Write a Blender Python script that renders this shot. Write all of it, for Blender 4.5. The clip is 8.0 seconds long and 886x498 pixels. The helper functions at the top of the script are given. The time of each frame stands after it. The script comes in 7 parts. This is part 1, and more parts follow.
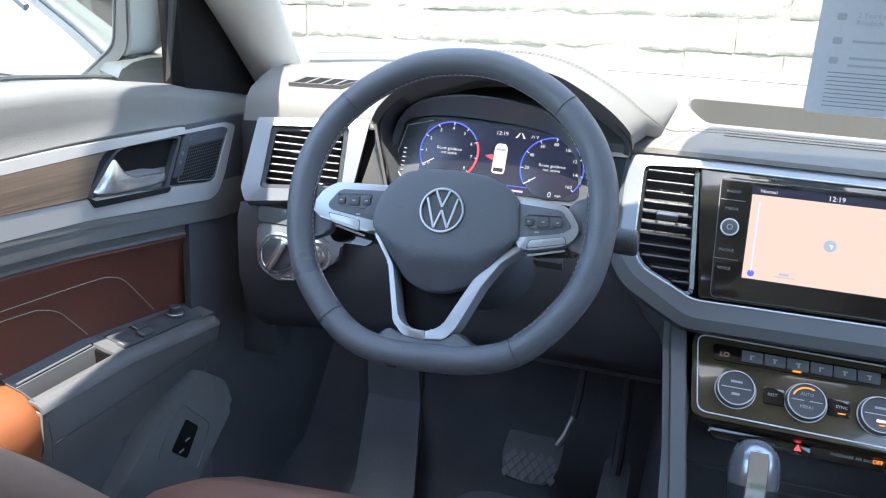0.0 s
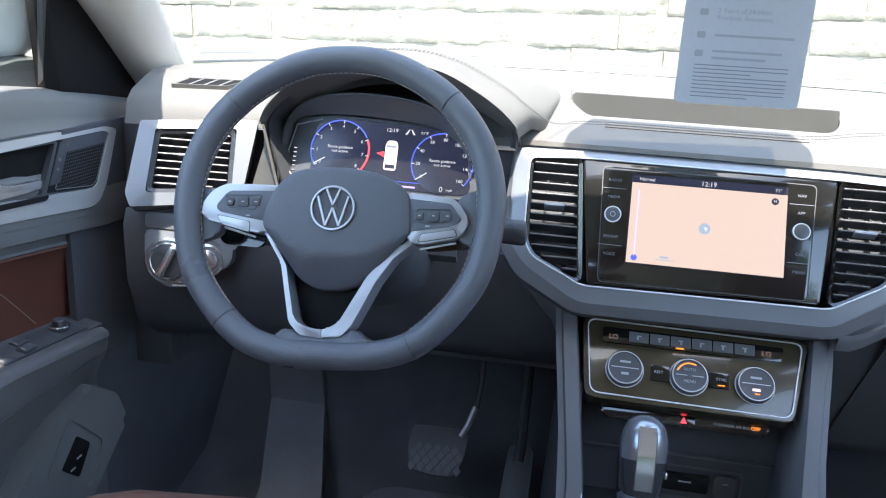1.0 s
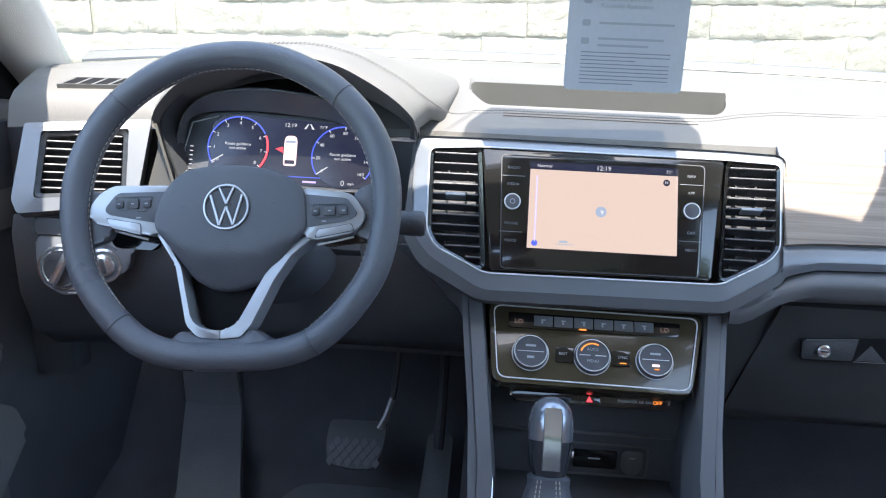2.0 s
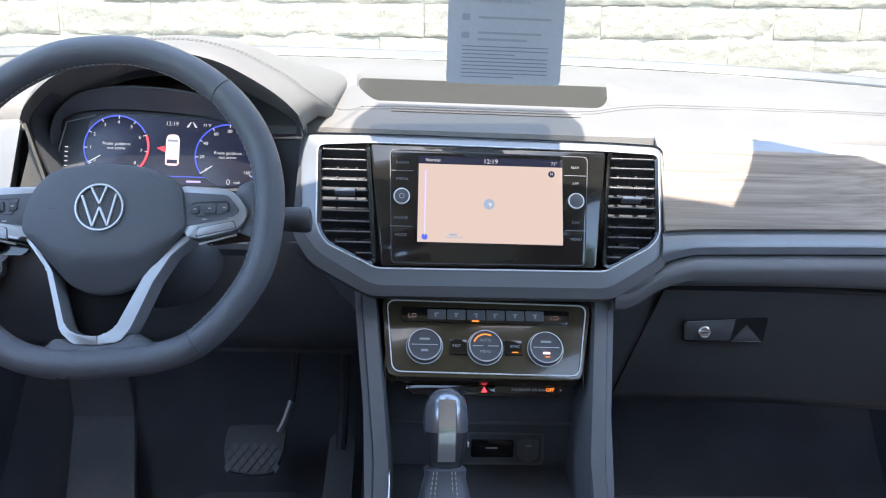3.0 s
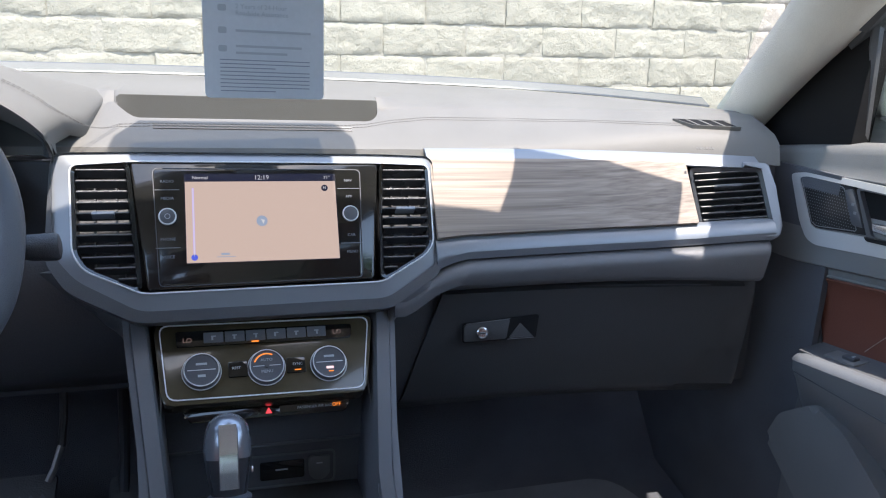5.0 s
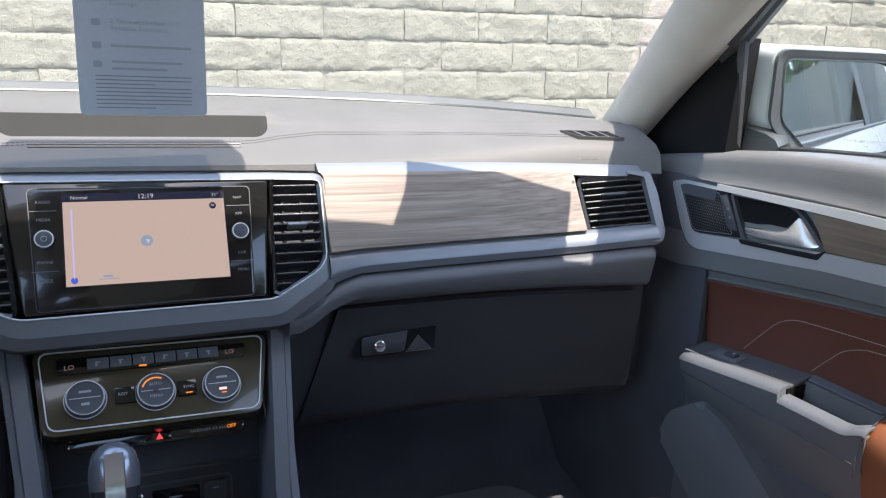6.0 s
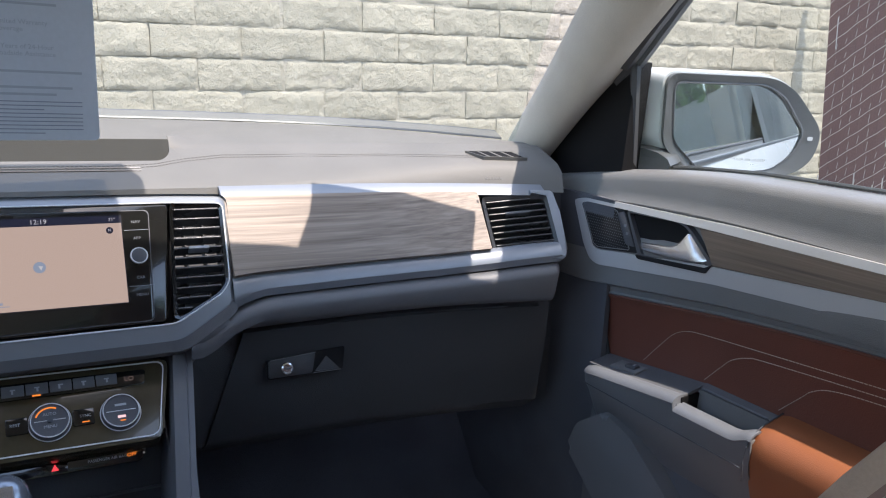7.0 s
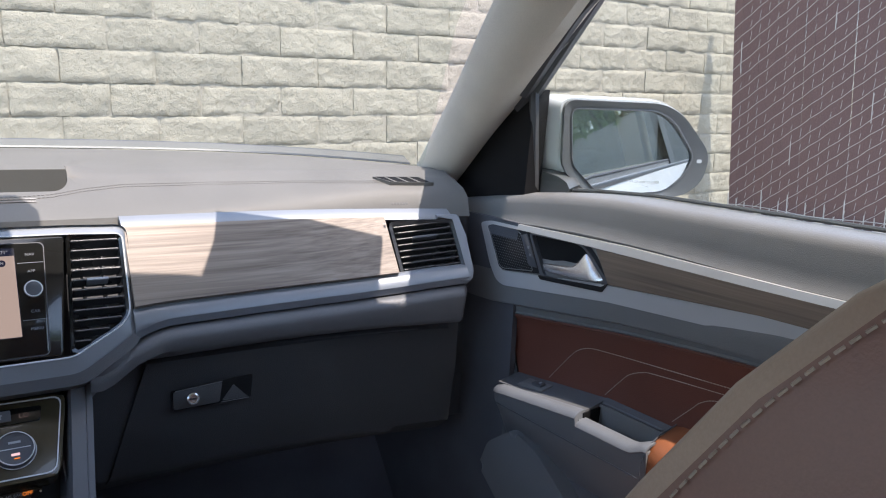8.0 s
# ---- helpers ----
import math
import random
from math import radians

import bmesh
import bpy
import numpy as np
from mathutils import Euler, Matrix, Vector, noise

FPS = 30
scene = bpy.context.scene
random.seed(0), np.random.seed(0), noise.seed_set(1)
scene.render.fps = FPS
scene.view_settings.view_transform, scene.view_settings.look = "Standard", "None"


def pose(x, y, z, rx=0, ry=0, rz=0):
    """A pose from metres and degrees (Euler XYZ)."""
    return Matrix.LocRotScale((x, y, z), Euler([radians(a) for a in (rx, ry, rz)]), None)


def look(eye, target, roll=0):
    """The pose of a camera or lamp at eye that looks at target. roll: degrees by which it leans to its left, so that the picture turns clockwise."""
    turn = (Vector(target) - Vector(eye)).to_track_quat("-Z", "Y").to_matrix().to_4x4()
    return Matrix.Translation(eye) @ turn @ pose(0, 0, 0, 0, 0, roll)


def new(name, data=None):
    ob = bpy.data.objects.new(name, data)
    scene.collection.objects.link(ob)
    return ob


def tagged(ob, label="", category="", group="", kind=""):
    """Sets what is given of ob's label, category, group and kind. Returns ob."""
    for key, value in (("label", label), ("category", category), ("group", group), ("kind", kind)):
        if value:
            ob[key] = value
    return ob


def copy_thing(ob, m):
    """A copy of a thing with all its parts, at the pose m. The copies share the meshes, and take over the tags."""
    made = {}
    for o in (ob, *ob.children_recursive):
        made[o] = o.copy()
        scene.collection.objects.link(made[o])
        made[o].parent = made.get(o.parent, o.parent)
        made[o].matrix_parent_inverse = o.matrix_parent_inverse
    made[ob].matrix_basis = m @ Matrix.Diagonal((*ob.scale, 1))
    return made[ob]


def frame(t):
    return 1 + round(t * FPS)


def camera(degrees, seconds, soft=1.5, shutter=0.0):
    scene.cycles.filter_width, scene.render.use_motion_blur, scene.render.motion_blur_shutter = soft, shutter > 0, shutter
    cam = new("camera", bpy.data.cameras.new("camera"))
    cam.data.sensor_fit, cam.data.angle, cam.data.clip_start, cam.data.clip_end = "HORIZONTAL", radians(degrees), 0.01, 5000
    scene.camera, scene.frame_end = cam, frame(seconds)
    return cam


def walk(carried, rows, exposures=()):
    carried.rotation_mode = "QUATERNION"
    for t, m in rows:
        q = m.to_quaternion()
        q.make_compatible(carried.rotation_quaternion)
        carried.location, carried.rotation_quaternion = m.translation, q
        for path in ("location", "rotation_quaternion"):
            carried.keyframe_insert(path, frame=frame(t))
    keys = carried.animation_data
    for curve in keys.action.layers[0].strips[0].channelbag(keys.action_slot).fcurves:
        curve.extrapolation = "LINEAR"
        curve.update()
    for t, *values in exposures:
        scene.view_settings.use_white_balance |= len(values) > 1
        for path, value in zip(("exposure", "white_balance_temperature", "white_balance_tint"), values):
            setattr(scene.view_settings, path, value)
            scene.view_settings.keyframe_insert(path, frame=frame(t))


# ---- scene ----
cam = camera(58.8, 8.0, soft=1.1)
PATH = [
    (0, (-0.185, 0.062, 1.336), (-0.717, 1.898, 0.747), 3.7),
    (0.5, (-0.181, 0.057, 1.336), (-0.568, 1.932, 0.756), 3.9),
    (1, (-0.171, 0.056, 1.335), (-0.467, 1.948, 0.759), 3.3),
    (1.5, (-0.161, 0.056, 1.335), (-0.373, 1.959, 0.758), 2.6),
    (2, (-0.139, 0.058, 1.339), (-0.255, 1.965, 0.748), 2.3),
    (3.5, (-0.106, 0.052, 1.328), (0.122, 1.958, 0.767), 2.6),
    (4, (-0.1, 0.049, 1.329), (0.25, 1.942, 0.784), 2.8),
    (4.5, (-0.092, 0.048, 1.329), (0.378, 1.919, 0.798), 2.9),
    (5.8, (-0.055, 0.045, 1.327), (0.706, 1.831, 0.848), 2.7),
    (6, (-0.055, 0.036, 1.33), (0.745, 1.808, 0.86), 2.7),
    (6.5, (-0.043, 0.025, 1.332), (0.84, 1.763, 0.885), 2.8),
    (7, (-0.025, 0.006, 1.338), (0.928, 1.714, 0.92), 2.7),
    (7.5, (-0.012, -0.01, 1.343), (1.018, 1.66, 0.955), 2.5),
    (8, (-0.001, -0.029, 1.348), (1.102, 1.601, 0.99), 2.4),
]
BASE = 2.30
EXPO = [(t, BASE + e, kelvin, 10 + 0.9 * t) for t, e, kelvin in ((0.0, 0.88, 6650), (1.0, 0.82, 6650), (2.0, 0.7, 6650), (3.5, 0.52, 6650), (4.5, 0.27, 6650), (6.0, 0.0, 6750), (8.0, -0.28, 6800))]
walk(cam, [(t, look(eye, target, roll)) for t, eye, target, roll in PATH], EXPO)

# ---- world and sun ----
SUN_EL, SUN_AZ = 66.0, 9.0        # height, and degrees that it stands to the right of straight behind
sx, sy, sz = math.sin(radians(SUN_AZ)) * math.cos(radians(SUN_EL)), -math.cos(radians(SUN_AZ)) * math.cos(radians(SUN_EL)), math.sin(radians(SUN_EL))
world = bpy.data.worlds.new("World")
scene.world = world
world.use_nodes = True
wn = world.node_tree.nodes
sky = wn.new("ShaderNodeTexSky")
sky.sky_type = 'NISHITA'
sky.sun_disc = False
sky.sun_elevation = radians(SUN_EL)
sky.sun_rotation = math.atan2(sx, sy)
wn["Background"].inputs["Strength"].default_value = 0.15
world.node_tree.links.new(sky.outputs[0], wn["Background"].inputs["Color"])
sun = new("sun", bpy.data.lights.new("sun", 'SUN'))
sun.data.energy, sun.data.angle, sun.data.color = 1.60, radians(0.53), (1.0, 0.95, 0.88)
sun.matrix_world = look((sx * 20, sy * 20, sz * 20), (0, 0, 0))

# ---- materials ----
def material(name, color, rough=0.5, metal=0.0, vary=0.12, grain=300.0, bump=0.0, coarse=9.0, spec=0.5, coat=0.0, stretch=(1, 1, 1), rough_vary=0.08, per_object=0.0):
    m = bpy.data.materials.new(name)
    m.use_nodes = True
    nt = m.node_tree
    n, l = nt.nodes, nt.links
    b = n["Principled BSDF"]
    tc = n.new("ShaderNodeTexCoord")
    mp = n.new("ShaderNodeMapping")
    mp.inputs["Scale"].default_value = stretch
    l.new(tc.outputs["Object"], mp.inputs[0])
    big = n.new("ShaderNodeTexNoise")
    big.inputs["Scale"].default_value, big.inputs["Detail"].default_value = coarse, 5
    fine = n.new("ShaderNodeTexNoise")
    fine.inputs["Scale"].default_value, fine.inputs["Detail"].default_value = grain, 2
    l.new(mp.outputs[0], big.inputs["Vector"])
    l.new(mp.outputs[0], fine.inputs["Vector"])
    add = n.new("ShaderNodeMath")
    add.operation = 'ADD'
    l.new(big.outputs["Fac"], add.inputs[0])
    l.new(fine.outputs["Fac"], add.inputs[1])
    src = add.outputs[0]
    if per_object:
        info = n.new("ShaderNodeObjectInfo")
        ma = n.new("ShaderNodeMath")
        ma.operation = 'MULTIPLY_ADD'
        ma.inputs[1].default_value = per_object
        l.new(info.outputs["Random"], ma.inputs[0])
        l.new(src, ma.inputs[2])
        src = ma.outputs[0]
    ramp = n.new("ShaderNodeMapRange")
    ramp.inputs[1].default_value, ramp.inputs[2].default_value = 0.6, 1.4 + per_object
    ramp.inputs[3].default_value, ramp.inputs[4].default_value = 1 - vary, 1 + vary
    l.new(src, ramp.inputs[0])
    mul = n.new("ShaderNodeVectorMath")
    mul.operation = 'SCALE'
    mul.inputs[0].default_value = color
    l.new(ramp.outputs[0], mul.inputs["Scale"])
    l.new(mul.outputs[0], b.inputs["Base Color"])
    rr = n.new("ShaderNodeMapRange")
    rr.inputs[3].default_value, rr.inputs[4].default_value = max(0.02, rough - rough_vary), min(1, rough + rough_vary)
    l.new(big.outputs["Fac"], rr.inputs[0])
    l.new(rr.outputs[0], b.inputs["Roughness"])
    b.inputs["Metallic"].default_value = metal
    b.inputs["Specular IOR Level"].default_value = spec
    b.inputs["Coat Weight"].default_value = coat
    if bump:
        bp = n.new("ShaderNodeBump")
        bp.inputs["Strength"].default_value, bp.inputs["Distance"].default_value = min(1.0, bump), 0.002 * max(1.0, bump)
        l.new(fine.outputs["Fac"], bp.inputs["Height"])
        l.new(bp.outputs[0], b.inputs["Normal"])
    return m


def glowing(name, color, strength, base=(0.01, 0.01, 0.01)):
    m = bpy.data.materials.new(name)
    m.use_nodes = True
    b = m.node_tree.nodes["Principled BSDF"]
    b.inputs["Base Color"].default_value = (*base, 1)
    b.inputs["Roughness"].default_value = 0.25
    b.inputs["Emission Color"].default_value = (*color, 1)
    b.inputs["Emission Strength"].default_value = strength
    return m


def wood_material(name, dark, light, grain=(1.2, 60, 60)):
    m = bpy.data.materials.new(name)
    m.use_nodes = True
    n, l = m.node_tree.nodes, m.node_tree.links
    b = n["Principled BSDF"]
    tc = n.new("ShaderNodeTexCoord")
    outs = []
    for scale, warp in ((grain, 0.5), (tuple(3.6 * g for g in grain), 0.25)):
        mp = n.new("ShaderNodeMapping")
        mp.inputs["Scale"].default_value = scale
        no = n.new("ShaderNodeTexNoise")
        no.inputs["Scale"].default_value, no.inputs["Detail"].default_value, no.inputs["Distortion"].default_value = 1.6, 6, warp
        l.new(tc.outputs["Object"], mp.inputs[0])
        l.new(mp.outputs[0], no.inputs["Vector"])
        outs.append(no.outputs["Fac"])
    add = n.new("ShaderNodeMath")
    add.operation = 'MULTIPLY_ADD'
    add.inputs[1].default_value = 0.5
    l.new(outs[1], add.inputs[0])
    l.new(outs[0], add.inputs[2])
    ramp = n.new("ShaderNodeValToRGB")
    ramp.color_ramp.elements[0].position, ramp.color_ramp.elements[1].position = 0.5, 0.95
    ramp.color_ramp.elements[0].color, ramp.color_ramp.elements[1].color = (*dark, 1), (*light, 1)
    l.new(add.outputs[0], ramp.inputs[0])
    l.new(ramp.outputs[0], b.inputs["Base Color"])
    b.inputs["Roughness"].default_value = 0.42
    bp = n.new("ShaderNodeBump")
    bp.inputs["Strength"].default_value, bp.inputs["Distance"].default_value = 0.25, 0.001
    l.new(outs[1], bp.inputs["Height"])
    l.new(bp.outputs[0], b.inputs["Normal"])
    return m


def pane_material(name, tint, shine=0.008):
    m = bpy.data.materials.new(name)
    m.use_nodes = True
    n, l = m.node_tree.nodes, m.node_tree.links
    n.remove(n["Principled BSDF"])
    tr, gl, mx, fr = n.new("ShaderNodeBsdfTransparent"), n.new("ShaderNodeBsdfGlossy"), n.new("ShaderNodeMixShader"), n.new("ShaderNodeLayerWeight")
    tr.inputs[0].default_value = (*tint, 1)
    gl.inputs["Roughness"].default_value = 0.02
    po, ma = n.new("ShaderNodeMath"), n.new("ShaderNodeMath")
    po.operation, ma.operation = 'POWER', 'MULTIPLY_ADD'
    fr.inputs["Blend"].default_value = 0.5
    po.inputs[1].default_value, ma.inputs[1].default_value, ma.inputs[2].default_value = 5.0, 0.85, shine
    l.new(fr.outputs["Facing"], po.inputs[0])
    l.new(po.outputs[0], ma.inputs[0])
    l.new(ma.outputs[0], mx.inputs[0])
    l.new(tr.outputs[0], mx.inputs[1])
    l.new(gl.outputs[0], mx.inputs[2])
    l.new(mx.outputs[0], n["Material Output"].inputs[0])
    return m


PAD = material("grained soft dash plastic", (0.158, 0.153, 0.14), 0.55, grain=1100, bump=0.22)
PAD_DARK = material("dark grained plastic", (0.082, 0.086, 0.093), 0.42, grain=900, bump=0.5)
PAD_MID = material("charcoal soft plastic", (0.135, 0.140, 0.148), 0.40, grain=1000, bump=0.22)
BLACK = material("matt black plastic", (0.086, 0.090, 0.099), 0.36, grain=500, bump=0.2)
GLOSS = material("gloss black lacquer", (0.010, 0.010, 0.009), 0.13, grain=60, coat=0.6, rough_vary=0.03)
SILVER = material("satin silver paint", (0.255, 0.275, 0.300), 0.36, 0.30, vary=0.04, grain=1500, bump=0.05)
BRIGHT = material("bright satin trim", (0.84, 0.85, 0.86), 0.26, 0.15, vary=0.03, grain=900)
DEEP = material("deep black recess", (0.010, 0.010, 0.011), 0.75, grain=500, spec=0.2)
GRILLE = material("black speaker grille", (0.022, 0.022, 0.023), 0.6, grain=700, spec=0.25)
CHROME_SATIN = material("satin chrome", (0.66, 0.665, 0.67), 0.24, 0.85, vary=0.03, grain=900)
DOOR_METAL = material("satin grey trim paint", (0.60, 0.605, 0.60), 0.32, 0.25, vary=0.04, grain=1400, bump=0.05)
GLOVE = material("dark glovebox plastic", (0.050, 0.053, 0.057), 0.46, grain=900, bump=0.4)
TIP = material("worn silver switch tip", (0.60, 0.61, 0.62), 0.25, 0.7, vary=0.05, grain=300)
SLATS = material("vent slat plastic", (0.045, 0.047, 0.05), 0.28, grain=700, bump=0.2)
CHROME = material("bright chrome", (0.75, 0.76, 0.78), 0.16, 0.85, vary=0.03, grain=50)
HUB = material("dark grained airbag plastic", (0.112, 0.121, 0.136), 0.42, grain=1300, bump=0.3)
SPOKE = material("satin aluminium spoke", (0.44, 0.455, 0.475), 0.36, 0.45, vary=0.04, grain=1300)
FLANK = material("matt grey spoke flank", (0.36, 0.38, 0.41), 0.45, 0.2, vary=0.06, grain=900)
DOOR_PAD = material("charcoal soft door plastic", (0.198, 0.201, 0.200), 0.40, grain=1000, bump=0.25)
DOOR_DARK = material("dark grained door plastic", (0.135, 0.139, 0.146), 0.40, grain=900, bump=0.45)
DOOR_TAN = material("brown door leather", (0.185, 0.067, 0.045), 0.42, vary=0.12, grain=600, bump=0.3)
LEATHER = material("black wheel leather", (0.125, 0.136, 0.155), 0.30, grain=1100, bump=0.35)
ARM_EDGE = material("smooth grey armrest plastic", (0.165, 0.178, 0.195), 0.4, grain=900, bump=0.2)
TAN_SEAT = material("brown seat leather", (0.205, 0.110, 0.086), 0.42, vary=0.07, grain=900, bump=0.10)
ORANGE = material("cognac armrest leather", (0.30, 0.10, 0.038), 0.45, vary=0.10, grain=800, bump=0.15)
# Paler copy of the seat leather, with the light on its edges painted in.
SEAT_EDGE_LIT = material("seat leather painted paler as if lit", (0.36, 0.262, 0.208), 0.42, vary=0.08, grain=700, bump=0.12)
SEAT_THREAD = material("dull beige thread", (0.36, 0.29, 0.23), 0.8, grain=900, bump=0.4)
THREAD = material("pale stitching thread", (0.55, 0.50, 0.43), 0.8, grain=900, bump=0.4)
DARK_THREAD = material("grey stitching thread", (0.15, 0.145, 0.135), 0.8, grain=900)
HEADLINER = material("beige woven headliner", (0.70, 0.66, 0.58), 0.9, grain=700, bump=0.6)
PILLAR = material("warm grey fabric pillar", (0.66, 0.625, 0.545), 0.85, grain=800, bump=0.6)
CARPET = material("black carpet", (0.115, 0.122, 0.138), 0.95, grain=900, bump=1.0, vary=0.3)
PEDAL = material("dark grey pedal rubber", (0.125, 0.132, 0.142), 0.55, grain=400, bump=0.3)
RUBBER = material("black rubber", (0.075, 0.079, 0.085), 0.6, grain=400, bump=0.3)
MAT = material("dark grey floor mat", (0.20, 0.212, 0.23), 0.9, grain=700, bump=1.0, vary=0.25)
WOOD = wood_material("open-pore grey brown wood", (0.15, 0.115, 0.09), (0.37, 0.30, 0.24))
WHITE_PAINT = material("white car paint", (0.78, 0.79, 0.80), 0.25, vary=0.02, grain=40, coat=0.8)
MIRROR = material("mirror glass", (0.88, 0.9, 0.9), 0.01, 1.0, vary=0.0, grain=10, rough_vary=0.0)
GLASS = pane_material("clear window glass", (0.93, 0.96, 0.94))
DOTTED = pane_material("dotted ceramic print on glass", (0.42, 0.40, 0.36), 0.0)
TINTED = pane_material("dark tinted glass", (0.68, 0.71, 0.70), 0.06)
PAPER = material("pale blue grey card", (0.56, 0.60, 0.66), 0.7, vary=0.04, grain=200)
INK = material("dark blue ink", (0.27, 0.30, 0.36), 0.7, vary=0.02)
INK_SOFT = material("faded grey ink", (0.40, 0.44, 0.50), 0.7, vary=0.02)
BADGE_METAL = material("dull satin metal", (0.46, 0.47, 0.48), 0.30, 0.7, vary=0.05, grain=400)
DIM = glowing("dim display digits", (0.5, 0.36, 0.34), 0.07)
LEVER_SILVER = material("dark satin metal", (0.38, 0.40, 0.435), 0.25, 0.65, vary=0.04, grain=900)
GRIP = material("dark satin lever grip", (0.10, 0.108, 0.122), 0.26, 0.5, grain=200, coat=0.4)
# Dark colour stands in for the shade on the slot's back wall.
SLOT_SHADE = material("slot wall darkened for shade", (0.066, 0.066, 0.059), 0.7, grain=900, bump=0.12)
LEGEND = material("dim printed legend", (0.20, 0.21, 0.225), 0.6, vary=0.02)
PRINT = material("pale printed legend", (0.42, 0.44, 0.46), 0.6, vary=0.02)
def block_material():
    """Cream paint over a split face: pits, ragged grain, faint grime, each block a little different."""
    m = bpy.data.materials.new("painted split-face block")
    m.use_nodes = True
    n, l = m.node_tree.nodes, m.node_tree.links
    b = n["Principled BSDF"]
    tc, info = n.new("ShaderNodeTexCoord"), n.new("ShaderNodeObjectInfo")
    shift = n.new("ShaderNodeVectorMath")
    shift.operation = 'MULTIPLY_ADD'
    shift.inputs[1].default_value = (40, 40, 40)
    l.new(info.outputs["Random"], shift.inputs[0])
    l.new(tc.outputs["Object"], shift.inputs[2])
    outs = []
    for scale, detail, rough in ((5.0, 4, 0.5), (38.0, 9, 0.72), (120.0, 5, 0.65)):
        t = n.new("ShaderNodeTexNoise")
        t.inputs["Scale"].default_value, t.inputs["Detail"].default_value, t.inputs["Roughness"].default_value = scale, detail, rough
        l.new(shift.outputs[0], t.inputs["Vector"])
        outs.append(t.outputs["Fac"])
    pit = n.new("ShaderNodeMapRange")
    pit.inputs[1].default_value, pit.inputs[2].default_value = 0.30, 0.42
    l.new(outs[2], pit.inputs[0])
    grime = n.new("ShaderNodeMath")
    grime.operation = 'MULTIPLY_ADD'
    grime.inputs[1].default_value = 0.30
    l.new(info.outputs["Random"], grime.inputs[0])
    l.new(outs[0], grime.inputs[2])
    ramp = n.new("ShaderNodeValToRGB")
    ramp.color_ramp.elements[0].position, ramp.color_ramp.elements[1].position = 0.35, 0.90
    ramp.color_ramp.elements[0].color, ramp.color_ramp.elements[1].color = (0.330, 0.302, 0.240, 1), (0.405, 0.368, 0.292, 1)
    l.new(grime.outputs[0], ramp.inputs[0])
    dark = n.new("ShaderNodeMapRange")
    dark.inputs[3].default_value, dark.inputs[4].default_value = 0.90, 1.0
    l.new(pit.outputs[0], dark.inputs[0])
    mul = n.new("ShaderNodeVectorMath")
    mul.operation = 'SCALE'
    l.new(ramp.outputs[0], mul.inputs[0])
    l.new(dark.outputs[0], mul.inputs["Scale"])
    l.new(mul.outputs[0], b.inputs["Base Color"])
    b.inputs["Roughness"].default_value = 0.9
    last = None
    for src, dist in ((outs[1], 0.014), (pit.outputs[0], 0.0022)):
        bp = n.new("ShaderNodeBump")
        bp.inputs["Strength"].default_value, bp.inputs["Distance"].default_value = 0.8, dist
        l.new(src, bp.inputs["Height"])
        if last is not None:
            l.new(last.outputs[0], bp.inputs["Normal"])
        last = bp
    l.new(last.outputs[0], b.inputs["Normal"])
    return m


BRICK = block_material()
PAD_MARK = material("faint grey emboss", (0.115, 0.112, 0.104), 0.6, grain=900)
MORTAR = material("painted mortar", (0.33, 0.30, 0.245), 0.9, vary=0.12, grain=120, bump=2.0)
PAVING = material("sun-bleached concrete paving", (0.36, 0.35, 0.32), 0.9, vary=0.2, grain=60, bump=1.5, coarse=0.8)
CONCRETE = material("grey concrete", (0.34, 0.33, 0.31), 0.85, vary=0.15, grain=60, bump=1.0, coarse=2)
SLAT = material("brown plastic fence slat", (0.158, 0.094, 0.092), 0.5, vary=0.12, grain=80, per_object=0.2)
MESH_WIRE = material("pale galvanised mesh wire", (0.62, 0.60, 0.58), 0.45, 0.2, vary=0.1)
WIRE = material("galvanised wire", (0.52, 0.52, 0.52), 0.4, 0.6, vary=0.1)
BARK = material("grey bark", (0.10, 0.075, 0.055), 0.9, vary=0.3, grain=40, bump=3.0)
LEAF = material("green leaves", (0.11, 0.19, 0.042), 0.6, vary=0.4, grain=30)
SCREEN_MAP = glowing("lit map screen", (0.72, 0.568, 0.495), 0.150)
SCREEN_DARK = glowing("dark display", (0.01, 0.012, 0.03), 0.25)
LIT_WHITE = glowing("white display light", (0.85, 0.88, 0.95), 0.13)
LIT_BLUE = glowing("blue display light", (0.10, 0.16, 0.95), 0.14)
LIT_RED = glowing("red display light", (0.9, 0.06, 0.08), 0.29)
LIT_AMBER = glowing("amber indicator light", (1.0, 0.27, 0.04), 0.26)
LIT_PINK = glowing("pale pink display light", (0.8, 0.55, 0.58), 0.29)
MARK_BLUE = glowing("blue grey map marker", (0.22, 0.28, 0.38), 0.24)
MARK_VIOLET = glowing("violet map line", (0.45, 0.36, 0.75), 0.24)

# ---- builders ----
WORLD = {}


def thing(name, m, label, category, group="", kind=""):
    ob = new(name)
    ob.empty_display_size = 0.05
    ob.matrix_basis = m
    WORLD[ob] = m.copy()
    return tagged(ob, label, category, group, kind)


def part(name, bm, mat, parent=None, label="", smooth=True, sharp=40):
    """A bmesh in world coordinates as one mesh under a thing or a part."""
    me = bpy.data.meshes.new(name)
    base = WORLD.get(parent, Matrix.Identity(4))
    bm.transform(base.inverted())
    bmesh.ops.recalc_face_normals(bm, faces=bm.faces)
    bm.to_mesh(me)
    bm.free()
    if smooth:
        me.shade_smooth()
        me.set_sharp_from_angle(angle=radians(sharp))
    me.materials.append(mat)
    ob = new(name, me)
    WORLD[ob] = base
    if parent is not None:
        ob.parent = parent
    if label:
        ob["label"] = label
    return ob


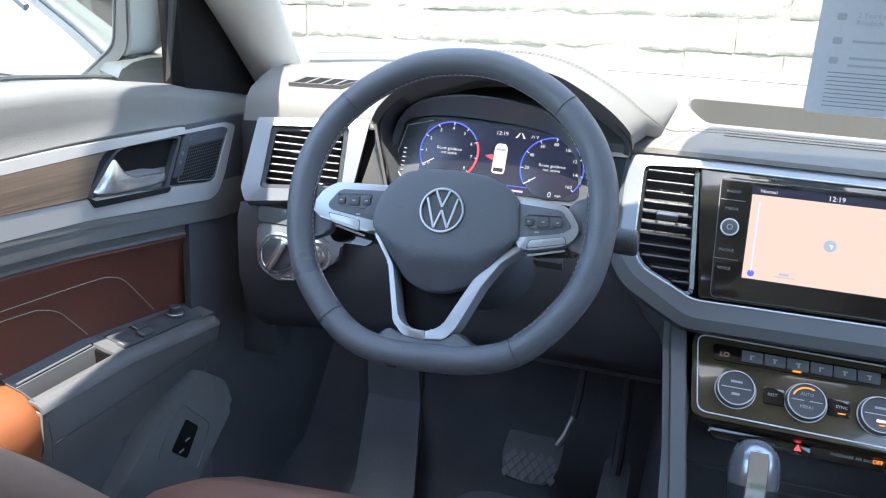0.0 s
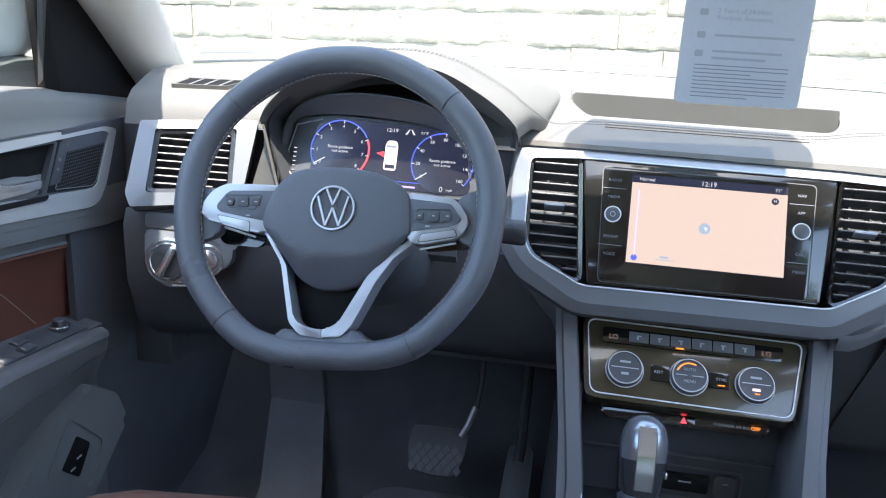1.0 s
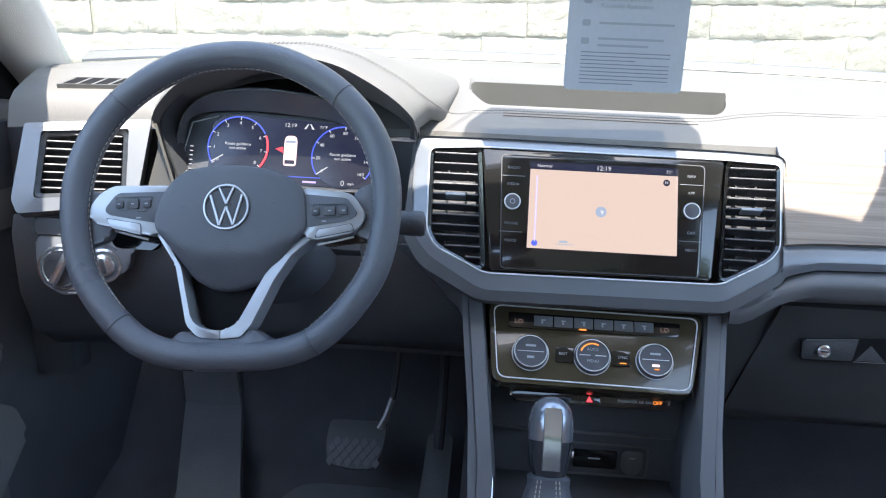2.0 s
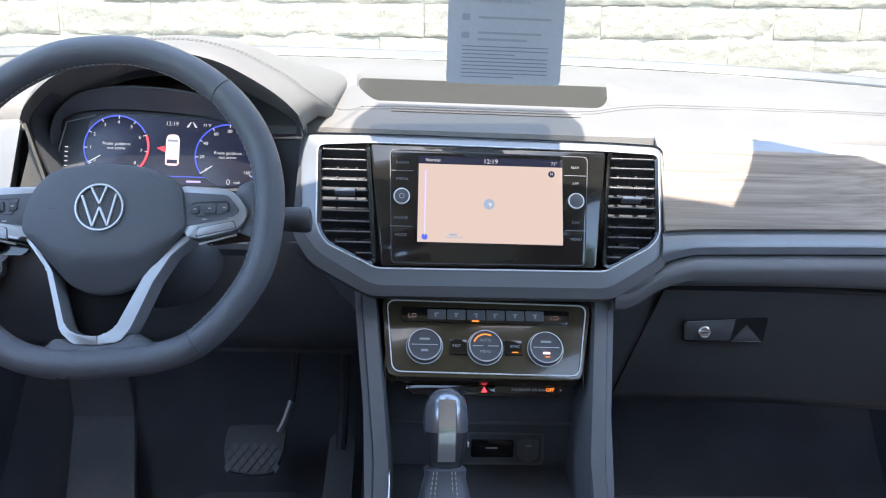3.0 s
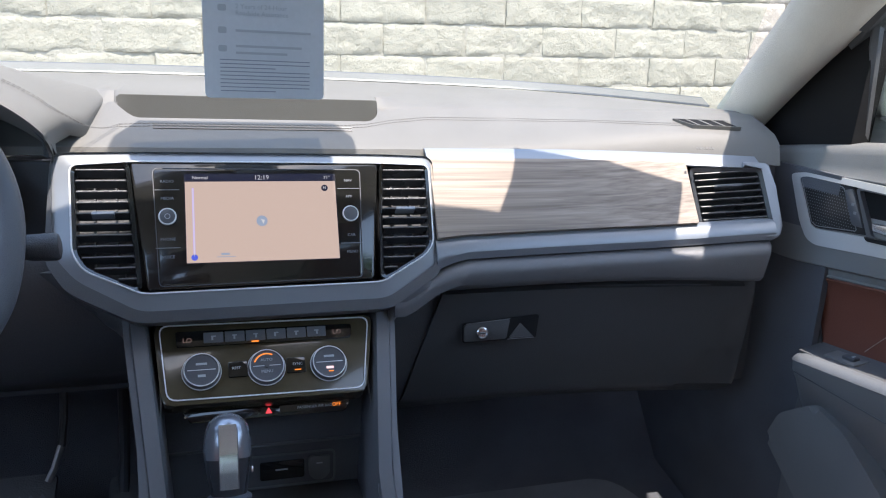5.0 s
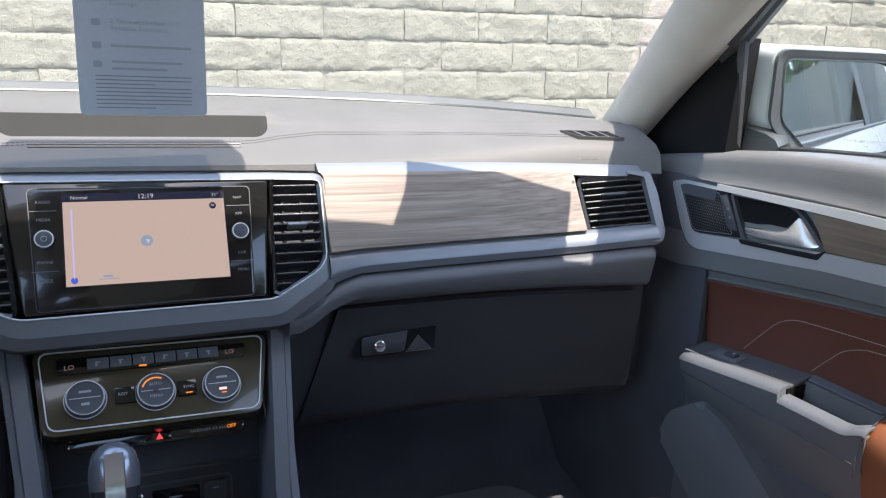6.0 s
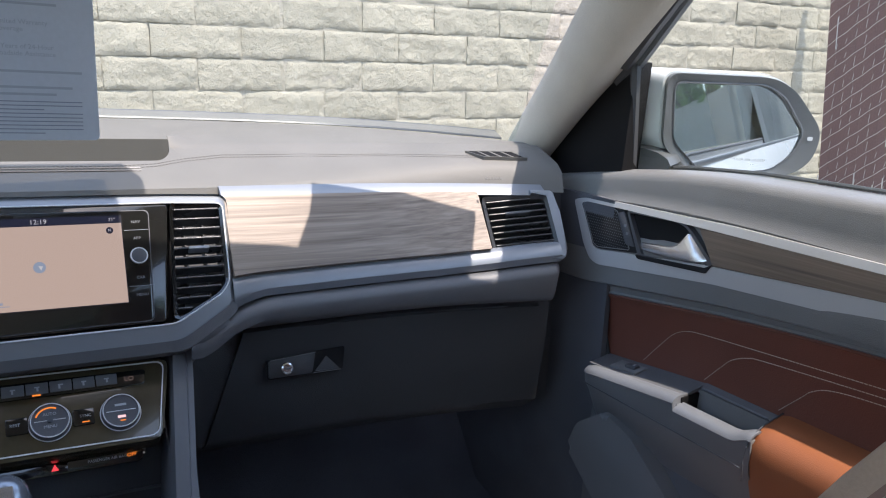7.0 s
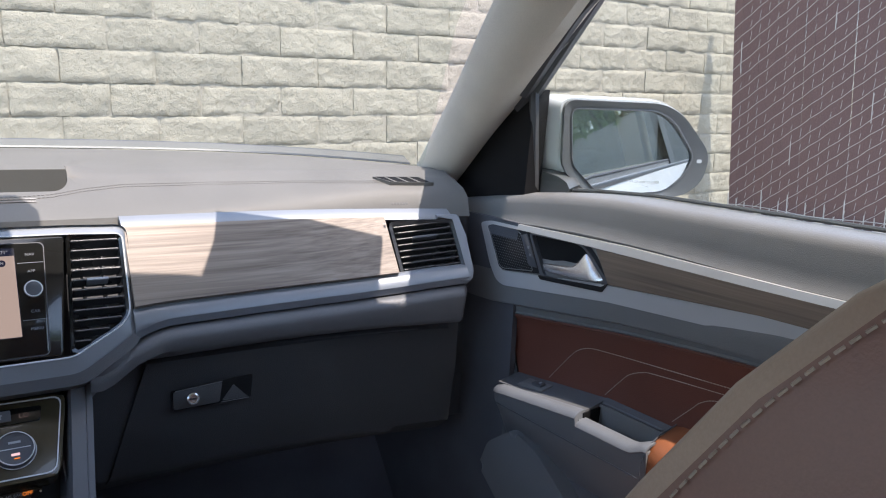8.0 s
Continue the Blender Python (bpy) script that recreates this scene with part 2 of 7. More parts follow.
def solo(name, bm, mat, label, category, group="", kind="", at=(0, 0, 0), sharp=40):
    """A thing that is one mesh."""
    holder = Matrix.Translation(at)
    bm.transform(holder.inverted())
    ob = part(name, bm, mat, None, sharp=sharp)
    ob.matrix_basis = holder
    WORLD[ob] = holder
    return tagged(ob, label, category, group, kind)


def rbox(size, m=Matrix.Identity(4), bevel=0.002, seg=2):
    bm = bmesh.new()
    bmesh.ops.create_cube(bm, size=1.0, matrix=Matrix.Diagonal((*size, 1)))
    if bevel:
        bmesh.ops.bevel(bm, geom=bm.edges[:], offset=min(bevel, min(size) * 0.49), segments=seg, affect='EDGES', profile=0.5)
    bm.transform(m)
    return bm


def smooth_poly(poly, r=0.006, n=4):
    out = []
    k = len(poly)
    for i in range(k):
        p, a, b = Vector(poly[i]), Vector(poly[i - 1]), Vector(poly[(i + 1) % k])
        da, db = (a - p), (b - p)
        ra, rb = min(r, da.length * 0.45), min(r, db.length * 0.45)
        p0, p1 = p + da.normalized() * ra, p + db.normalized() * rb
        for j in range(n + 1):
            t = j / n
            q = p0 * (1 - t) ** 2 + p * 2 * t * (1 - t) + p1 * t * t
            out.append((q.x, q.y))
    return out


def grow(poly, d):
    """The polygon with every side moved out by d (given counter-clockwise or clockwise)."""
    area = sum(poly[i - 1][0] * poly[i][1] - poly[i][0] * poly[i - 1][1] for i in range(len(poly)))
    s = 1 if area > 0 else -1
    out = []
    k = len(poly)
    for i in range(k):
        p, a, b = Vector(poly[i]), Vector(poly[i - 1]), Vector(poly[(i + 1) % k])
        e0, e1 = (p - a), (b - p)
        if e0.length < 1e-7 or e1.length < 1e-7:
            out.append((p.x, p.y))
            continue
        n0 = Vector((e0.y, -e0.x)).normalized() * s
        n1 = Vector((e1.y, -e1.x)).normalized() * s
        h = n0 + n1
        h = h / max(0.3, h.length_squared / 2)
        out.append((p.x + h.x * d, p.y + h.y * d))
    return out


def prism(poly, z0, z1, m=Matrix.Identity(4), bevel=0.0, seg=2):
    bm = bmesh.new()
    lo = [bm.verts.new((x, y, z0)) for x, y in poly]
    hi = [bm.verts.new((x, y, z1)) for x, y in poly]
    k = len(poly)
    bm.faces.new(lo[::-1])
    top = bm.faces.new(hi)
    for i in range(k):
        bm.faces.new((lo[i], lo[(i + 1) % k], hi[(i + 1) % k], hi[i]))
    if bevel:
        bmesh.ops.bevel(bm, geom=list(top.edges), offset=bevel, segments=seg, affect='EDGES', profile=0.5)
    bm.transform(m)
    return bm


def ring(outer, inner, z0, z1, m=Matrix.Identity(4), rise=None):
    """A frame between two polygons of as many points."""
    bm = bmesh.new()
    z2 = z1 if rise is None else rise
    a = [bm.verts.new((x, y, z0)) for x, y in outer]
    b = [bm.verts.new((x, y, z1)) for x, y in outer]
    c = [bm.verts.new((x, y, z2)) for x, y in inner]
    d = [bm.verts.new((x, y, z0)) for x, y in inner]
    k = len(outer)
    for i in range(k):
        j = (i + 1) % k
        for p, q in ((a, b), (b, c), (c, d), (d, a)):
            bm.faces.new((p[i], p[j], q[j], q[i]))
    bm.transform(m)
    return bm


def loft(rows, closed=False, thick=0.0, caps=False):
    bm = bmesh.new()
    g = [[bm.verts.new(p) for p in row] for row in rows]
    for r0, r1 in zip(g, g[1:]):
        k = len(r0)
        for i in range(k if closed else k - 1):
            j = (i + 1) % k
            bm.faces.new((r0[i], r0[j], r1[j], r1[i]))
    if caps:
        bm.faces.new(g[0][::-1])
        bm.faces.new(g[-1])
    if thick:
        bmesh.ops.recalc_face_normals(bm, faces=bm.faces)
        bmesh.ops.solidify(bm, geom=bm.faces[:], thickness=thick)
    return bm


def tube(path, r, n=8, closed=False, m=Matrix.Identity(4), squash=1.0, up=(0, 0, 1)):
    bm = bmesh.new()
    pts = [Vector(p) for p in path]
    k = len(pts)
    rings = []
    for i, p in enumerate(pts):
        a = pts[i - 1] if (i or closed) else p
        b = pts[(i + 1) % k] if (i < k - 1 or closed) else p
        t = (b - a).normalized()
        side = t.cross(Vector(up))
        if side.length < 1e-4:
            side = t.cross(Vector((0, 1, 0.01)))
        side.normalize()
        top = side.cross(t)
        rad = r(i / max(1, k - 1)) if callable(r) else r
        rings.append([bm.verts.new(p + side * math.cos(q) * rad + top * math.sin(q) * rad * squash) for q in (2 * math.pi * j / n for j in range(n))])
    for i in range(k if closed else k - 1):
        r0, r1 = rings[i], rings[(i + 1) % k]
        for j in range(n):
            bm.faces.new((r0[j], r0[(j + 1) % n], r1[(j + 1) % n], r1[j]))
    if not closed:
        bm.faces.new(rings[0][::-1])
        bm.faces.new(rings[-1])
    bm.transform(m)
    return bm


def lathe(profile, m=Matrix.Identity(4), n=32):
    """A profile of (radius, height) turned about z."""
    bm = bmesh.new()
    rows = [[bm.verts.new((r * math.cos(2 * math.pi * j / n), r * math.sin(2 * math.pi * j / n), z)) for j in range(n)] for r, z in profile]
    for r0, r1 in zip(rows, rows[1:]):
        for j in range(n):
            bm.faces.new((r0[j], r0[(j + 1) % n], r1[(j + 1) % n], r1[j]))
    bm.faces.new(rows[0][::-1])
    bm.faces.new(rows[-1])
    bm.transform(m)
    return bm


def merge(*bms):
    out = bmesh.new()
    for b in bms:
        me = bpy.data.meshes.new("temporary")
        b.to_mesh(me)
        b.free()
        out.from_mesh(me)
        bpy.data.meshes.remove(me)
    return out


def text(words, size, m, mat, parent, name="lettering", align='CENTER', label=""):
    cu = bpy.data.curves.new("words", 'FONT')
    cu.body, cu.size, cu.align_x, cu.align_y = words, size, align, 'CENTER'
    cu.extrude = 0.0001
    cu.resolution_u = 2
    ob = new("words", cu)
    me = bpy.data.meshes.new_from_object(ob.evaluated_get(bpy.context.evaluated_depsgraph_get()))
    bpy.data.objects.remove(ob)
    bpy.data.curves.remove(cu)
    bm = bmesh.new()
    bm.from_mesh(me)
    bpy.data.meshes.remove(me)
    bm.transform(m)
    return part(name, bm, mat, parent, label, smooth=False)


def flat(x, y, z, w, h, m, r=0.0):
    """A thin plate centred on (x, y) of a panel, proud of it by z."""
    q = [(x - w / 2, y - h / 2), (x + w / 2, y - h / 2), (x + w / 2, y + h / 2), (x - w / 2, y + h / 2)]
    return prism(smooth_poly(q, r, 3) if r else q, z - 0.0006, z, m)


def span(poly, v):
    xs = []
    for i in range(len(poly)):
        (x0, y0), (x1, y1) = poly[i - 1], poly[i]
        if (y0 - v) * (y1 - v) < 0:
            xs.append(x0 + (x1 - x0) * (v - y0) / (y1 - y0))
    return (min(xs), max(xs)) if len(xs) > 1 else None


def curve(pts, n=8):
    """A smooth line through points of any dimension."""
    P = [Vector(p) for p in pts]
    P = [P[0] * 2 - P[1]] + P + [P[-1] * 2 - P[-2]]
    out = []
    for i in range(1, len(P) - 2):
        a, b, c, d = P[i - 1:i + 3]
        for j in range(n):
            t = j / n
            out.append(0.5 * (2 * b + (c - a) * t + (2 * a - 5 * b + 4 * c - d) * t * t + (3 * b - a - 3 * c + d) * t ** 3))
    out.append(P[-2])
    return out


def stitches(path, parent, mat, length=0.006, gap=0.0035, r=0.0007, name="stitching"):
    """A row of short raised stitches along a path, one seam."""
    pts = [Vector(p) for p in path]
    out = bmesh.new()
    run, on, a = 0.0, True, pts[0]
    segs = []
    for p, q in zip(pts, pts[1:]):
        d = (q - p).length
        pos = 0.0
        while pos < d:
            left = (length if on else gap) - run
            step = min(left, d - pos)
            s, e = p + (q - p) * (pos / d), p + (q - p) * ((pos + step) / d)
            if on and step > 0.0005:
                segs.append((s, e))
            pos += step
            run += step
            if run >= (length if on else gap) - 1e-9:
                run, on = 0.0, not on
    for s, e in segs:
        t = (e - s).normalized()
        side = t.cross(Vector((0.3, 0.2, 1))).normalized()
        up = side.cross(t)
        vs = [[out.verts.new(c + (side * math.cos(k) + up * math.sin(k)) * r) for k in (0, 1.57, 3.14, 4.71)] for c in (s, e)]
        for j in range(4):
            out.faces.new((vs[0][j], vs[0][(j + 1) % 4], vs[1][(j + 1) % 4], vs[1][j]))
    return part(name, out, mat, parent, smooth=False)

# ---- ground, wall and fence outside ----
gb = bmesh.new()
for vx in [gb.verts.new(p) for p in ((-400, -400, 0), (400, -400, 0), (400, 400, 0), (-400, 400, 0))]:
    pass
gb.faces.new(gb.verts[:])
solo("ground", gb, PAVING, "sun-bleached concrete paving of a parking lot", "ground", kind="structure")

BL, BH = 0.324, 0.1165               # length and height of a block with its joint
WALL_AT = pose(0.6, 3.03, 1.262, 0, -1.77, 0)
wall = thing("wall_north", WALL_AT, "cream painted slump block wall in running bond", "wall", kind="structure")
part("mortar", rbox((9.5, 0.16, 3.6), WALL_AT @ pose(-0.85, 0.0755, -0.05), 0), MORTAR, wall)


def block_mesh(name, seed):
    """A split-faced block: ragged face, crisp but uneven edges."""
    rnd = random.Random(seed)
    bm = bmesh.new()
    nx, nz = 26, 10
    w, h = BL - 0.0045, BH - 0.0055
    off = rnd.random() * 50
    g = []
    for i in range(nx + 1):
        col = []
        for k in range(nz + 1):
            x, z = -w / 2 + w * i / nx, -h / 2 + h * k / nz
            edge = i in (0, nx) or k in (0, nz)
            q = noise.noise((x * 9 + off, z * 16, off)) * 0.0060 + noise.noise((x * 34, z * 48 + off, off)) * 0.0042 + noise.noise((x * 90 + off, z * 120, off)) * 0.0026
            ridge = 0.005 * max(0.0, 0.45 - abs(noise.noise((x * 16 + off, z * 30 + 2 * off, 3.0)) * 3)) 
            y = -0.012 - q - ridge + (0.0055 if edge else 0)
            if edge:
                x += rnd.uniform(-0.0016, 0.0016)
                z += rnd.uniform(-0.0020, 0.0020)
            col.append(bm.verts.new((x, y, z)))
        g.append(col)
    for i in range(nx):
        for k in range(nz):
            bm.faces.new((g[i][k], g[i + 1][k], g[i + 1][k + 1], g[i][k + 1]))
    rim = [e for e in bm.edges if e.is_boundary]
    ext = bmesh.ops.extrude_edge_only(bm, edges=rim)["geom"]
    for v in ext:
        if isinstance(v, bmesh.types.BMVert):
            v.co.y = 0.02
    bmesh.ops.recalc_face_normals(bm, faces=bm.faces)
    me = bpy.data.meshes.new(name)
    bm.to_mesh(me)
    bm.free()
    me.shade_smooth()
    me.set_sharp_from_angle(angle=radians(50))
    me.materials.append(BRICK)
    return me


# ---- the car's cabin: floor, sides, roof ----
def off(x):
    """How far the dash face curves back towards the seats near the doors."""
    return -0.45 * max(0.0, abs(x) - 0.35) ** 2


def yfar(x):
    return 1.45 - 0.27 * (abs(x) / 0.75) ** 5


def zfar(x):
    return 1.252 - 0.012 * (abs(x) / 0.75) ** 2


floor_rows = [[(x, y, z) for y, z in ((-2.2, 0.50), (0.2, 0.50), (1.12, 0.50), (1.28, 0.53), (1.46, 0.74), (1.5, 1.0))] for x in (-0.8, 0.8)]
solo("floor", loft(floor_rows, thick=0.03), CARPET, "black carpeted car floor rising to the firewall", "floor", kind="structure")

roof = []
for i in range(13):
    x = -0.64 + 1.28 * i / 12
    roof.append([(x * 1.04, 0.792 - 0.15 * x ** 2 - 0.225 * x ** 4, 1.695 - 0.02 * (x / 0.66) ** 2), (x * 1.0, 0.3, 1.735 - 0.03 * (x / 0.66) ** 2), (x * 1.0, -0.6, 1.76 - 0.04 * (x / 0.66) ** 2), (x * 0.99, -2.2, 1.70 - 0.04 * (x / 0.66) ** 2)])
solo("ceiling", loft(roof, thick=0.05), HEADLINER, "beige woven headliner under the roof", "ceiling", kind="structure")

shell = thing("car_body", pose(0, 0, 0), "white painted body shell of a large car", "car body", kind="structure")
for s in (-1, 1):
    # A-pillar trim with its rounded inner face
    front = [Vector((0.765, 1.20, 1.240)), Vector((0.739, 1.060, 1.366)), Vector((0.691, 0.893, 1.497)), Vector((0.656, 0.718, 1.644)), Vector((0.635, 0.60, 1.71))]
    rear = [Vector((0.797, 1.150, 1.200)), Vector((0.773, 0.995, 1.330)), Vector((0.737, 0.830, 1.439)), Vector((0.692, 0.58, 1.60)), Vector((0.665, 0.40, 1.69))]
    rows = []
    for a, b in zip(curve(front, 5), curve(rear, 5)):
        mid = (a + b) / 2 + Vector((-0.013, -0.010, -0.003))
        q1, q2 = a * 0.72 + mid * 0.28 + Vector((-0.005, -0.006, 0)), b * 0.72 + mid * 0.28 + Vector((-0.007, -0.002, 0))
        o1, o2 = a + Vector((0.05, 0.03, 0)), b + Vector((0.05, 0.02, 0))
        rows.append([(s * p.x, p.y, p.z) for p in (o1, a, q1, mid, q2, b, o2)])
    part("pillar_trim", loft(rows, closed=True, caps=True), PILLAR, shell, "warm grey fabric-covered pillar")
    part("outer_front_pillar", tube([(s * 0.828, 0.985, 1.352), (s * 0.786, 0.785, 1.512), (s * 0.750, 0.60, 1.63), (s * 0.725, 0.45, 1.69)], 0.016, 8), RUBBER, shell, "black outer pillar")
    # roof rail, B-pillar and rear side, with openings for the windows
    part("roof_rail", tube([(s * 0.645, 0.46, 1.675), (s * 0.632, 0.25, 1.69), (s * 0.628, 0.0, 1.70), (s * 0.628, -1.0, 1.71), (s * 0.62, -2.2, 1.66)], 0.030, 8), PILLAR, shell, "beige roof rail trim")
    part("centre_pillar", loft([[(s * 0.80, -0.30, 0.55), (s * 0.80, -0.46, 0.55)], [(s * 0.80, -0.30, 1.22), (s * 0.80, -0.46, 1.22)], [(s * 0.65, -0.34, 1.70), (s * 0.65, -0.50, 1.70)]], thick=0.06), PILLAR, shell, "grey pillar trim between the doors")
    open_from = -1.38 if s < 0 else -0.40          # the rear door on the driver's side stands open
    part("rear_side_lining", loft([[(s * 0.80, open_from, 0.45), (s * 0.80, -2.2, 0.45)], [(s * 0.82, open_from, 1.2), (s * 0.82, -2.2, 1.2)]], thick=0.03), PAD_MID, shell, "dark rear side lining")
    part("quarter_lining", loft([[(s * 0.80, -1.35, 1.2), (s * 0.80, -2.2, 1.2)], [(s * 0.65, -1.5, 1.70), (s * 0.65, -2.2, 1.70)]], thick=0.03), PILLAR, shell, "beige quarter lining")
    # outer skin below the windows
    skin = []
    for y, b, zt in ((2.25, -0.22, 1.19), (1.7, -0.06, 1.19), (1.2, 0.0, 1.185), (1.0, 0.0, 1.205), (0.72, 0.005, 1.224), (0.0, 0.01, 1.226), (-0.42, 0.01, 1.226)) + (((-1.2, 0.01, 1.226), (-2.3, 0.0, 1.226)) if s > 0 else ()):
        skin.append([(s * (0.868 + b), y, zt + 0.001), (s * (0.884 + b), y, zt - 0.012), (s * (0.91 + b), y, 1.17), (s * (0.935 + b), y, 1.10), (s * (0.955 + b), y, 0.98), (s * (0.945 + b), y, 0.75), (s * (0.94 + b), y, 0.42), (s * (0.90 + b), y, 0.28)])
    part("side_skin", loft(skin, thick=0.01), WHITE_PAINT, shell, "glossy white side of the body")
    for yh in (-0.18, -1.25)[:1 if s < 0 else 2]:
        part("outer_door_handle", rbox((0.035, 0.20, 0.03), pose(s * 0.985, yh, 1.06), 0.012, 3), WHITE_PAINT, shell, "white outer door handle")
    part("window_molding", rbox((0.010, 3.15 if s > 0 else 1.0, 0.012), pose(s * 0.882, -0.625 if s > 0 else 0.1, 1.222), 0.004), BLACK, shell, "black strip under the side windows")
    if s > 0:
        part("rear_side_glass", loft([[(s * 0.875, -0.42, 1.2), (s * 0.875, -1.55, 1.2)], [(s * 0.690, -0.48, 1.68), (s * 0.690, -1.45, 1.68)]], thick=0.004), TINTED, shell, "dark tinted rear side glass")
    part("outer_pillar", loft([[(s * 0.882, -0.30, 1.2), (s * 0.882, -0.42, 1.2)], [(s * 0.690, -0.36, 1.69), (s * 0.690, -0.48, 1.69)]], thick=0.02), GLOSS, shell, "gloss black outer pillar")
    part("outer_roof_edge", tube([(s * 0.685, 0.50, 1.705), (s * 0.662, 0.25, 1.728), (s * 0.652, 0.0, 1.735), (s * 0.652, -1.0, 1.745), (s * 0.645, -2.2, 1.70)], 0.022, 8), WHITE_PAINT, shell, "white roof edge")
roof_skin = [[(x, y, z - 0.05 * (x / 0.63) ** 2) for y, z in ((0.60, 1.755), (0.2, 1.80), (-0.8, 1.82), (-2.3, 1.76))] for x in (-0.655, -0.45, -0.2, 0, 0.2, 0.45, 0.655)]
part("roof_skin", loft(roof_skin, thick=0.01), WHITE_PAINT, shell, "white roof")
hood = [[(x, y, z - 0.07 * (x / 0.85) ** 2) for y, z in ((1.52, 1.12), (1.8, 1.10), (2.1, 1.06), (2.3, 0.98), (2.36, 0.80), (2.36, 0.35))] for x in (-0.78, -0.6, -0.3, 0, 0.3, 0.6, 0.78)]
part("hood", loft(hood, thick=0.01), WHITE_PAINT, shell, "white bonnet")
part("rear_lining", loft([[(-0.82, -2.2, 0.45), (0.82, -2.2, 0.45)], [(-0.82, -2.2, 0.9), (0.82, -2.2, 0.9)]], thick=0.03), PAD_MID, shell, "dark rear lining")
part("tailgate_glass", loft([[(-0.8, -2.2, 0.9), (0.8, -2.2, 0.9)], [(-0.66, -2.15, 1.70), (0.66, -2.15, 1.70)]], thick=0.004), TINTED, shell, "dark tinted rear glass")

ws = []
for i in range(17):
    x = -1 + i / 8
    yb = yfar(0.76 * x) + 0.045
    ws.append([(x * 0.775, yb, 1.205), (x * 0.69, (yb + 0.845 - 0.15 * abs(x) ** 4) / 2 + 0.03, 1.47), (x * 0.63, 0.806 - 0.075 * abs(x) ** 2, 1.71)])
windshield = solo("window_1", loft(ws, thick=0.004), GLASS, "clear windscreen above the dashboard", "windscreen", kind="structure")
windshield.visible_shadow = False
part("dotted_print", loft([[(-0.120, 0.975, 1.603), (0.135, 0.975, 1.603)], [(-0.145, 0.92, 1.640), (0.160, 0.92, 1.640)], [(-0.150, 0.87, 1.672), (0.165, 0.87, 1.672)]], thick=0.001), DOTTED, windshield, "dotted grey print round the mirror mount")
for z0, z1, lean, mt, nm, lab in ((1.2505, 1.2535, 0.002, BLACK, "windscreen_border", "black border of the windscreen"), (1.2535, 1.2640, 0.022, PAD, "cowl_strip", "pale cowl strip beyond the dash"), (1.2640, 1.2652, 0.002, BLACK, "wiper_line", "thin dark line over the cowl strip")):
    at = 0.012 if z0 < 1.26 else 0.034
    part(nm, loft([[(x, yfar(x) + at, z0 - 0.010 * (x / 0.75) ** 2), (x, yfar(x) + at + lean, z1 - 0.010 * (x / 0.75) ** 2)] for x in np.linspace(-0.748, 0.748, 41)], thick=0.002), mt, windshield, lab)
part("cowl", loft([[(x, yfar(x) + 0.006, 1.238 - 0.012 * (x / 0.75) ** 2), (x, yfar(x) + 0.10, 1.20), (x, yfar(x) + 0.16, 1.13)] for x in (-0.75, -0.6, -0.4, -0.2, 0, 0.2, 0.4, 0.6, 0.75)], thick=0.004), BLACK, shell, "black cowl under the windscreen")

for s in (-1, 1):
    part("kick_panel", loft([[(s * 0.800, y, z) for z in (0.45, 0.8, 1.17)] for y in (0.93, 1.1, 1.3, 1.52)], thick=0.01), CARPET, shell, "dark kick panel beside the footwell")

# ---- dashboard ----
dash = thing("dashboard", pose(0, 1.1, 0.7), "grey two-tone dashboard with silver and wood trim", "dashboard")
xs = [-0.76, -0.74, -0.70, -0.65, -0.60, -0.55, -0.50, -0.45, -0.40, -0.35, -0.30, -0.25, -0.215, -0.195, -0.184, -0.180, -0.177, -0.173, -0.168, -0.162, -0.155, -0.148, -0.10, 0.0, 0.10, 0.150, 0.156, 0.161, 0.165, 0.169, 0.172, 0.1745, 0.1758, 0.1762, 0.195, 0.22, 0.27, 0.33, 0.40, 0.48, 0.55, 0.60, 0.65, 0.70, 0.74, 0.76]
rows, lining = [], []


def slot_front(x):
    """Near edge of the storage slot, running back to its far edge at both ends."""
    u, v = max(0.0, min(1.0, (x - 0.152) / 0.0240)), max(0.0, min(1.0, (-0.150 - x) / 0.030))
    return 1.154 + 0.032 * max(1 - (1 - u * u) ** 0.5, v ** 1.4)


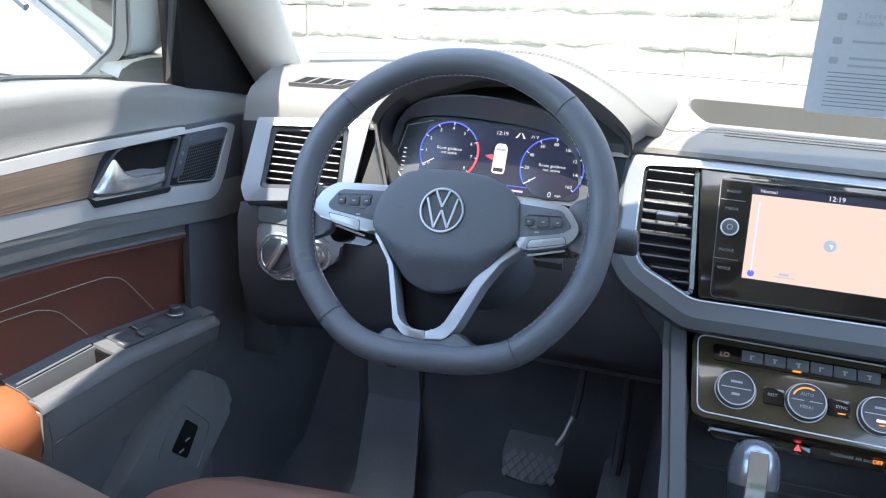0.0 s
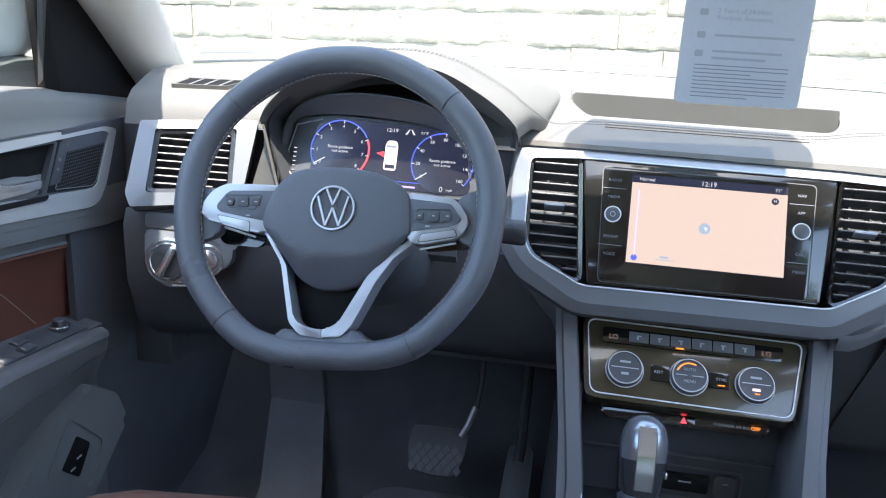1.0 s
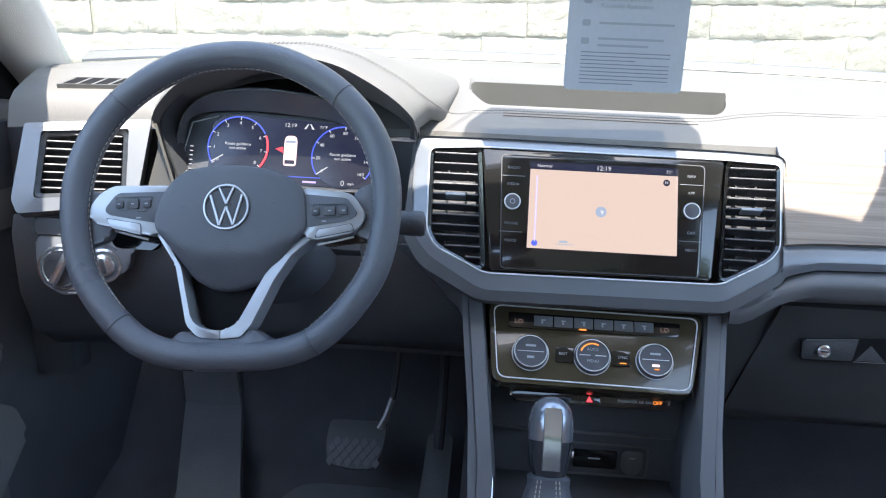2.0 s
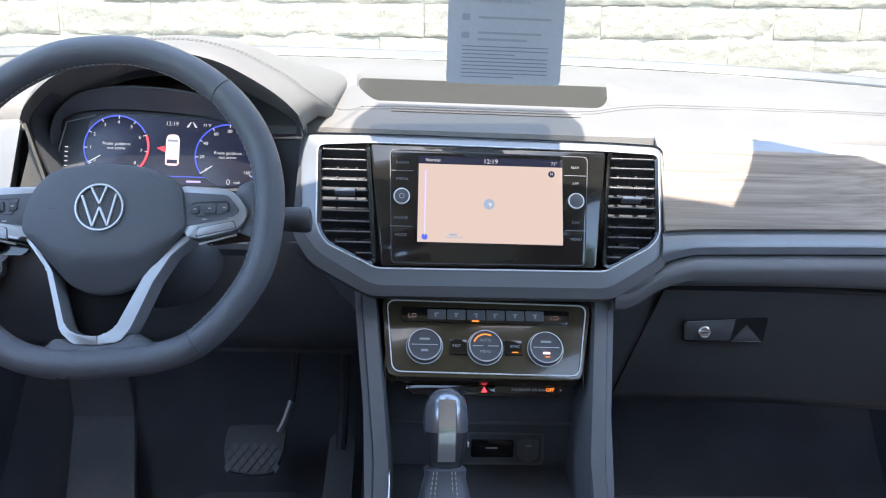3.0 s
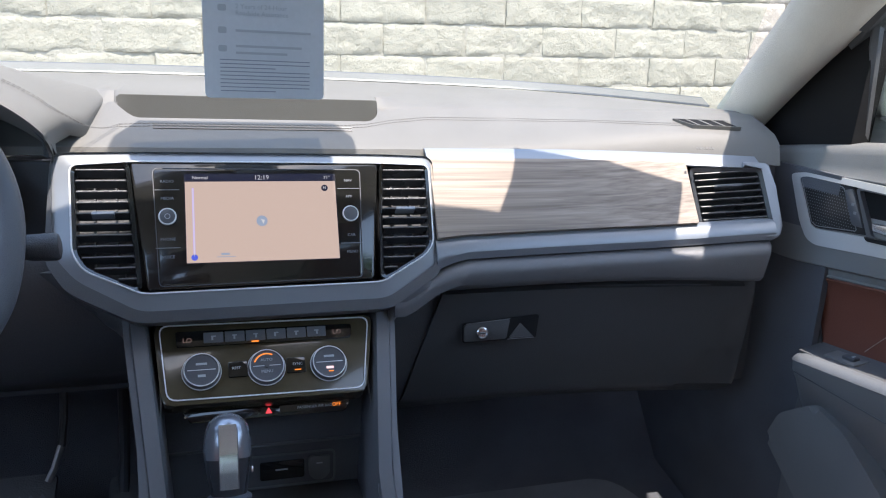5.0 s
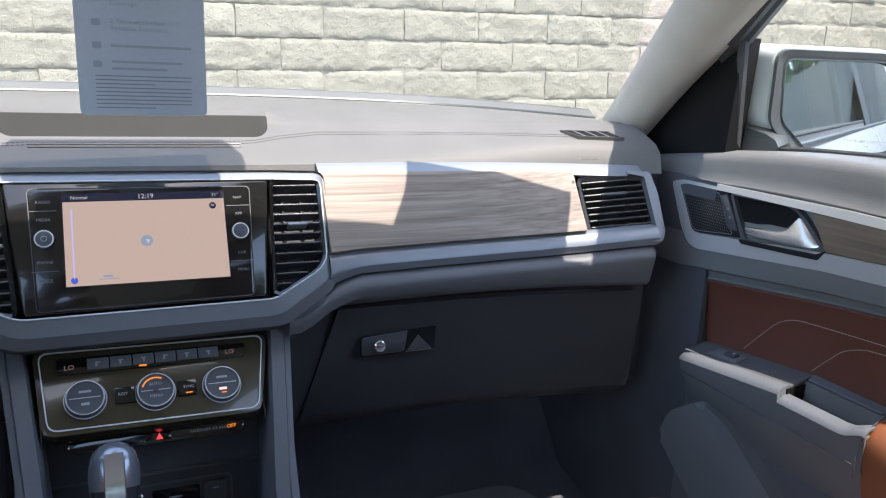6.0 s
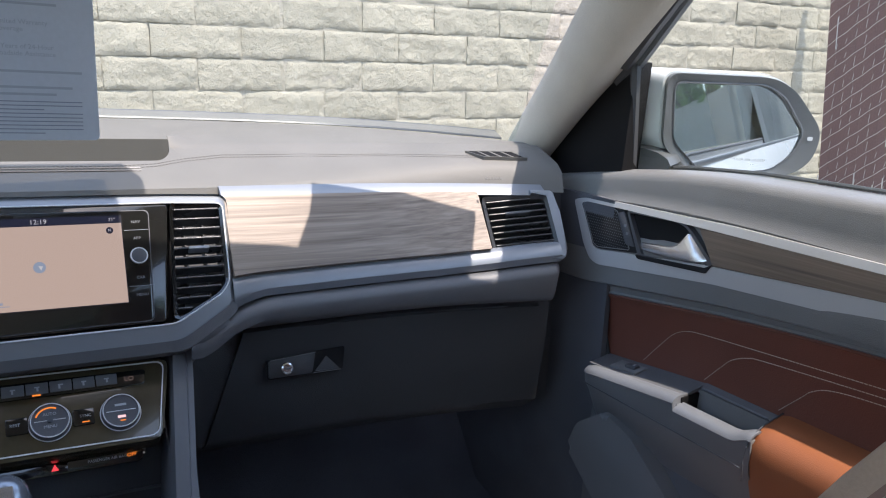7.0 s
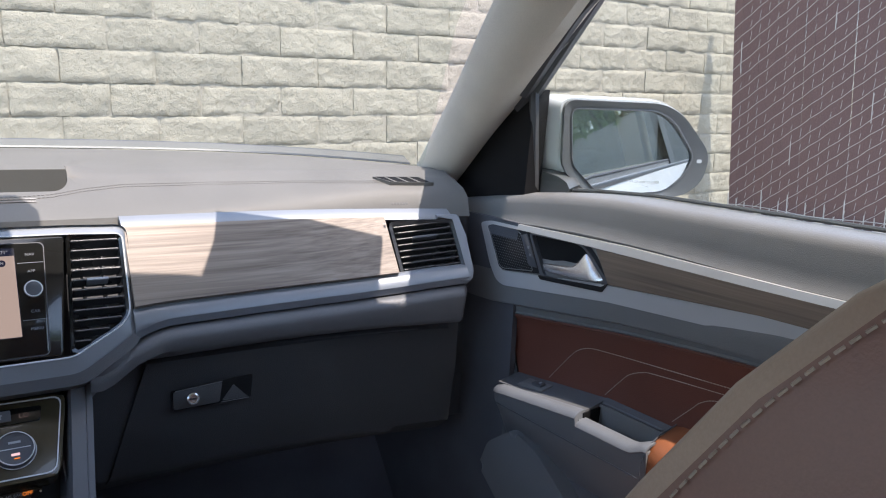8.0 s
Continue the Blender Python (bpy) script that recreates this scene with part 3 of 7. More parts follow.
for x in xs:
    o = off(x)
    up = 0.020 * max(0.0, min(1.0, (abs(x) - 0.35) / 0.28)) ** 1.3
    near_edge = slot_front(x)
    deep = (1.186 - near_edge) / 0.032
    slope = lambda y: 1.2092 + (y - 1.150) * 0.54
    lip = -0.20 <= x <= 0.20
    row = [(x, 1.096 + o, 1.170), (x, 1.099 + o, 1.180), (x, 1.108 + o - 0.15 * up, 1.1865 + up * 0.75), (x, 1.135 + o - 0.85 * up, 1.2015 + up * 0.62), (x, 1.150 + o, 1.209 + up * 0.95)]
    if -0.185 < x < 0.177:
        row += [(x, near_edge, slope(near_edge)), (x, max(near_edge, 1.180), slope(1.180) - 0.030 * deep), (x, 1.1865, slope(1.186) + 0.010 * min(1.0, 5 * deep)), (x, 1.200, 1.242)]
        if deep > 0.0:
            lining.append([(x, near_edge + 0.0006, slope(near_edge) - 0.0004), (x, max(near_edge + 0.0008, 1.1792), slope(1.180) - 0.030 * deep + 0.0012), (x, 1.1857, slope(1.186) + 0.010 * min(1.0, 5 * deep) - 0.0006)])
    else:
        row += [(x, 1.154 + o, 1.211 + up * 0.9), (x, 1.178 + o * 0.8, 1.223 + up * 0.6), (x, 1.186 + o * 0.7, 1.228 + up * 0.5), (x, 1.20 + o * 0.5, 1.236 if not lip else 1.242)]
    f = yfar(x)
    near = row[5][1]
    row[6:] = [(x, min(y, near + (f - near) * k), z) for (_, y, z), k in zip(row[6:], (0.2, 0.3, 0.45))]
    mid = row[8][1]
    row += [(x, mid + (f - mid) * 0.35, 1.236 + (zfar(x) - 1.236) * 0.6), (x, max(f - 0.02, mid + (f - mid) * 0.6), zfar(x)), (x, f, zfar(x) - 0.004), (x, f + 0.004, zfar(x) - 0.03)]
    rows.append(row)
part("top_pad", loft(rows, thick=0.006), PAD, dash, "pale grey grained upper pad with a storage slot", sharp=35)


def pad_z(x, y):
    """Height of the upper pad's near slope."""
    o, up = off(x), 0.020 * max(0.0, min(1.0, (abs(x) - 0.35) / 0.28)) ** 1.3
    return float(np.interp(y, (1.096 + o, 1.099 + o, 1.108 + o - 0.15 * up, 1.135 + o - 0.85 * up, 1.150 + o, 1.154 + o, 1.178 + 0.8 * o, 1.20 + 0.5 * o), (1.17, 1.18, 1.1865 + 0.75 * up, 1.2015 + 0.62 * up, 1.209 + 0.95 * up, 1.211 + 0.9 * up, 1.223 + 0.6 * up, 1.236)))


def seam_y(x):
    return off(x) + float(np.interp(x, (-0.17, -0.13, 0.10, 0.15, 0.19, 0.245, 0.37, 0.49, 0.60, 0.72), (1.134, 1.137, 1.137, 1.141, 1.152, 1.161, 1.162, 1.152, 1.135, 1.120)))


for k in (0.0, 0.0055):
    stitches([(x, seam_y(x) + k, pad_z(x, seam_y(x) + k) + 0.0006) for x in np.linspace(-0.17, 0.705, 110)], dash, DARK_THREAD, 0.0035, 0.002, 0.00045)
for y0, z0 in ((1.1325, 1.2008), (1.1385, 1.2036)):
    part("seam_line", tube([(x, y0, z0) for x in np.linspace(-0.13, 0.13, 12)], 0.0011, 5), BLACK, dash)

# Sheet over the slot's walls with their shade put into its colour.
part("slot_lining", loft(lining), SLOT_SHADE, dash, "wall of the storage slot, coloured dark as if shaded")

# passenger side: silver strips, wood, lower pad, glovebox
def strip(profile, x0, x1, n=26, thick=0.004, ease=None, bend=1.0):
    rows = []
    for x in np.linspace(x0, x1, n):
        e = ease(x) if ease else 0.0
        rows.append([(x, y + off(x) * bend, z + e) for y, z in profile])
    return loft(rows, thick=thick)


part("upper_silver_strip", strip([(1.100, 1.181), (1.096, 1.182), (1.080, 1.172), (1.0765, 1.167), (1.080, 1.164)], 0.2245, 0.722), SILVER, dash, "satin silver strip along the dash")


def sill_line(x):
    """Height of the wood's lower edge along the dash."""
    return float(np.interp(x, (0.16, 0.205, 0.225, 0.26, 0.36, 0.44, 0.53, 0.605, 0.74), (1.045, 1.063, 1.071, 1.0738, 1.0763, 1.0787, 1.0827, 1.088, 1.101)))


rows, srows, prows = [], [], []
for x in np.linspace(0.2245, 0.602, 26):
    o, b = off(x), sill_line(x)
    k = (x - 0.2245) / 0.3775
    rows.append([(x + 0.009 * k, 1.0775 + o, 1.1675)] + [(x + k * (0.009 + 0.004 * (1.1675 - z)), 1.0775 - (1.1675 - z) * 0.654 + o, z) for z in (1.158, 1.13, 1.10, b + 0.0006)])
part("wood_trim", loft(rows, thick=0.008), WOOD, dash, "grey brown open-pore wood inlay")
for x in np.linspace(0.2225, 0.722, 36):
    o, b = off(x) * 0.94, sill_line(x)
    y = 1.0775 - (1.1675 - b) * 0.654 + o
    f = max(0.0, (0.27 - x) / 0.05) ** 1.5
    srows.append([(x, y + 0.008, b + 0.0005), (x, y, b), (x, y - 0.006, b - 0.004 - 0.002 * f), (x, y - 0.0125, b - 0.0135 - 0.007 * f), (x, y - 0.0135, b - 0.0175 - 0.009 * f), (x, y - 0.0115, b - 0.0210 - 0.010 * f), (x, y - 0.009, b - 0.0285 - 0.011 * f), (x, y + 0.004, b - 0.031 - 0.011 * f)])
part("lower_silver_strip", loft(srows, thick=0.003), SILVER, dash, "satin silver strip under the wood")
for x in np.linspace(0.165, 0.728, 40):
    b = sill_line(max(x, 0.18)) - 0.012 * max(0.0, min(1.6, (0.27 - x) / 0.05)) ** 1.3
    y = 1.0775 - (1.1675 - sill_line(max(x, 0.25))) * 0.654 + off(x) * 0.92 + 0.022 * max(0.0, (x - 0.708) / 0.020) ** 2
    seam = 0.990 + 0.004 * min(1.0, max(0.0, (x - 0.25) / 0.3))
    prows.append([(x, y + 0.004, b - 0.0325), (x, y - 0.008, b - 0.0315), (x, y - 0.016, b - 0.0345), (x, y - 0.022, b - 0.0415), (x, y - 0.0225, b - 0.0475), (x, y - 0.0205, b - 0.058), (x, y - 0.0150, seam + 0.020), (x, y - 0.0090, seam + 0.0125), (x, y + 0.004, seam + 0.009), (x, 1.0335 + off(x) * 0.6, seam + 0.007)])
part("lower_pad", loft(prows, thick=0.005), PAD_MID, dash, "charcoal padded ledge")
glove = part("glovebox_door", loft([[((0.242 - 0.28 * (0.99 - z)) * (1 - u) + u * float(np.interp(z, (0.80, 0.815, 0.847, 0.91, 0.99), (0.615, 0.628, 0.650, 0.697, 0.716))), y + off(0.24 + 0.44 * u) * 0.6, z) for y, z in ((1.040, 0.994), (1.032, 0.988), (1.036, 0.960), (1.047, 0.90), (1.056, 0.825), (1.064, 0.812), (1.09, 0.80))] for u in np.linspace(0, 1, 14)], thick=0.008), GLOVE, dash, "dark closed glovebox lid")
GL = pose(0.345, 1.0325, 0.934, 78, 0, -2)
part("latch_recess", prism(smooth_poly([(-0.071, -0.0195), (0.040, -0.0175), (0.0455, 0.0170), (-0.071, 0.0085)], 0.004), -0.002, 0.0012, GL), DEEP, glove, "deep black latch recess")
part("latch_plate", prism(smooth_poly([(-0.069, -0.0178), (-0.006, -0.0158), (0.0, 0.0122), (-0.069, 0.0066)], 0.003), 0.0, 0.0036, GL, 0.0010), GLOVE, glove, "dark plate round the lock")
part("latch_handle", prism(smooth_poly([(-0.002, -0.0150), (0.036, -0.0150), (0.016, 0.006)], 0.002), 0.0, 0.0030, GL, 0.001), GLOVE, glove)
for pts in (((-0.004, -0.0168, 0.003), (0.037, -0.0160, 0.003)), ((-0.066, 0.0078, 0.004), (0.0, 0.0130, 0.004))):
    part("latch_edge", tube(pts, 0.0006, 5, m=GL), PAD_MID, glove, "thin paler edge")
part("lock", lathe([(0.0085, 0), (0.0085, 0.005), (0.0065, 0.0062), (0.0062, 0.005), (0.0055, 0.0050)], GL @ pose(-0.0436, -0.005, 0.004), 20), CHROME, glove, "round key lock")
part("lock_slot", rbox((0.009, 0.0022, 0.002), GL @ pose(-0.0436, -0.005, 0.0098), 0.0004), BLACK, glove)
part("glovebox_surround", loft([[(x, y + off(x) * 0.6, z) for y, z in ((1.05, 1.0), (1.052, 0.93), (1.068, 0.82), (1.10, 0.795), (1.35, 0.83))] for x in np.linspace(0.150, 0.736, 12)], thick=0.006), GLOVE, dash, "dark lower dash body")
part("lower_seam", tube([(x, 1.0375 + off(x) * 0.6, 0.9905) for x in np.linspace(0.242, 0.66, 14)], 0.0012, 5), BLACK, dash)

# driver side: ledge, knee panel, light switch panel
part("hood_leg", loft([[(-0.577, 1.078, 1.181), (-0.594, 1.030, 1.075)], [(-0.572, 1.040, 1.184), (-0.570, 1.026, 1.075)], [(-0.566, 1.016, 1.184), (-0.545, 1.026, 1.078)]], thick=0.004), PAD, dash, "pale grey foot of the instrument hood")
part("driver_ledge", strip([(1.012, 1.058), (0.998, 1.055), (0.991, 1.049), (0.990, 1.042), (1.002, 1.030)], -0.560, -0.30, bend=0.55), PAD_MID, dash, "charcoal padded ledge")
part("knee_panel", loft([[(x, y + off(x) * 0.8, z) for y, z in ((1.055, 1.06), (1.046, 1.04), (1.048, 0.96), (1.070, 0.90), (1.12, 0.86), (1.3, 0.85))] for x in np.linspace(-0.75, -0.15, 16)], thick=0.006), BLACK, dash, "dark knee panel under the wheel")
part("dash_core", loft([[(x, 1.12, 1.16), (x, 1.11, 1.0), (x, 1.14, 0.85)] for x in (-0.76, -0.4, 0, 0.4, 0.76)], thick=0.02), BLACK, dash)


def vent(name, parent, poly, m, slats, tab, frame_mat, tilt=18, skew=0.0, edge=0.005, tab_mat=None):
    """An air vent: recessed box, rim, slats and a tab on the middle slat. poly lies in the panel m."""
    tab_mat = tab_mat or SILVER
    v = part(name, prism(poly, -0.040, -0.034, m), BLACK, parent)
    part("vent_rim", ring(grow(poly, edge), poly, -0.006, 0.002, m, rise=-0.002), frame_mat, v)
    part("vent_wall", ring(grow(poly, 0.001), poly, -0.04, -0.004, m), BLACK, v)
    lo, hi = min(p[1] for p in poly), max(p[1] for p in poly)
    for i in range(slats):
        y = lo + (hi - lo) * (i + 0.6) / (slats + 0.1)
        s = span(poly, y)
        if not s or s[1] - s[0] < 0.012:
            continue
        part("slat", rbox((s[1] - s[0] - 0.002, 0.016, 0.0030), m @ pose((s[0] + s[1]) / 2, y, -0.0085, 90 - tilt, 0, skew), 0.0009, 1), SLATS, v)
        if i == tab:
            part("vent_tab", rbox(((s[1] - s[0]) * 0.42, 0.012, 0.0045), m @ pose((s[0] + s[1]) / 2, y, -0.004, 90 - tilt), 0.001), tab_mat, v, "vent tab")
    for k in (0.3, 0.7):
        s = span(poly, (lo + hi) / 2)
        part("blade", rbox((0.002, (hi - lo) * 0.8, 0.012), m @ pose(s[0] + (s[1] - s[0]) * k, (lo + hi) / 2 + 0.004, -0.026), 0), BLACK, v)
    return v


# centre stack
STACK = pose(0, 1.028, 1.0985, 63)
hole = [(-0.222, 0.073), (-0.155, 0.0775), (0.151, 0.0760), (0.221, 0.0735), (0.219, -0.034), (0.207, -0.050), (0.147, -0.083), (-0.143, -0.0855), (-0.207, -0.055), (-0.219, -0.034)]
outer = [(-0.242, 0.089), (-0.156, 0.0905), (0.152, 0.0890), (0.228, 0.0865), (0.226, -0.040), (0.222, -0.062), (0.152, -0.104), (-0.146, -0.1065), (-0.216, -0.066), (-0.240, -0.034)]
hs, os_ = smooth_poly(hole, 0.010), smooth_poly(outer, 0.014)
surround = part("stack_surround", ring(os_, hs, -0.030, -0.005, STACK, rise=0.001), SILVER, dash, "satin silver surround of the centre vents")
part("chrome_line", tube([(x, y, 0.0012) for x, y in hs], 0.0011, 6, True, STACK), BRIGHT, dash, "thin chrome line round the centre vents")
part("stack_backing", prism(outer, -0.060, -0.045, STACK), BLACK, dash)
part("stack_chin", ring(smooth_poly([(-0.244, 0.089), (-0.156, 0.0905), (0.152, 0.0890), (0.2275, 0.0862), (0.2262, -0.041), (0.230, -0.072), (0.158, -0.1170), (-0.150, -0.1195), (-0.226, -0.079), (-0.250, -0.042)], 0.014), os_, -0.04, -0.007, STACK, rise=-0.001), PAD_MID, dash, "charcoal padded edge round the centre stack")
lv = [(-0.217, 0.069), (-0.160, 0.0725), (-0.1475, -0.0765), (-0.1545, -0.076), (-0.204, -0.051), (-0.214, -0.034)]
rv = [(0.1575, 0.0715), (0.2165, 0.069), (0.2145, -0.034), (0.204, -0.047), (0.156, -0.0735), (0.149, -0.074)]
vent("air_vent", dash, smooth_poly(lv, 0.005, 2), STACK, 11, 6, GLOSS)
vent("air_vent", dash, smooth_poly(rv, 0.005, 2), STACK, 11, 6, GLOSS)
# passenger vent lies in the curved end of the dash
ex = Vector((0.097, -0.045, -0.010)).normalized()
ev = Vector((0.010, -0.042, -0.080)).normalized() * -1
ez = ex.cross(ev).normalized()
ev = ez.cross(ex)
for s in (1, -1):
    if s > 0:
        M = Matrix((ex, ev, ez)).transposed().to_4x4()
        M.translation = (0.664, 1.010, 1.121)
        M = M @ pose(0, 0, 0, 0, 0, 13.5)
        rim = [(-0.0500, 0.0525), (0.0572, 0.0449), (0.0656, -0.0419), (-0.0415, -0.0400)]
        end = [(0.030, 0.0475), (0.0577, 0.0455), (0.0662, -0.0425), (0.048, -0.0422), (0.048, -0.0590), (0.0660, -0.0607), (0.0720, -0.0560), (0.0765, -0.0433), (0.0729, 0.0158), (0.0672, 0.0480), (0.0620, 0.0520), (0.030, 0.0548)]
        part("outer_silver_end", prism(end, -0.030, 0.0035, M, 0.0025, 3), SILVER, dash, "silver end of the dash trim")
    else:
        fx, fv = Vector((ex.x, -ex.y, -ex.z)), Vector((-ev.x, ev.y, ev.z))
        fz = fx.cross(fv)
        M = Matrix((fx, fv, fz)).transposed().to_4x4()
        M.translation = (-0.664, 1.010, 1.121)
        M = M @ pose(0, 0, 0, 0, 0, -10)
        rim = [(-0.0462, 0.0477), (0.0567, 0.0570), (0.0550, -0.0300), (-0.0531, -0.0388)]
        inner = smooth_poly(rim[:3] + [(-0.0490, -0.0384), (-0.0527, -0.0360)], 0.004, 3)
        outer_edge = smooth_poly([(-0.0660, 0.0575), (0.0840, 0.0715), (0.0672, -0.0420), (-0.0705, -0.0580), (-0.0778, -0.0400)], 0.004, 3)
        part("driver_silver_frame", ring(outer_edge, inner, -0.060, 0.001, M, rise=0.0035), SILVER, dash, "satin silver frame round the vent")
    vent("air_vent", dash, smooth_poly(grow(rim, -0.0062), 0.004, 2), M, 8, 4 if s < 0 else 5, SLATS, 14, edge=0.0058, tab_mat=BLACK)
    DV = pose(s * 0.672, 1.087, 1.2235, 17, 0, -s * 17)
    cut = [(-0.050 * s, 0.0105), (0.028 * s, 0.0125), (0.045 * s, -0.0100), (-0.026 * s, -0.0105)]
    d = part("defroster_vent", prism(cut, -0.004, 0.0014, DV), DEEP, dash, "dark slanted defroster slot")
    part("vent_edge", ring(grow(cut, 0.0010), cut, -0.004, 0.0022, DV), PAD, d)
    for k in range(4):
        x0 = s * (-0.034 + 0.020 * k)
        part("slat", prism([(x0, 0.0115), (x0 + s * 0.0035, 0.0115), (x0 + s * 0.0195, -0.0102), (x0 + s * 0.0160, -0.0102)], -0.003, 0.0020, DV), PAD, d)
for i in range(6):
    part("embossed_mark", flat(0.611 + 0.0050 * i, 0, 0, 0.0032, 0.0040, pose(0, 1.0705, 1.1962, 42, 0, -5)), PAD_MARK, dash)

# cluster hood
hood_front = curve([(-0.542, 1.03, 1.075), (-0.551, 1.02, 1.120), (-0.567, 1.015, 1.180), (-0.556, 1.012, 1.210), (-0.516, 1.008, 1.244), (-0.450, 1.005, 1.268), (-0.385, 1.005, 1.274), (-0.336, 1.006, 1.266), (-0.300, 1.008, 1.250), (-0.264, 1.01, 1.228), (-0.240, 1.018, 1.204), (-0.238, 1.058, 1.180)], 5)
rows = []
for p in hood_front:
    x, y, z = p
    w = max(0.0, min(1.0, (z - 1.10) / 0.155))
    g = 0.05 * max(0.0, min(1.0, (x + 0.42) / 0.16))
    rows.append([(x * 0.985 - 0.006, 1.075, z - 0.012 - 0.02 * w), (x, y + 0.004, z - 0.004), (x, y, z + 0.001), (x, y + 0.006, z + 0.007), (x + 0.25 * g, y + 0.05, z + 0.013), (x + 0.6 * g, 1.12, z + 0.016 * w), (x * 1.01 + g, 1.20, 1.230 + 0.030 * max(0.0, (w - 0.6) / 0.4)), (x * 1.01 + g, 1.26, 1.230 + 0.018 * max(0.0, (w - 0.6) / 0.4))])
rows = rows[11:]
part("cluster_hood", loft(rows, thick=0.004), PAD, dash, "pale grey hood over the instruments")
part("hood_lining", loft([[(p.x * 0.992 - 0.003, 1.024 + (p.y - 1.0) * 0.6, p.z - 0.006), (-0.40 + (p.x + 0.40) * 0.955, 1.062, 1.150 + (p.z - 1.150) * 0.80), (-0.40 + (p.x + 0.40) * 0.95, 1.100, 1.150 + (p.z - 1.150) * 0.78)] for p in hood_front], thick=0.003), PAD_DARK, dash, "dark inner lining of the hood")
arch = curve([(-0.556, 1.130), (-0.553, 1.168), (-0.540, 1.197), (-0.509, 1.2195), (-0.447, 1.2295), (-0.371, 1.2235), (-0.335, 1.208), (-0.304, 1.170), (-0.296, 1.130)], 5)
foot = curve([(-0.550, 1.115), (-0.549, 1.160), (-0.546, 1.184), (-0.513, 1.196), (-0.450, 1.199), (-0.362, 1.193), (-0.328, 1.181), (-0.302, 1.150), (-0.294, 1.115)], 5)
part("inner_cowl", loft([[(a.x, 1.056, a.y), (a.x, 1.060, a.y - 0.003), (b.x, 1.078, b.y)] for a, b in zip(arch, foot)], thick=0.003), PAD_MID, dash, "grey cowl round the display")
for k in (0.0, 0.0055):
    seam = [(p.x + 0.06 * max(0.0, min(1.0, (p.x + 0.42) / 0.16)) * 0.25, p.y + 0.046 + k, p.z + 0.0132 + 0.2 * k) for p in hood_front[22:-8]]
    seam += [(-0.205, 1.085 + k, 1.2080), (-0.186, 1.112 + k, 1.2020), (-0.170, 1.1340 + k, 1.2024 + 0.4 * k)]
    stitches([tuple(q) for q in curve(seam, 3)], dash, DARK_THREAD, 0.0035, 0.002, 0.0005)

# Added boxes that keep sun from leaking between dash end and door.
for s in (-1, 1):
    part("end_filler", rbox((0.070, 0.05, 0.37), pose(s * 0.768, 1.090, 0.985), 0.004), BLACK, dash, "black box added to stop sun leaking past the dash")

# ---- instruments ----
KL = pose(-0.40, 1.065, 1.145, 68)
cluster = thing("instrument_cluster", KL, "dark digital instrument cluster with two round dials", "instruments")
body = smooth_poly([(-0.152, 0.030), (-0.140, 0.043), (-0.095, 0.0545), (0.060, 0.0485), (0.085, 0.038), (0.112, 0.008), (0.116, -0.034), (0.104, -0.046), (-0.125, -0.046), (-0.148, -0.034)], 0.010)
part("cluster_housing", prism(body, -0.03, 0.0, KL, 0.002), BLACK, cluster)
part("display", prism(smooth_poly([(-0.112, 0.040), (-0.085, 0.049), (0.055, 0.043), (0.092, 0.018), (0.105, -0.033), (0.095, -0.041), (-0.115, -0.040)], 0.008), 0.0, 0.0012, KL), SCREEN_DARK, cluster, "dark glossy display")
part("fuel_scale_frame", tube([(-0.105, 0.046, 0.001), (-0.140, 0.036, 0.001), (-0.1475, 0.0, 0.001), (-0.1455, -0.026, 0.001), (-0.137, -0.036, 0.001)], 0.0010, 5, m=KL), PRINT, cluster, "pale outline of the side scale")
for k in range(6):
    part("scale_mark", flat(-0.138, 0.004 - 0.006 * k, 0.0016, 0.004, 0.001, KL), LIT_WHITE, cluster)


def dial(cx, cy, r, red, numbers, needle):
    face = part("dial", lathe([(r * 0.97, 0.0012), (r * 0.97, 0.0018), (r * 0.90, 0.0022)], KL @ pose(cx, cy, 0), 40), SCREEN_DARK, cluster)
    def arc(a0, a1, rad, w):
        pts = [(cx + rad * math.cos(radians(a)), cy + rad * math.sin(radians(a)), 0.0026) for a in np.linspace(a0, a1, 26)]
        return tube(pts, w, 5, m=KL, squash=0.3)
    part("dial_arc", arc(215, 28 if red else -40, r, 0.0011), LIT_BLUE, face, "blue arc of the dial")
    if red:
        part("red_arc", arc(24, -40, r, 0.0015), LIT_RED, face, "red arc of the dial")
    n = len(numbers)
    for i, w in enumerate(numbers):
        a = radians(215 - 255 * i / (n - 1))
        part("tick", rbox((0.004, 0.0010, 0.0006), KL @ pose(cx + r * 0.95 * math.cos(a), cy + r * 0.95 * math.sin(a), 0.0028, 0, 0, math.degrees(a)), 0), LIT_WHITE, face)
        if w:
            text(w, 0.0062, KL @ pose(cx + r * 0.79 * math.cos(a), cy + r * 0.79 * math.sin(a), 0.0027), LIT_WHITE, face)
    a = radians(needle)
    part("needle", rbox((0.018, 0.0014, 0.0008), KL @ pose(cx + r * 0.78 * math.cos(a), cy + r * 0.78 * math.sin(a), 0.0032, 0, 0, needle), 0.0003, 1), LIT_WHITE, face)
    text("Route guidance\nnot active", 0.0056, KL @ pose(cx, cy + 0.001, 0.0028), LIT_WHITE, face)


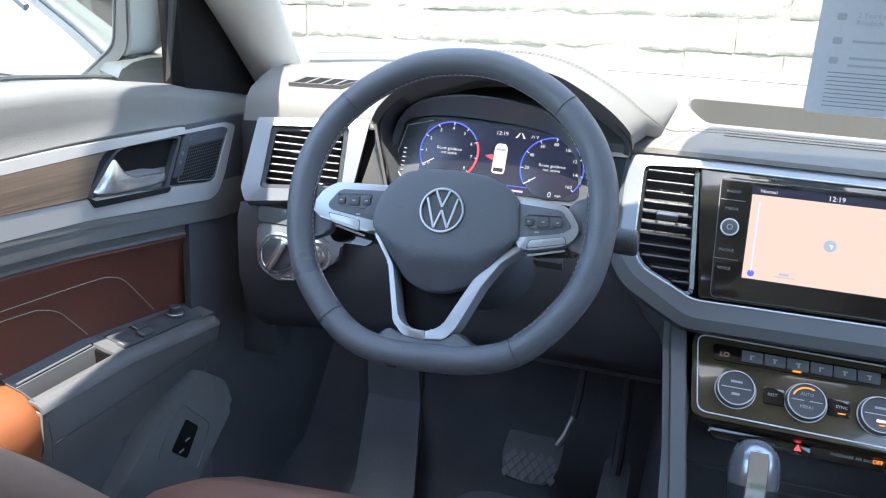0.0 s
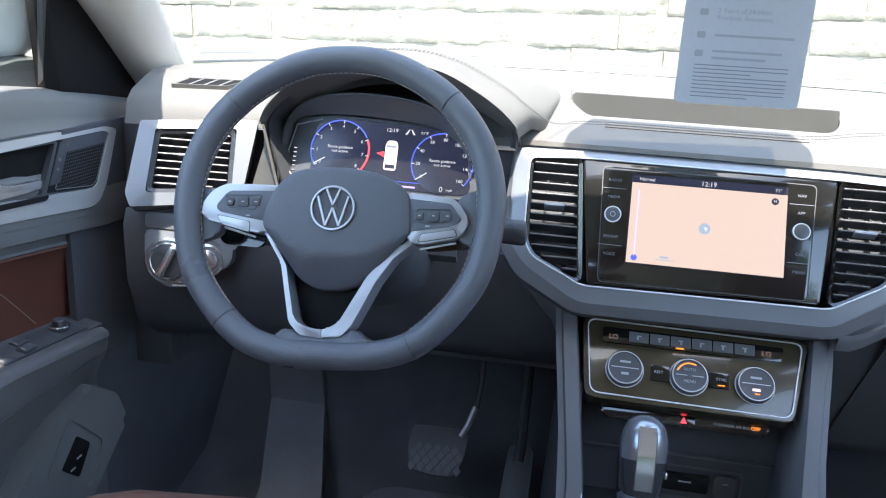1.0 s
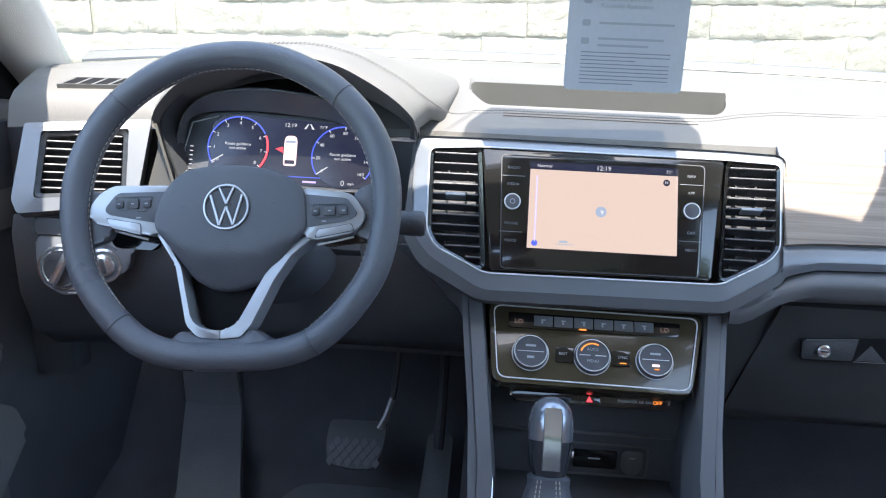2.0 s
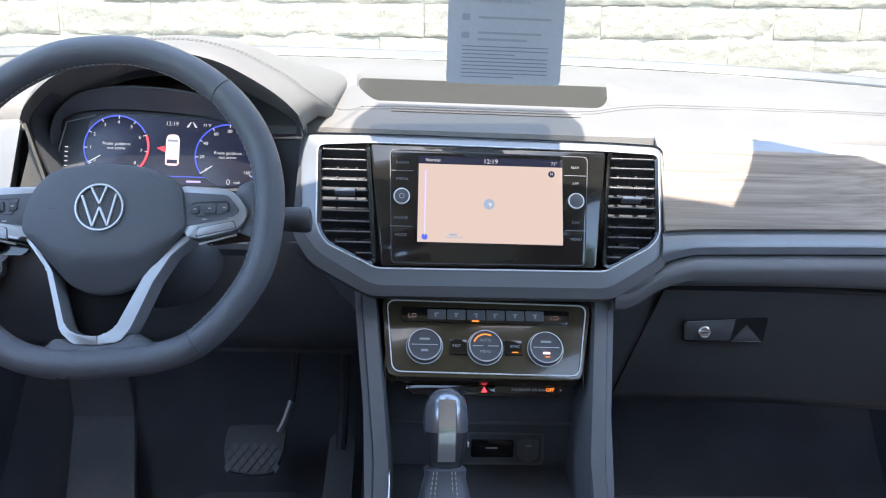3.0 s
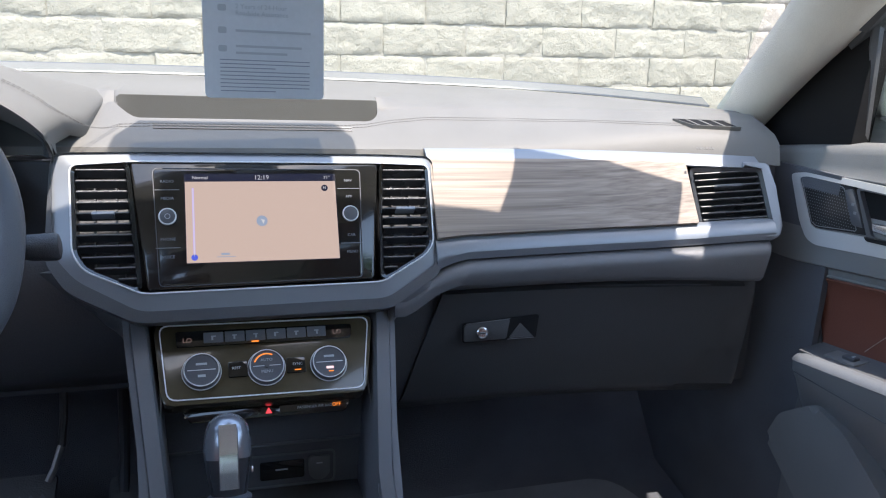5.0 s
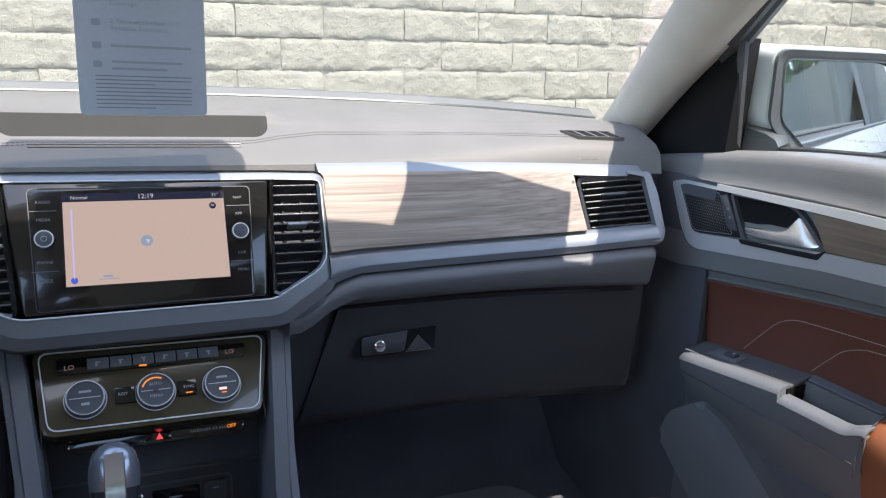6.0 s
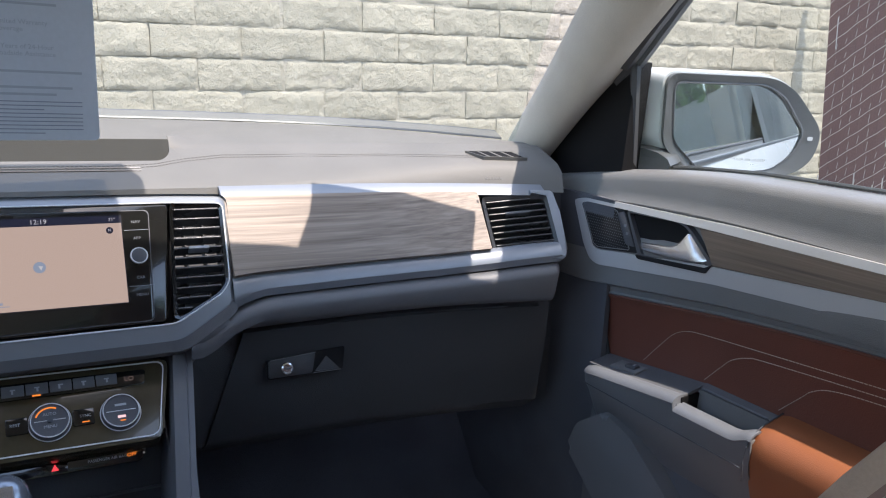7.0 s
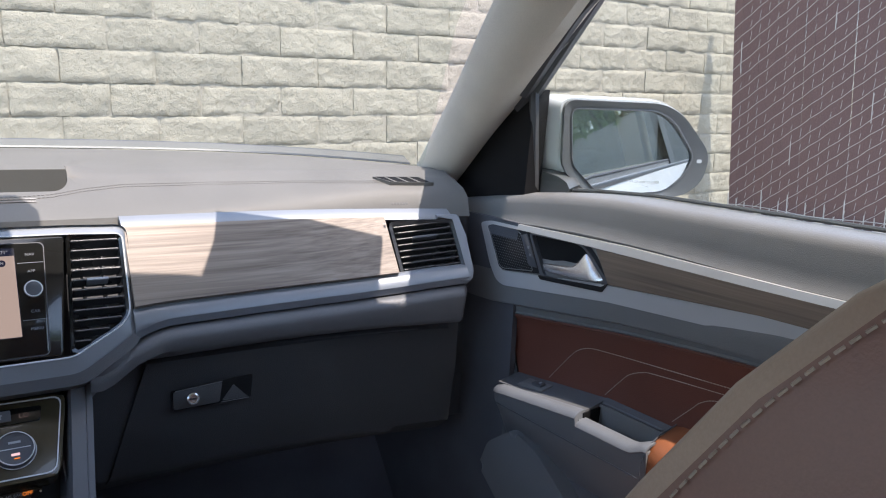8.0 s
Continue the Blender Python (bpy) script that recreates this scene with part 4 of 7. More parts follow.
dial(-0.076, 0.006, 0.040, True, ["0", "1", "2", "3", "4", "5", "6", "7", "8"], 212)
dial(0.064, -0.002, 0.041, False, ["0", "20", "40", "60", "80", "100", "120", "140", "160"], 215)
text("12:19", 0.0075, KL @ pose(-0.008, 0.038, 0.0016), LIT_WHITE, cluster)
text("71\u00b0F", 0.0055, KL @ pose(0.036, 0.037, 0.0016), LIT_WHITE, cluster)
text("0", 0.0105, KL @ pose(0.066, -0.036, 0.0034), LIT_WHITE, cluster)
text("mph", 0.0048, KL @ pose(0.077, -0.036, 0.0034), LIT_WHITE, cluster)
part("mileage_bar", flat(0.022, -0.036, 0.0016, 0.018, 0.0025, KL), MARK_VIOLET, cluster)
part("blue_base_line", flat(0.010, -0.030, 0.0015, 0.060, 0.0012, KL), LIT_BLUE, cluster)
car_sign = part("car_symbol", prism(smooth_poly([(-0.0085, -0.018), (0.0085, -0.018), (0.0085, 0.016), (0.006, 0.022), (-0.006, 0.022), (-0.0085, 0.016)], 0.004), 0.0012, 0.002, KL @ pose(-0.006, 0.002, 0)), LIT_PINK, cluster, "pale car symbol seen from above")
part("symbol_window", flat(-0.006, 0.016, 0.0024, 0.013, 0.003, KL), MARK_BLUE, car_sign)
part("symbol_window", flat(-0.006, -0.011, 0.0024, 0.013, 0.005, KL), SCREEN_DARK, car_sign)
part("open_door_symbol", prism([(-0.026, 0.006), (-0.016, 0.009), (-0.0155, 0.001)], 0.0012, 0.002, KL), LIT_RED, cluster, "red open door symbol")
part("lane_symbol", prism([(0.010, 0.034), (0.013, 0.034), (0.0165, 0.041), (0.015, 0.041)], 0.0012, 0.0018, KL), LIT_WHITE, cluster)
part("lane_symbol", prism([(0.024, 0.034), (0.021, 0.034), (0.0175, 0.041), (0.019, 0.041)], 0.0012, 0.0018, KL), LIT_WHITE, cluster)

# ---- infotainment unit ----
unit = thing("infotainment_unit", STACK, "gloss black touchscreen unit showing a blank map", "touchscreen")
bez = [(-0.1545, 0.0755), (0.1505, 0.0740), (0.1350, -0.0785), (-0.1365, -0.0815)]
part("bezel", prism(smooth_poly(bez, 0.004), -0.034, 0.0015, STACK, 0.002), GLOSS, unit, "gloss black bezel")
inner = [(-0.1285, 0.0675), (0.1255, 0.0655), (0.1200, -0.0755), (-0.1230, -0.0775)]
part("front_glass", prism(smooth_poly(inner, 0.006), 0.0015, 0.0035, STACK, 0.0008), GLOSS, unit, "black glass front")
part("glass_edge", ring(smooth_poly(grow(inner, 0.0012), 0.007), smooth_poly(inner, 0.006), 0.0015, 0.0032, STACK), BLACK, unit)
display = part("display", flat(0.0002, 0.0045, 0.0042, 0.1860, 0.1125, STACK, 0.002), SCREEN_DARK, unit)
part("map", flat(0.0002, -0.0003, 0.0048, 0.1845, 0.1015, STACK), SCREEN_MAP, display, "pale pink blank map")
part("marker", lathe([(0.0068, 0.0046), (0.0068, 0.0054), (0.0060, 0.0056)], STACK @ pose(-0.0018, -0.0006, 0), 24), MARK_BLUE, display, "grey round position marker")
part("marker_arrow", prism([(-0.002, 0.002), (0.003, 0.001), (0.001, -0.004)], 0.0056, 0.0060, STACK @ pose(-0.0012, -0.0006, 0)), LIT_WHITE, display)
part("zoom_line", flat(-0.0830, -0.001, 0.0053, 0.0022, 0.086, STACK), MARK_VIOLET, display)
part("zoom_line_core", flat(-0.0830, -0.001, 0.0056, 0.0009, 0.084, STACK), LIT_WHITE, display)
part("zoom_knob", lathe([(0.0038, 0.0046), (0.0038, 0.0056)], STACK @ pose(-0.0830, -0.0446, 0), 18), LIT_BLUE, display)
part("compass", lathe([(0.0042, 0.0046), (0.0042, 0.0054)], STACK @ pose(0.0784, 0.0412, 0), 18), SCREEN_DARK, display)
text("N", 0.005, STACK @ pose(0.0784, 0.0412, 0.0056), LIT_WHITE, display)
part("scale_bar", flat(-0.0460, -0.0446, 0.0053, 0.022, 0.0008, STACK), MARK_BLUE, display)
part("scale_words", flat(-0.0470, -0.0412, 0.0053, 0.010, 0.0025, STACK), MARK_BLUE, display)
text("12:19", 0.0085, STACK @ pose(0, 0.0555, 0.0046), LIT_WHITE, display)
text("71\u00b0", 0.006, STACK @ pose(0.082, 0.0550, 0.0046), LIT_WHITE, display)
text("Normal", 0.006, STACK @ pose(-0.074, 0.0555, 0.0046), LIT_WHITE, display)
for s, words in ((-1, ("RADIO", "MEDIA", "PHONE", "VOICE")), (1, ("NAV", "APP", "CAR", "MENU"))):
    cx = -0.1128 if s < 0 else 0.1096
    for w, y in zip(words, (0.0513, 0.0298, -0.0210, -0.0428)):
        text(w, 0.0052, STACK @ pose(cx, y, 0.0038), LEGEND, unit)
    for y in (0.0406, -0.0316):
        part("button_line", flat(cx, y, 0.0042, 0.0285, 0.0007, STACK), LEGEND, unit)
    dialk = part("rotary_knob", lathe([(0.0104, 0.003), (0.0104, 0.005), (0.0098, 0.0080), (0.0085, 0.0086)], STACK @ pose(cx, 0.0064, 0), 32), BLACK, unit)
    part("knob_ring", tube([(cx + 0.0096 * math.cos(a), 0.0064 + 0.0096 * math.sin(a), 0.0082) for a in np.linspace(0, 2 * math.pi, 33)[:-1]], 0.0009, 6, True, STACK), BRIGHT, dialk, "thin chrome ring")
    if s < 0:
        part("power_mark", tube([(cx + 0.003 * math.cos(a), 0.0064 + 0.003 * math.sin(a), 0.0088) for a in np.linspace(0, 2 * math.pi, 17)[:-1]], 0.0004, 4, True, STACK), PRINT, dialk)

# ---- climate panel ----
CL = pose(0, 0.979, 0.933, 47)
clim = thing("climate_panel", CL, "gloss brown-black climate panel with three dials", "climate controls")
cp = [(-0.1345, 0.0560), (0.1390, 0.0530), (0.1195, -0.0515), (-0.1255, -0.0495)]
cpo = [(-0.1282, 0.0520), (0.1325, 0.0492), (0.1160, -0.0462), (-0.1190, -0.0436)]
DARKBROWN = material("gloss dark brown lacquer", (0.062, 0.050, 0.028), 0.22, grain=60, coat=0.5, rough_vary=0.03)
part("panel", prism(smooth_poly(cp, 0.012), -0.03, 0.0, CL, 0.002), DARKBROWN, clim, "glossy dark brown panel")
part("chrome_outline", ring(smooth_poly(grow(cpo, 0.0007), 0.012), smooth_poly(grow(cpo, -0.0007), 0.0112), 0.0, 0.0014, CL), BRIGHT, clim, "thin chrome outline")
bar = part("button_bar", prism(smooth_poly([(-0.1090, 0.0425), (0.1090, 0.0402), (0.1060, 0.0216), (-0.1075, 0.0222)], 0.003), 0.0, 0.003, CL, 0.0008), GLOSS, clim)
for x in (-0.0951, 0.0889):
    text("LO", 0.0088, CL @ pose(x, 0.0300, 0.0034), DIM, bar)
for i in range(6):
    x = -0.0640 + 0.0254 * i
    b = part("button", prism(smooth_poly([(x - 0.0118, 0.0255), (x + 0.0118, 0.0253), (x + 0.0120, 0.0390), (x - 0.0120, 0.0392)], 0.001, 2), 0.003, 0.0044, CL, 0.0006), PAD_MID, bar)
    part("button_sign", flat(x, 0.0335, 0.0048, 0.0055, 0.0016, CL), PRINT, b)
    part("button_sign", flat(x - 0.0015 + 0.001 * (i % 3), 0.0306, 0.0048, 0.0022, 0.0042, CL @ pose(0, 0, 0)), PRINT, b)
part("indicator", flat(-0.0142, 0.0236, 0.0050, 0.009, 0.0016, CL), LIT_AMBER, clim, "small amber light")
for i, (x, y) in enumerate(((-0.0792, -0.0104), (-0.0022, -0.0108), (0.0750, -0.0114))):
    k = part("dial_knob", lathe([(0.0225, 0.0), (0.0222, 0.004), (0.0208, 0.0085), (0.0196, 0.0092), (0.0188, 0.0082), (0.0175, 0.0080)], CL @ pose(x, y, 0), 40), BLACK, clim)
    part("knob_ring", tube([(x + 0.0203 * math.cos(a), y + 0.0203 * math.sin(a), 0.0088) for a in np.linspace(0, 2 * math.pi, 41)[:-1]], 0.0008, 6, True, CL), BRIGHT, k, "bright ring of the dial")
    part("base_ring", tube([(x + 0.0228 * math.cos(a), y + 0.0228 * math.sin(a), 0.001) for a in np.linspace(0, 2 * math.pi, 41)[:-1]], 0.0007, 6, True, CL), BRIGHT, k)
    part("knob_line", flat(x, y, 0.0086, 0.033, 0.0008, CL), BRIGHT, k)
    if i == 1:
        pts = [(x + 0.0155 * math.cos(radians(a)), y + 0.0155 * math.sin(radians(a)), 0.0084) for a in np.linspace(160, 62, 16)]
        part("amber_arc", tube(pts, 0.0009, 5, m=CL, squash=0.3), LIT_AMBER, k, "amber arc of lights")
        text("AUTO", 0.0052, CL @ pose(x, y + 0.0075, 0.0084), PRINT, k)
        text("MENU", 0.0052, CL @ pose(x, y - 0.0075, 0.0084), PRINT, k)
        part("knob_centre", lathe([(0.003, 0.0080), (0.003, 0.0092)], CL @ pose(x, y, 0), 12), BLACK, k)
    else:
        part("knob_sign", flat(x, y + 0.0075, 0.0086, 0.013, 0.0026, CL), PRINT, k)
        part("knob_sign", flat(x, y - 0.0075, 0.0086, 0.009, 0.003, CL), PRINT if i == 0 else LIT_PINK, k)
        if i == 2:
            part("indicator", flat(x + 0.001, y - 0.0125, 0.0088, 0.006, 0.0011, CL), LIT_AMBER, k)
for x0, x1, w in ((-0.0480, -0.0250, "REST"), (0.0220, 0.0455, "SYNC")):
    b = part("side_button", prism(smooth_poly([(x0, -0.0205), (x1, -0.0205), (x1, -0.0005), (x0, -0.0005)], 0.002, 2), 0.0, 0.003, CL, 0.0008), GLOSS, clim)
    text(w, 0.0050, CL @ pose((x0 + x1) / 2 + (0.002 if x0 > 0 else -0.002), -0.0095, 0.0034), PRINT, b)
    if x0 > 0:
        part("indicator", flat((x0 + x1) / 2 + 0.002, -0.0170, 0.0034, 0.008, 0.0012, CL), LIT_AMBER, b)

SW = pose(0, 0.974, 0.868, 60)
switches = thing("switch_strip", SW, "narrow gloss black switch strip with a hazard button", "switch panel")
part("strip_body", prism(smooth_poly([(-0.104, 0.007), (0.104, 0.005), (0.097, -0.0105), (-0.095, -0.0095)], 0.003), -0.02, 0.0, SW, 0.0015), GLOSS, switches)
part("strip_edge", tube([(-0.104, 0.0075, 0), (0.104, 0.0055, 0)], 0.0008, 5, m=SW), BRIGHT, switches, "thin bright edge")
for x in (-0.100, 0.100):
    part("strip_tip", lathe([(0.0018, 0.0), (0.0014, 0.002)], SW @ pose(x, -0.002, 0), 10), CHROME, switches)
part("hazard_button", prism(smooth_poly([(-0.014, -0.008), (0.014, -0.008), (0.014, 0.0035), (-0.014, 0.0035)], 0.002), 0.0, 0.0015, SW, 0.0005), GLOSS, switches)
part("hazard_triangle", prism([(-0.0042, -0.0058), (0.0042, -0.0058), (0, 0.0018)], 0.0015, 0.0021, SW), LIT_RED, switches, "red hazard triangle")
text("PASSENGER AIR BAG", 0.0048, SW @ pose(0.058, -0.0018, 0.0006), PRINT, switches)
text("OFF", 0.0065, SW @ pose(0.086, -0.0016, 0.0006), LIT_AMBER, switches)

# ---- centre console and gear lever ----
console = thing("centre_console", pose(0, 0.95, 0.5), "charcoal centre console with an open storage bin", "console")
for s in (-1, 1):
    face, inner_rows = [], []
    for v in np.linspace(0.078, -0.36, 18):
        f = (0.078 - v) / 0.438
        xo = 0.1640 - 0.026 * min(1.0, f * 1.9)
        p = CL @ Vector((0, v, 0.0))
        xi = xo - 0.017
        face.append([(s * (xo + 0.004), p.y + 0.05, p.z - 0.02), (s * xo, p.y + 0.004, p.z - 0.003), (s * (xo - 0.003), p.y - 0.002, p.z + 0.002), (s * (xi + 0.002), p.y - 0.002, p.z + 0.002), (s * xi, p.y + 0.003, p.z - 0.002), (s * (xi - 0.004), p.y + 0.045, p.z - 0.04)])
    part("side_spar", loft(face, thick=0.003), PAD_MID, console, "slanted padded side spar")
    part("spar_edge", tube([(s * (0.1640 - 0.026 * min(1.0, f * 1.9) - 0.019), *((CL @ Vector((0, 0.05 - 0.438 * f * 0.95, 0.0005))).yz)) for f in np.linspace(0, 1, 14)], 0.0008, 5), CHROME, console, "thin bright edge of the spar")
    part("side_wall", loft([[(s * 0.150, 1.12, 1.0), (s * 0.146, 1.02, 0.97), (s * 0.140, 0.90, 0.84), (s * 0.137, 0.72, 0.66), (s * 0.137, 0.30, 0.66)], [(s * 0.165, 1.30, 0.50), (s * 0.165, 1.0, 0.50), (s * 0.16, 0.9, 0.50), (s * 0.16, 0.72, 0.50), (s * 0.16, 0.30, 0.50)]], thick=0.004), PAD_DARK, console, "dark side wall")
for s in (-1, 1):
    flare = []
    for z, xw in ((1.040, 0.262), (1.020, 0.242), (1.000, 0.218), (0.985, 0.201), (0.970, 0.189), (0.955, 0.172), (0.935, 0.162), (0.90, 0.156), (0.86, 0.150), (0.78, 0.144)):
        v = (z - 0.933) / math.sin(radians(47))
        xo = 0.1640 - 0.026 * min(1.0, max(0.0, (0.078 - v) / 0.438 * 1.9))
        yi = min(1.022, 0.979 + v * math.cos(radians(47)))
        flare.append([(s * (xo - 0.002), yi + 0.004, z), (s * (xo + 0.004), yi + 0.0060, z), (s * (xo * 0.82 + xw * 0.18), yi * 0.62 + 1.036 * 0.38, z), (s * (xo * 0.58 + xw * 0.42), yi * 0.30 + 1.036 * 0.70, z), (s * (xo * 0.25 + xw * 0.75), yi * 0.08 + 1.036 * 0.92, z), (s * xw, 1.044, z), (s * (xw + 0.002), 1.056, z)])
    part("console_flare", loft(flare, thick=0.004), PAD_MID, console, "padded flare joining the spar to the dash")
part("bin_back", loft([[(x, 1.005, 0.88), (x, 1.01, 0.80), (x, 1.0, 0.74)] for x in (-0.13, 0, 0.13)], thick=0.004), BLACK, console)
part("bin_floor", rbox((0.26, 0.20, 0.008), pose(0, 0.91, 0.728, 4), 0.003), BLACK, console, "ribbed black bin floor")
part("bin_shelf_line", rbox((0.25, 0.006, 0.002), pose(0, 1.0, 0.803), 0.0005), PAD_MID, console)
for s in (-1, 1):
    part("bin_wall", loft([[(s * 0.130, 1.0, 0.90), (s * 0.130, 0.93, 0.86)], [(s * 0.124, 1.0, 0.73), (s * 0.122, 0.83, 0.73)]], thick=0.003), BLACK, console)
BIN = pose(0.012, 0.9985, 0.765, 84)
socket_plate = part("socket_plate", ring(smooth_poly([(-0.078, -0.023), (0.078, -0.023), (0.078, 0.023), (-0.078, 0.023)], 0.008), smooth_poly([(-0.0755, -0.0205), (0.0755, -0.0205), (0.0755, 0.0205), (-0.0755, 0.0205)], 0.007), 0, 0.0015, BIN), PAD_MID, console, "outlined socket plate")
part("usb_flap", prism(smooth_poly([(-0.022, -0.012), (0.036, -0.012), (0.036, 0.013), (-0.022, 0.013)], 0.003), 0, 0.002, BIN, 0.0006), GLOSS, socket_plate)
part("usb_sign", flat(0.006, 0.0015, 0.0024, 0.016, 0.002, BIN), PRINT, socket_plate)
part("socket_lid", prism(smooth_poly([(0.042, -0.010), (0.050, -0.018), (0.062, -0.018), (0.070, -0.010), (0.070, 0.016), (0.042, 0.016)], 0.005), 0, 0.004, BIN, 0.001), PAD_MID, socket_plate)
part("socket_sign", flat(0.056, 0.006, 0.0044, 0.008, 0.0018, BIN), PRINT, socket_plate)
part("gear_plate", loft([[(x, 0.86, 0.738), (x, 0.80, 0.715), (x, 0.60, 0.672), (x, 0.30, 0.668)] for x in (-0.125, -0.12, 0.12, 0.125)], thick=0.004), GLOSS, console, "gloss black plate round the gear lever")

LEVER = pose(-0.053, 0.842, 0.735, -24)
lever = thing("gear_lever", LEVER, "silver-topped gear lever with a black leather boot", "gear lever")


def lever_section(w, d, z, n=24, power=2.2):
    out = []
    for j in range(n):
        a = 2 * math.pi * j / n
        c, q = math.cos(a), math.sin(a)
        out.append(LEVER @ Vector((w * abs(c) ** (2 / power) * (1 if c >= 0 else -1), d * abs(q) ** (2 / power) * (1 if q >= 0 else -1), z)))
    return out


part("knob", loft([lever_section(w, w * 1.15, z) for w, z in ((0.0268, 0.127), (0.0274, 0.139), (0.0268, 0.150), (0.0246, 0.160), (0.0208, 0.1675), (0.0150, 0.1730), (0.0085, 0.1762), (0.003, 0.1772))], closed=True, caps=True), LEVER_SILVER, lever, "satin silver dome of the knob")
part("knob_grip", loft([lever_section(w, w * 1.15, z) for w, z in ((0.0185, 0.082), (0.0215, 0.092), (0.0242, 0.106), (0.0260, 0.119), (0.0268, 0.1268))], closed=True, caps=True), GRIP, lever, "black lower grip of the knob")
part("knob_inlay", loft([[LEVER @ Vector((x, -w - 0.0016, z)) for x in (-0.0098, -0.005, 0.005, 0.0098)] for w, z in ((0.0252, 0.094), (0.0274, 0.106), (0.0298, 0.120), (0.0309, 0.136), (0.0303, 0.150), (0.0280, 0.159), (0.0252, 0.1655))], thick=0.0008), CHROME, lever, "polished inlay strip")
for s in (-1, 1):
    part("inlay_seam", tube([LEVER @ Vector((s * 0.0103, -w - 0.0010, z)) for w, z in ((0.0260, 0.094), (0.0302, 0.120), (0.0312, 0.136), (0.0306, 0.150), (0.0282, 0.160))], 0.0006, 5), BLACK, lever)
part("collar", loft([lever_section(w, w, z) for w, z in ((0.0165, 0.078), (0.0180, 0.082), (0.0180, 0.091), (0.0190, 0.094))], closed=True, caps=True), BLACK, lever, "black collar")
part("release_button", rbox((0.003, 0.007, 0.008), LEVER @ pose(0.0262, -0.006, 0.112), 0.0014), CHROME, lever, "small side release button")
part("boot", loft([lever_section(w, d, z, power=3) for w, d, z in ((0.062, 0.085, -0.03), (0.048, 0.060, 0.0), (0.034, 0.040, 0.035), (0.0285, 0.031, 0.060), (0.0245, 0.0250, 0.074), (0.0255, 0.0260, 0.083), (0.0215, 0.0215, 0.086))], closed=True, caps=True), LEATHER, lever, "black leather boot with white stitching")
for x, d in ((-0.0145, 1), (-0.0105, 1), (0.0065, 1), (0.0105, 1)):
    stitches([LEVER @ Vector((x * (1 + 0.5 * f), -(0.0262 + 0.0165 * f * f) - 0.0008, 0.083 - 0.055 * f)) for f in np.linspace(0, 1, 8)], lever, THREAD, 0.0038, 0.0018, 0.0008)
part("boot_frame", tube([(-0.053 + 0.075 * math.cos(a), 0.80 + 0.10 * math.sin(a), 0.718 + 0.024 * math.sin(a)) for a in np.linspace(0, 2 * math.pi, 33)[:-1]], 0.004, 6, True), CHROME, lever, "chrome frame of the boot")

# ---- steering wheel ----
WH = pose(-0.412, 0.835, 1.133, 66) @ pose(0.003, -0.008, 0, 0, 0, 4.5)
wheel = thing("steering_wheel", WH, "black leather flat-bottomed steering wheel with silver spokes", "steering wheel")
half = [(0.0, 0.1690), (0.055, 0.1605), (0.111, 0.1275), (0.149, 0.079), (0.1645, 0.018), (0.1555, -0.050), (0.1305, -0.0950), (0.0935, -0.1310), (0.052, -0.1462), (0.0, -0.1490)]
loop = half + [(-x, y) for x, y in half[-2:0:-1]]
wrap = curve([loop[-2], loop[-1]] + loop + [loop[0], loop[1]], 6)
rim_path = [(q.x, q.y, 0.0) for q in wrap[12:12 + 6 * len(loop)]]
segs = len(rim_path)


def rim_at(deg):
    """The place on the rim's middle line nearest to an angle from the top, clockwise."""
    return min(range(segs), key=lambda i: abs((math.degrees(math.atan2(rim_path[i][0], rim_path[i][1])) - deg + 180) % 360 - 180))


def rim_cross(i, q, r=0.0150, d=0.0176):
    """A point on the rim's skin: q = 0 outside, 90 towards the driver, 180 inside."""
    a, b, c = Vector(rim_path[i - 1]), Vector(rim_path[i]), Vector(rim_path[(i + 1) % segs])
    out = Vector((0, 0, 1)).cross(c - a).normalized()
    return WH @ (b + out * r * math.cos(radians(q)) + Vector((0, 0, d * math.sin(radians(q)))))


rim = part("rim", loft([[rim_cross(i % segs, 360 * j / 20, 0.0148, 0.0172) for j in range(20)] for i in range(segs + 1)], closed=True), LEATHER, wheel, "black leather-wrapped rim", sharp=80)
bmesh_seam = [rim_at(d) for d in (43, -43, 148, -137)]
for i in bmesh_seam:
    part("rim_seam", tube([rim_cross(i, q) for q in np.linspace(0, 360, 19)[:-1]], 0.0006, 5, True), BLACK, rim)
for a, b in ((48, 144), (-133, -48), (-42, 42)):
    i, j = rim_at(a), rim_at(b)
    run = [k % segs for k in range(i, j + 1 if j >= i else j + 1 + segs)]
    stitches([rim_cross(k, 174, 0.0152, 0.0176) for k in run], rim, THREAD, 0.0036, 0.0026, 0.00055)
    part("inner_seam", tube([rim_cross(k, 170, 0.0149, 0.0173) for k in run], 0.0005, 4), BLACK, rim)

# airbag cover: a domed face that breaks along a crease into a chin
hubp = smooth_poly([(-0.0770, -0.0160), (-0.0765, -0.0030), (-0.0695, 0.0180), (-0.0580, 0.0335), (-0.0440, 0.0440), (-0.0150, 0.0478), (0.0160, 0.0470), (0.0460, 0.0425), (0.0680, 0.0320), (0.0800, 0.0190), (0.0825, -0.0200), (0.0640, -0.0390), (0.0460, -0.0605), (0.0285, -0.0735), (0.0050, -0.0810), (-0.0195, -0.0805), (-0.0390, -0.0690), (-0.0590, -0.0400)], 0.007, 3)


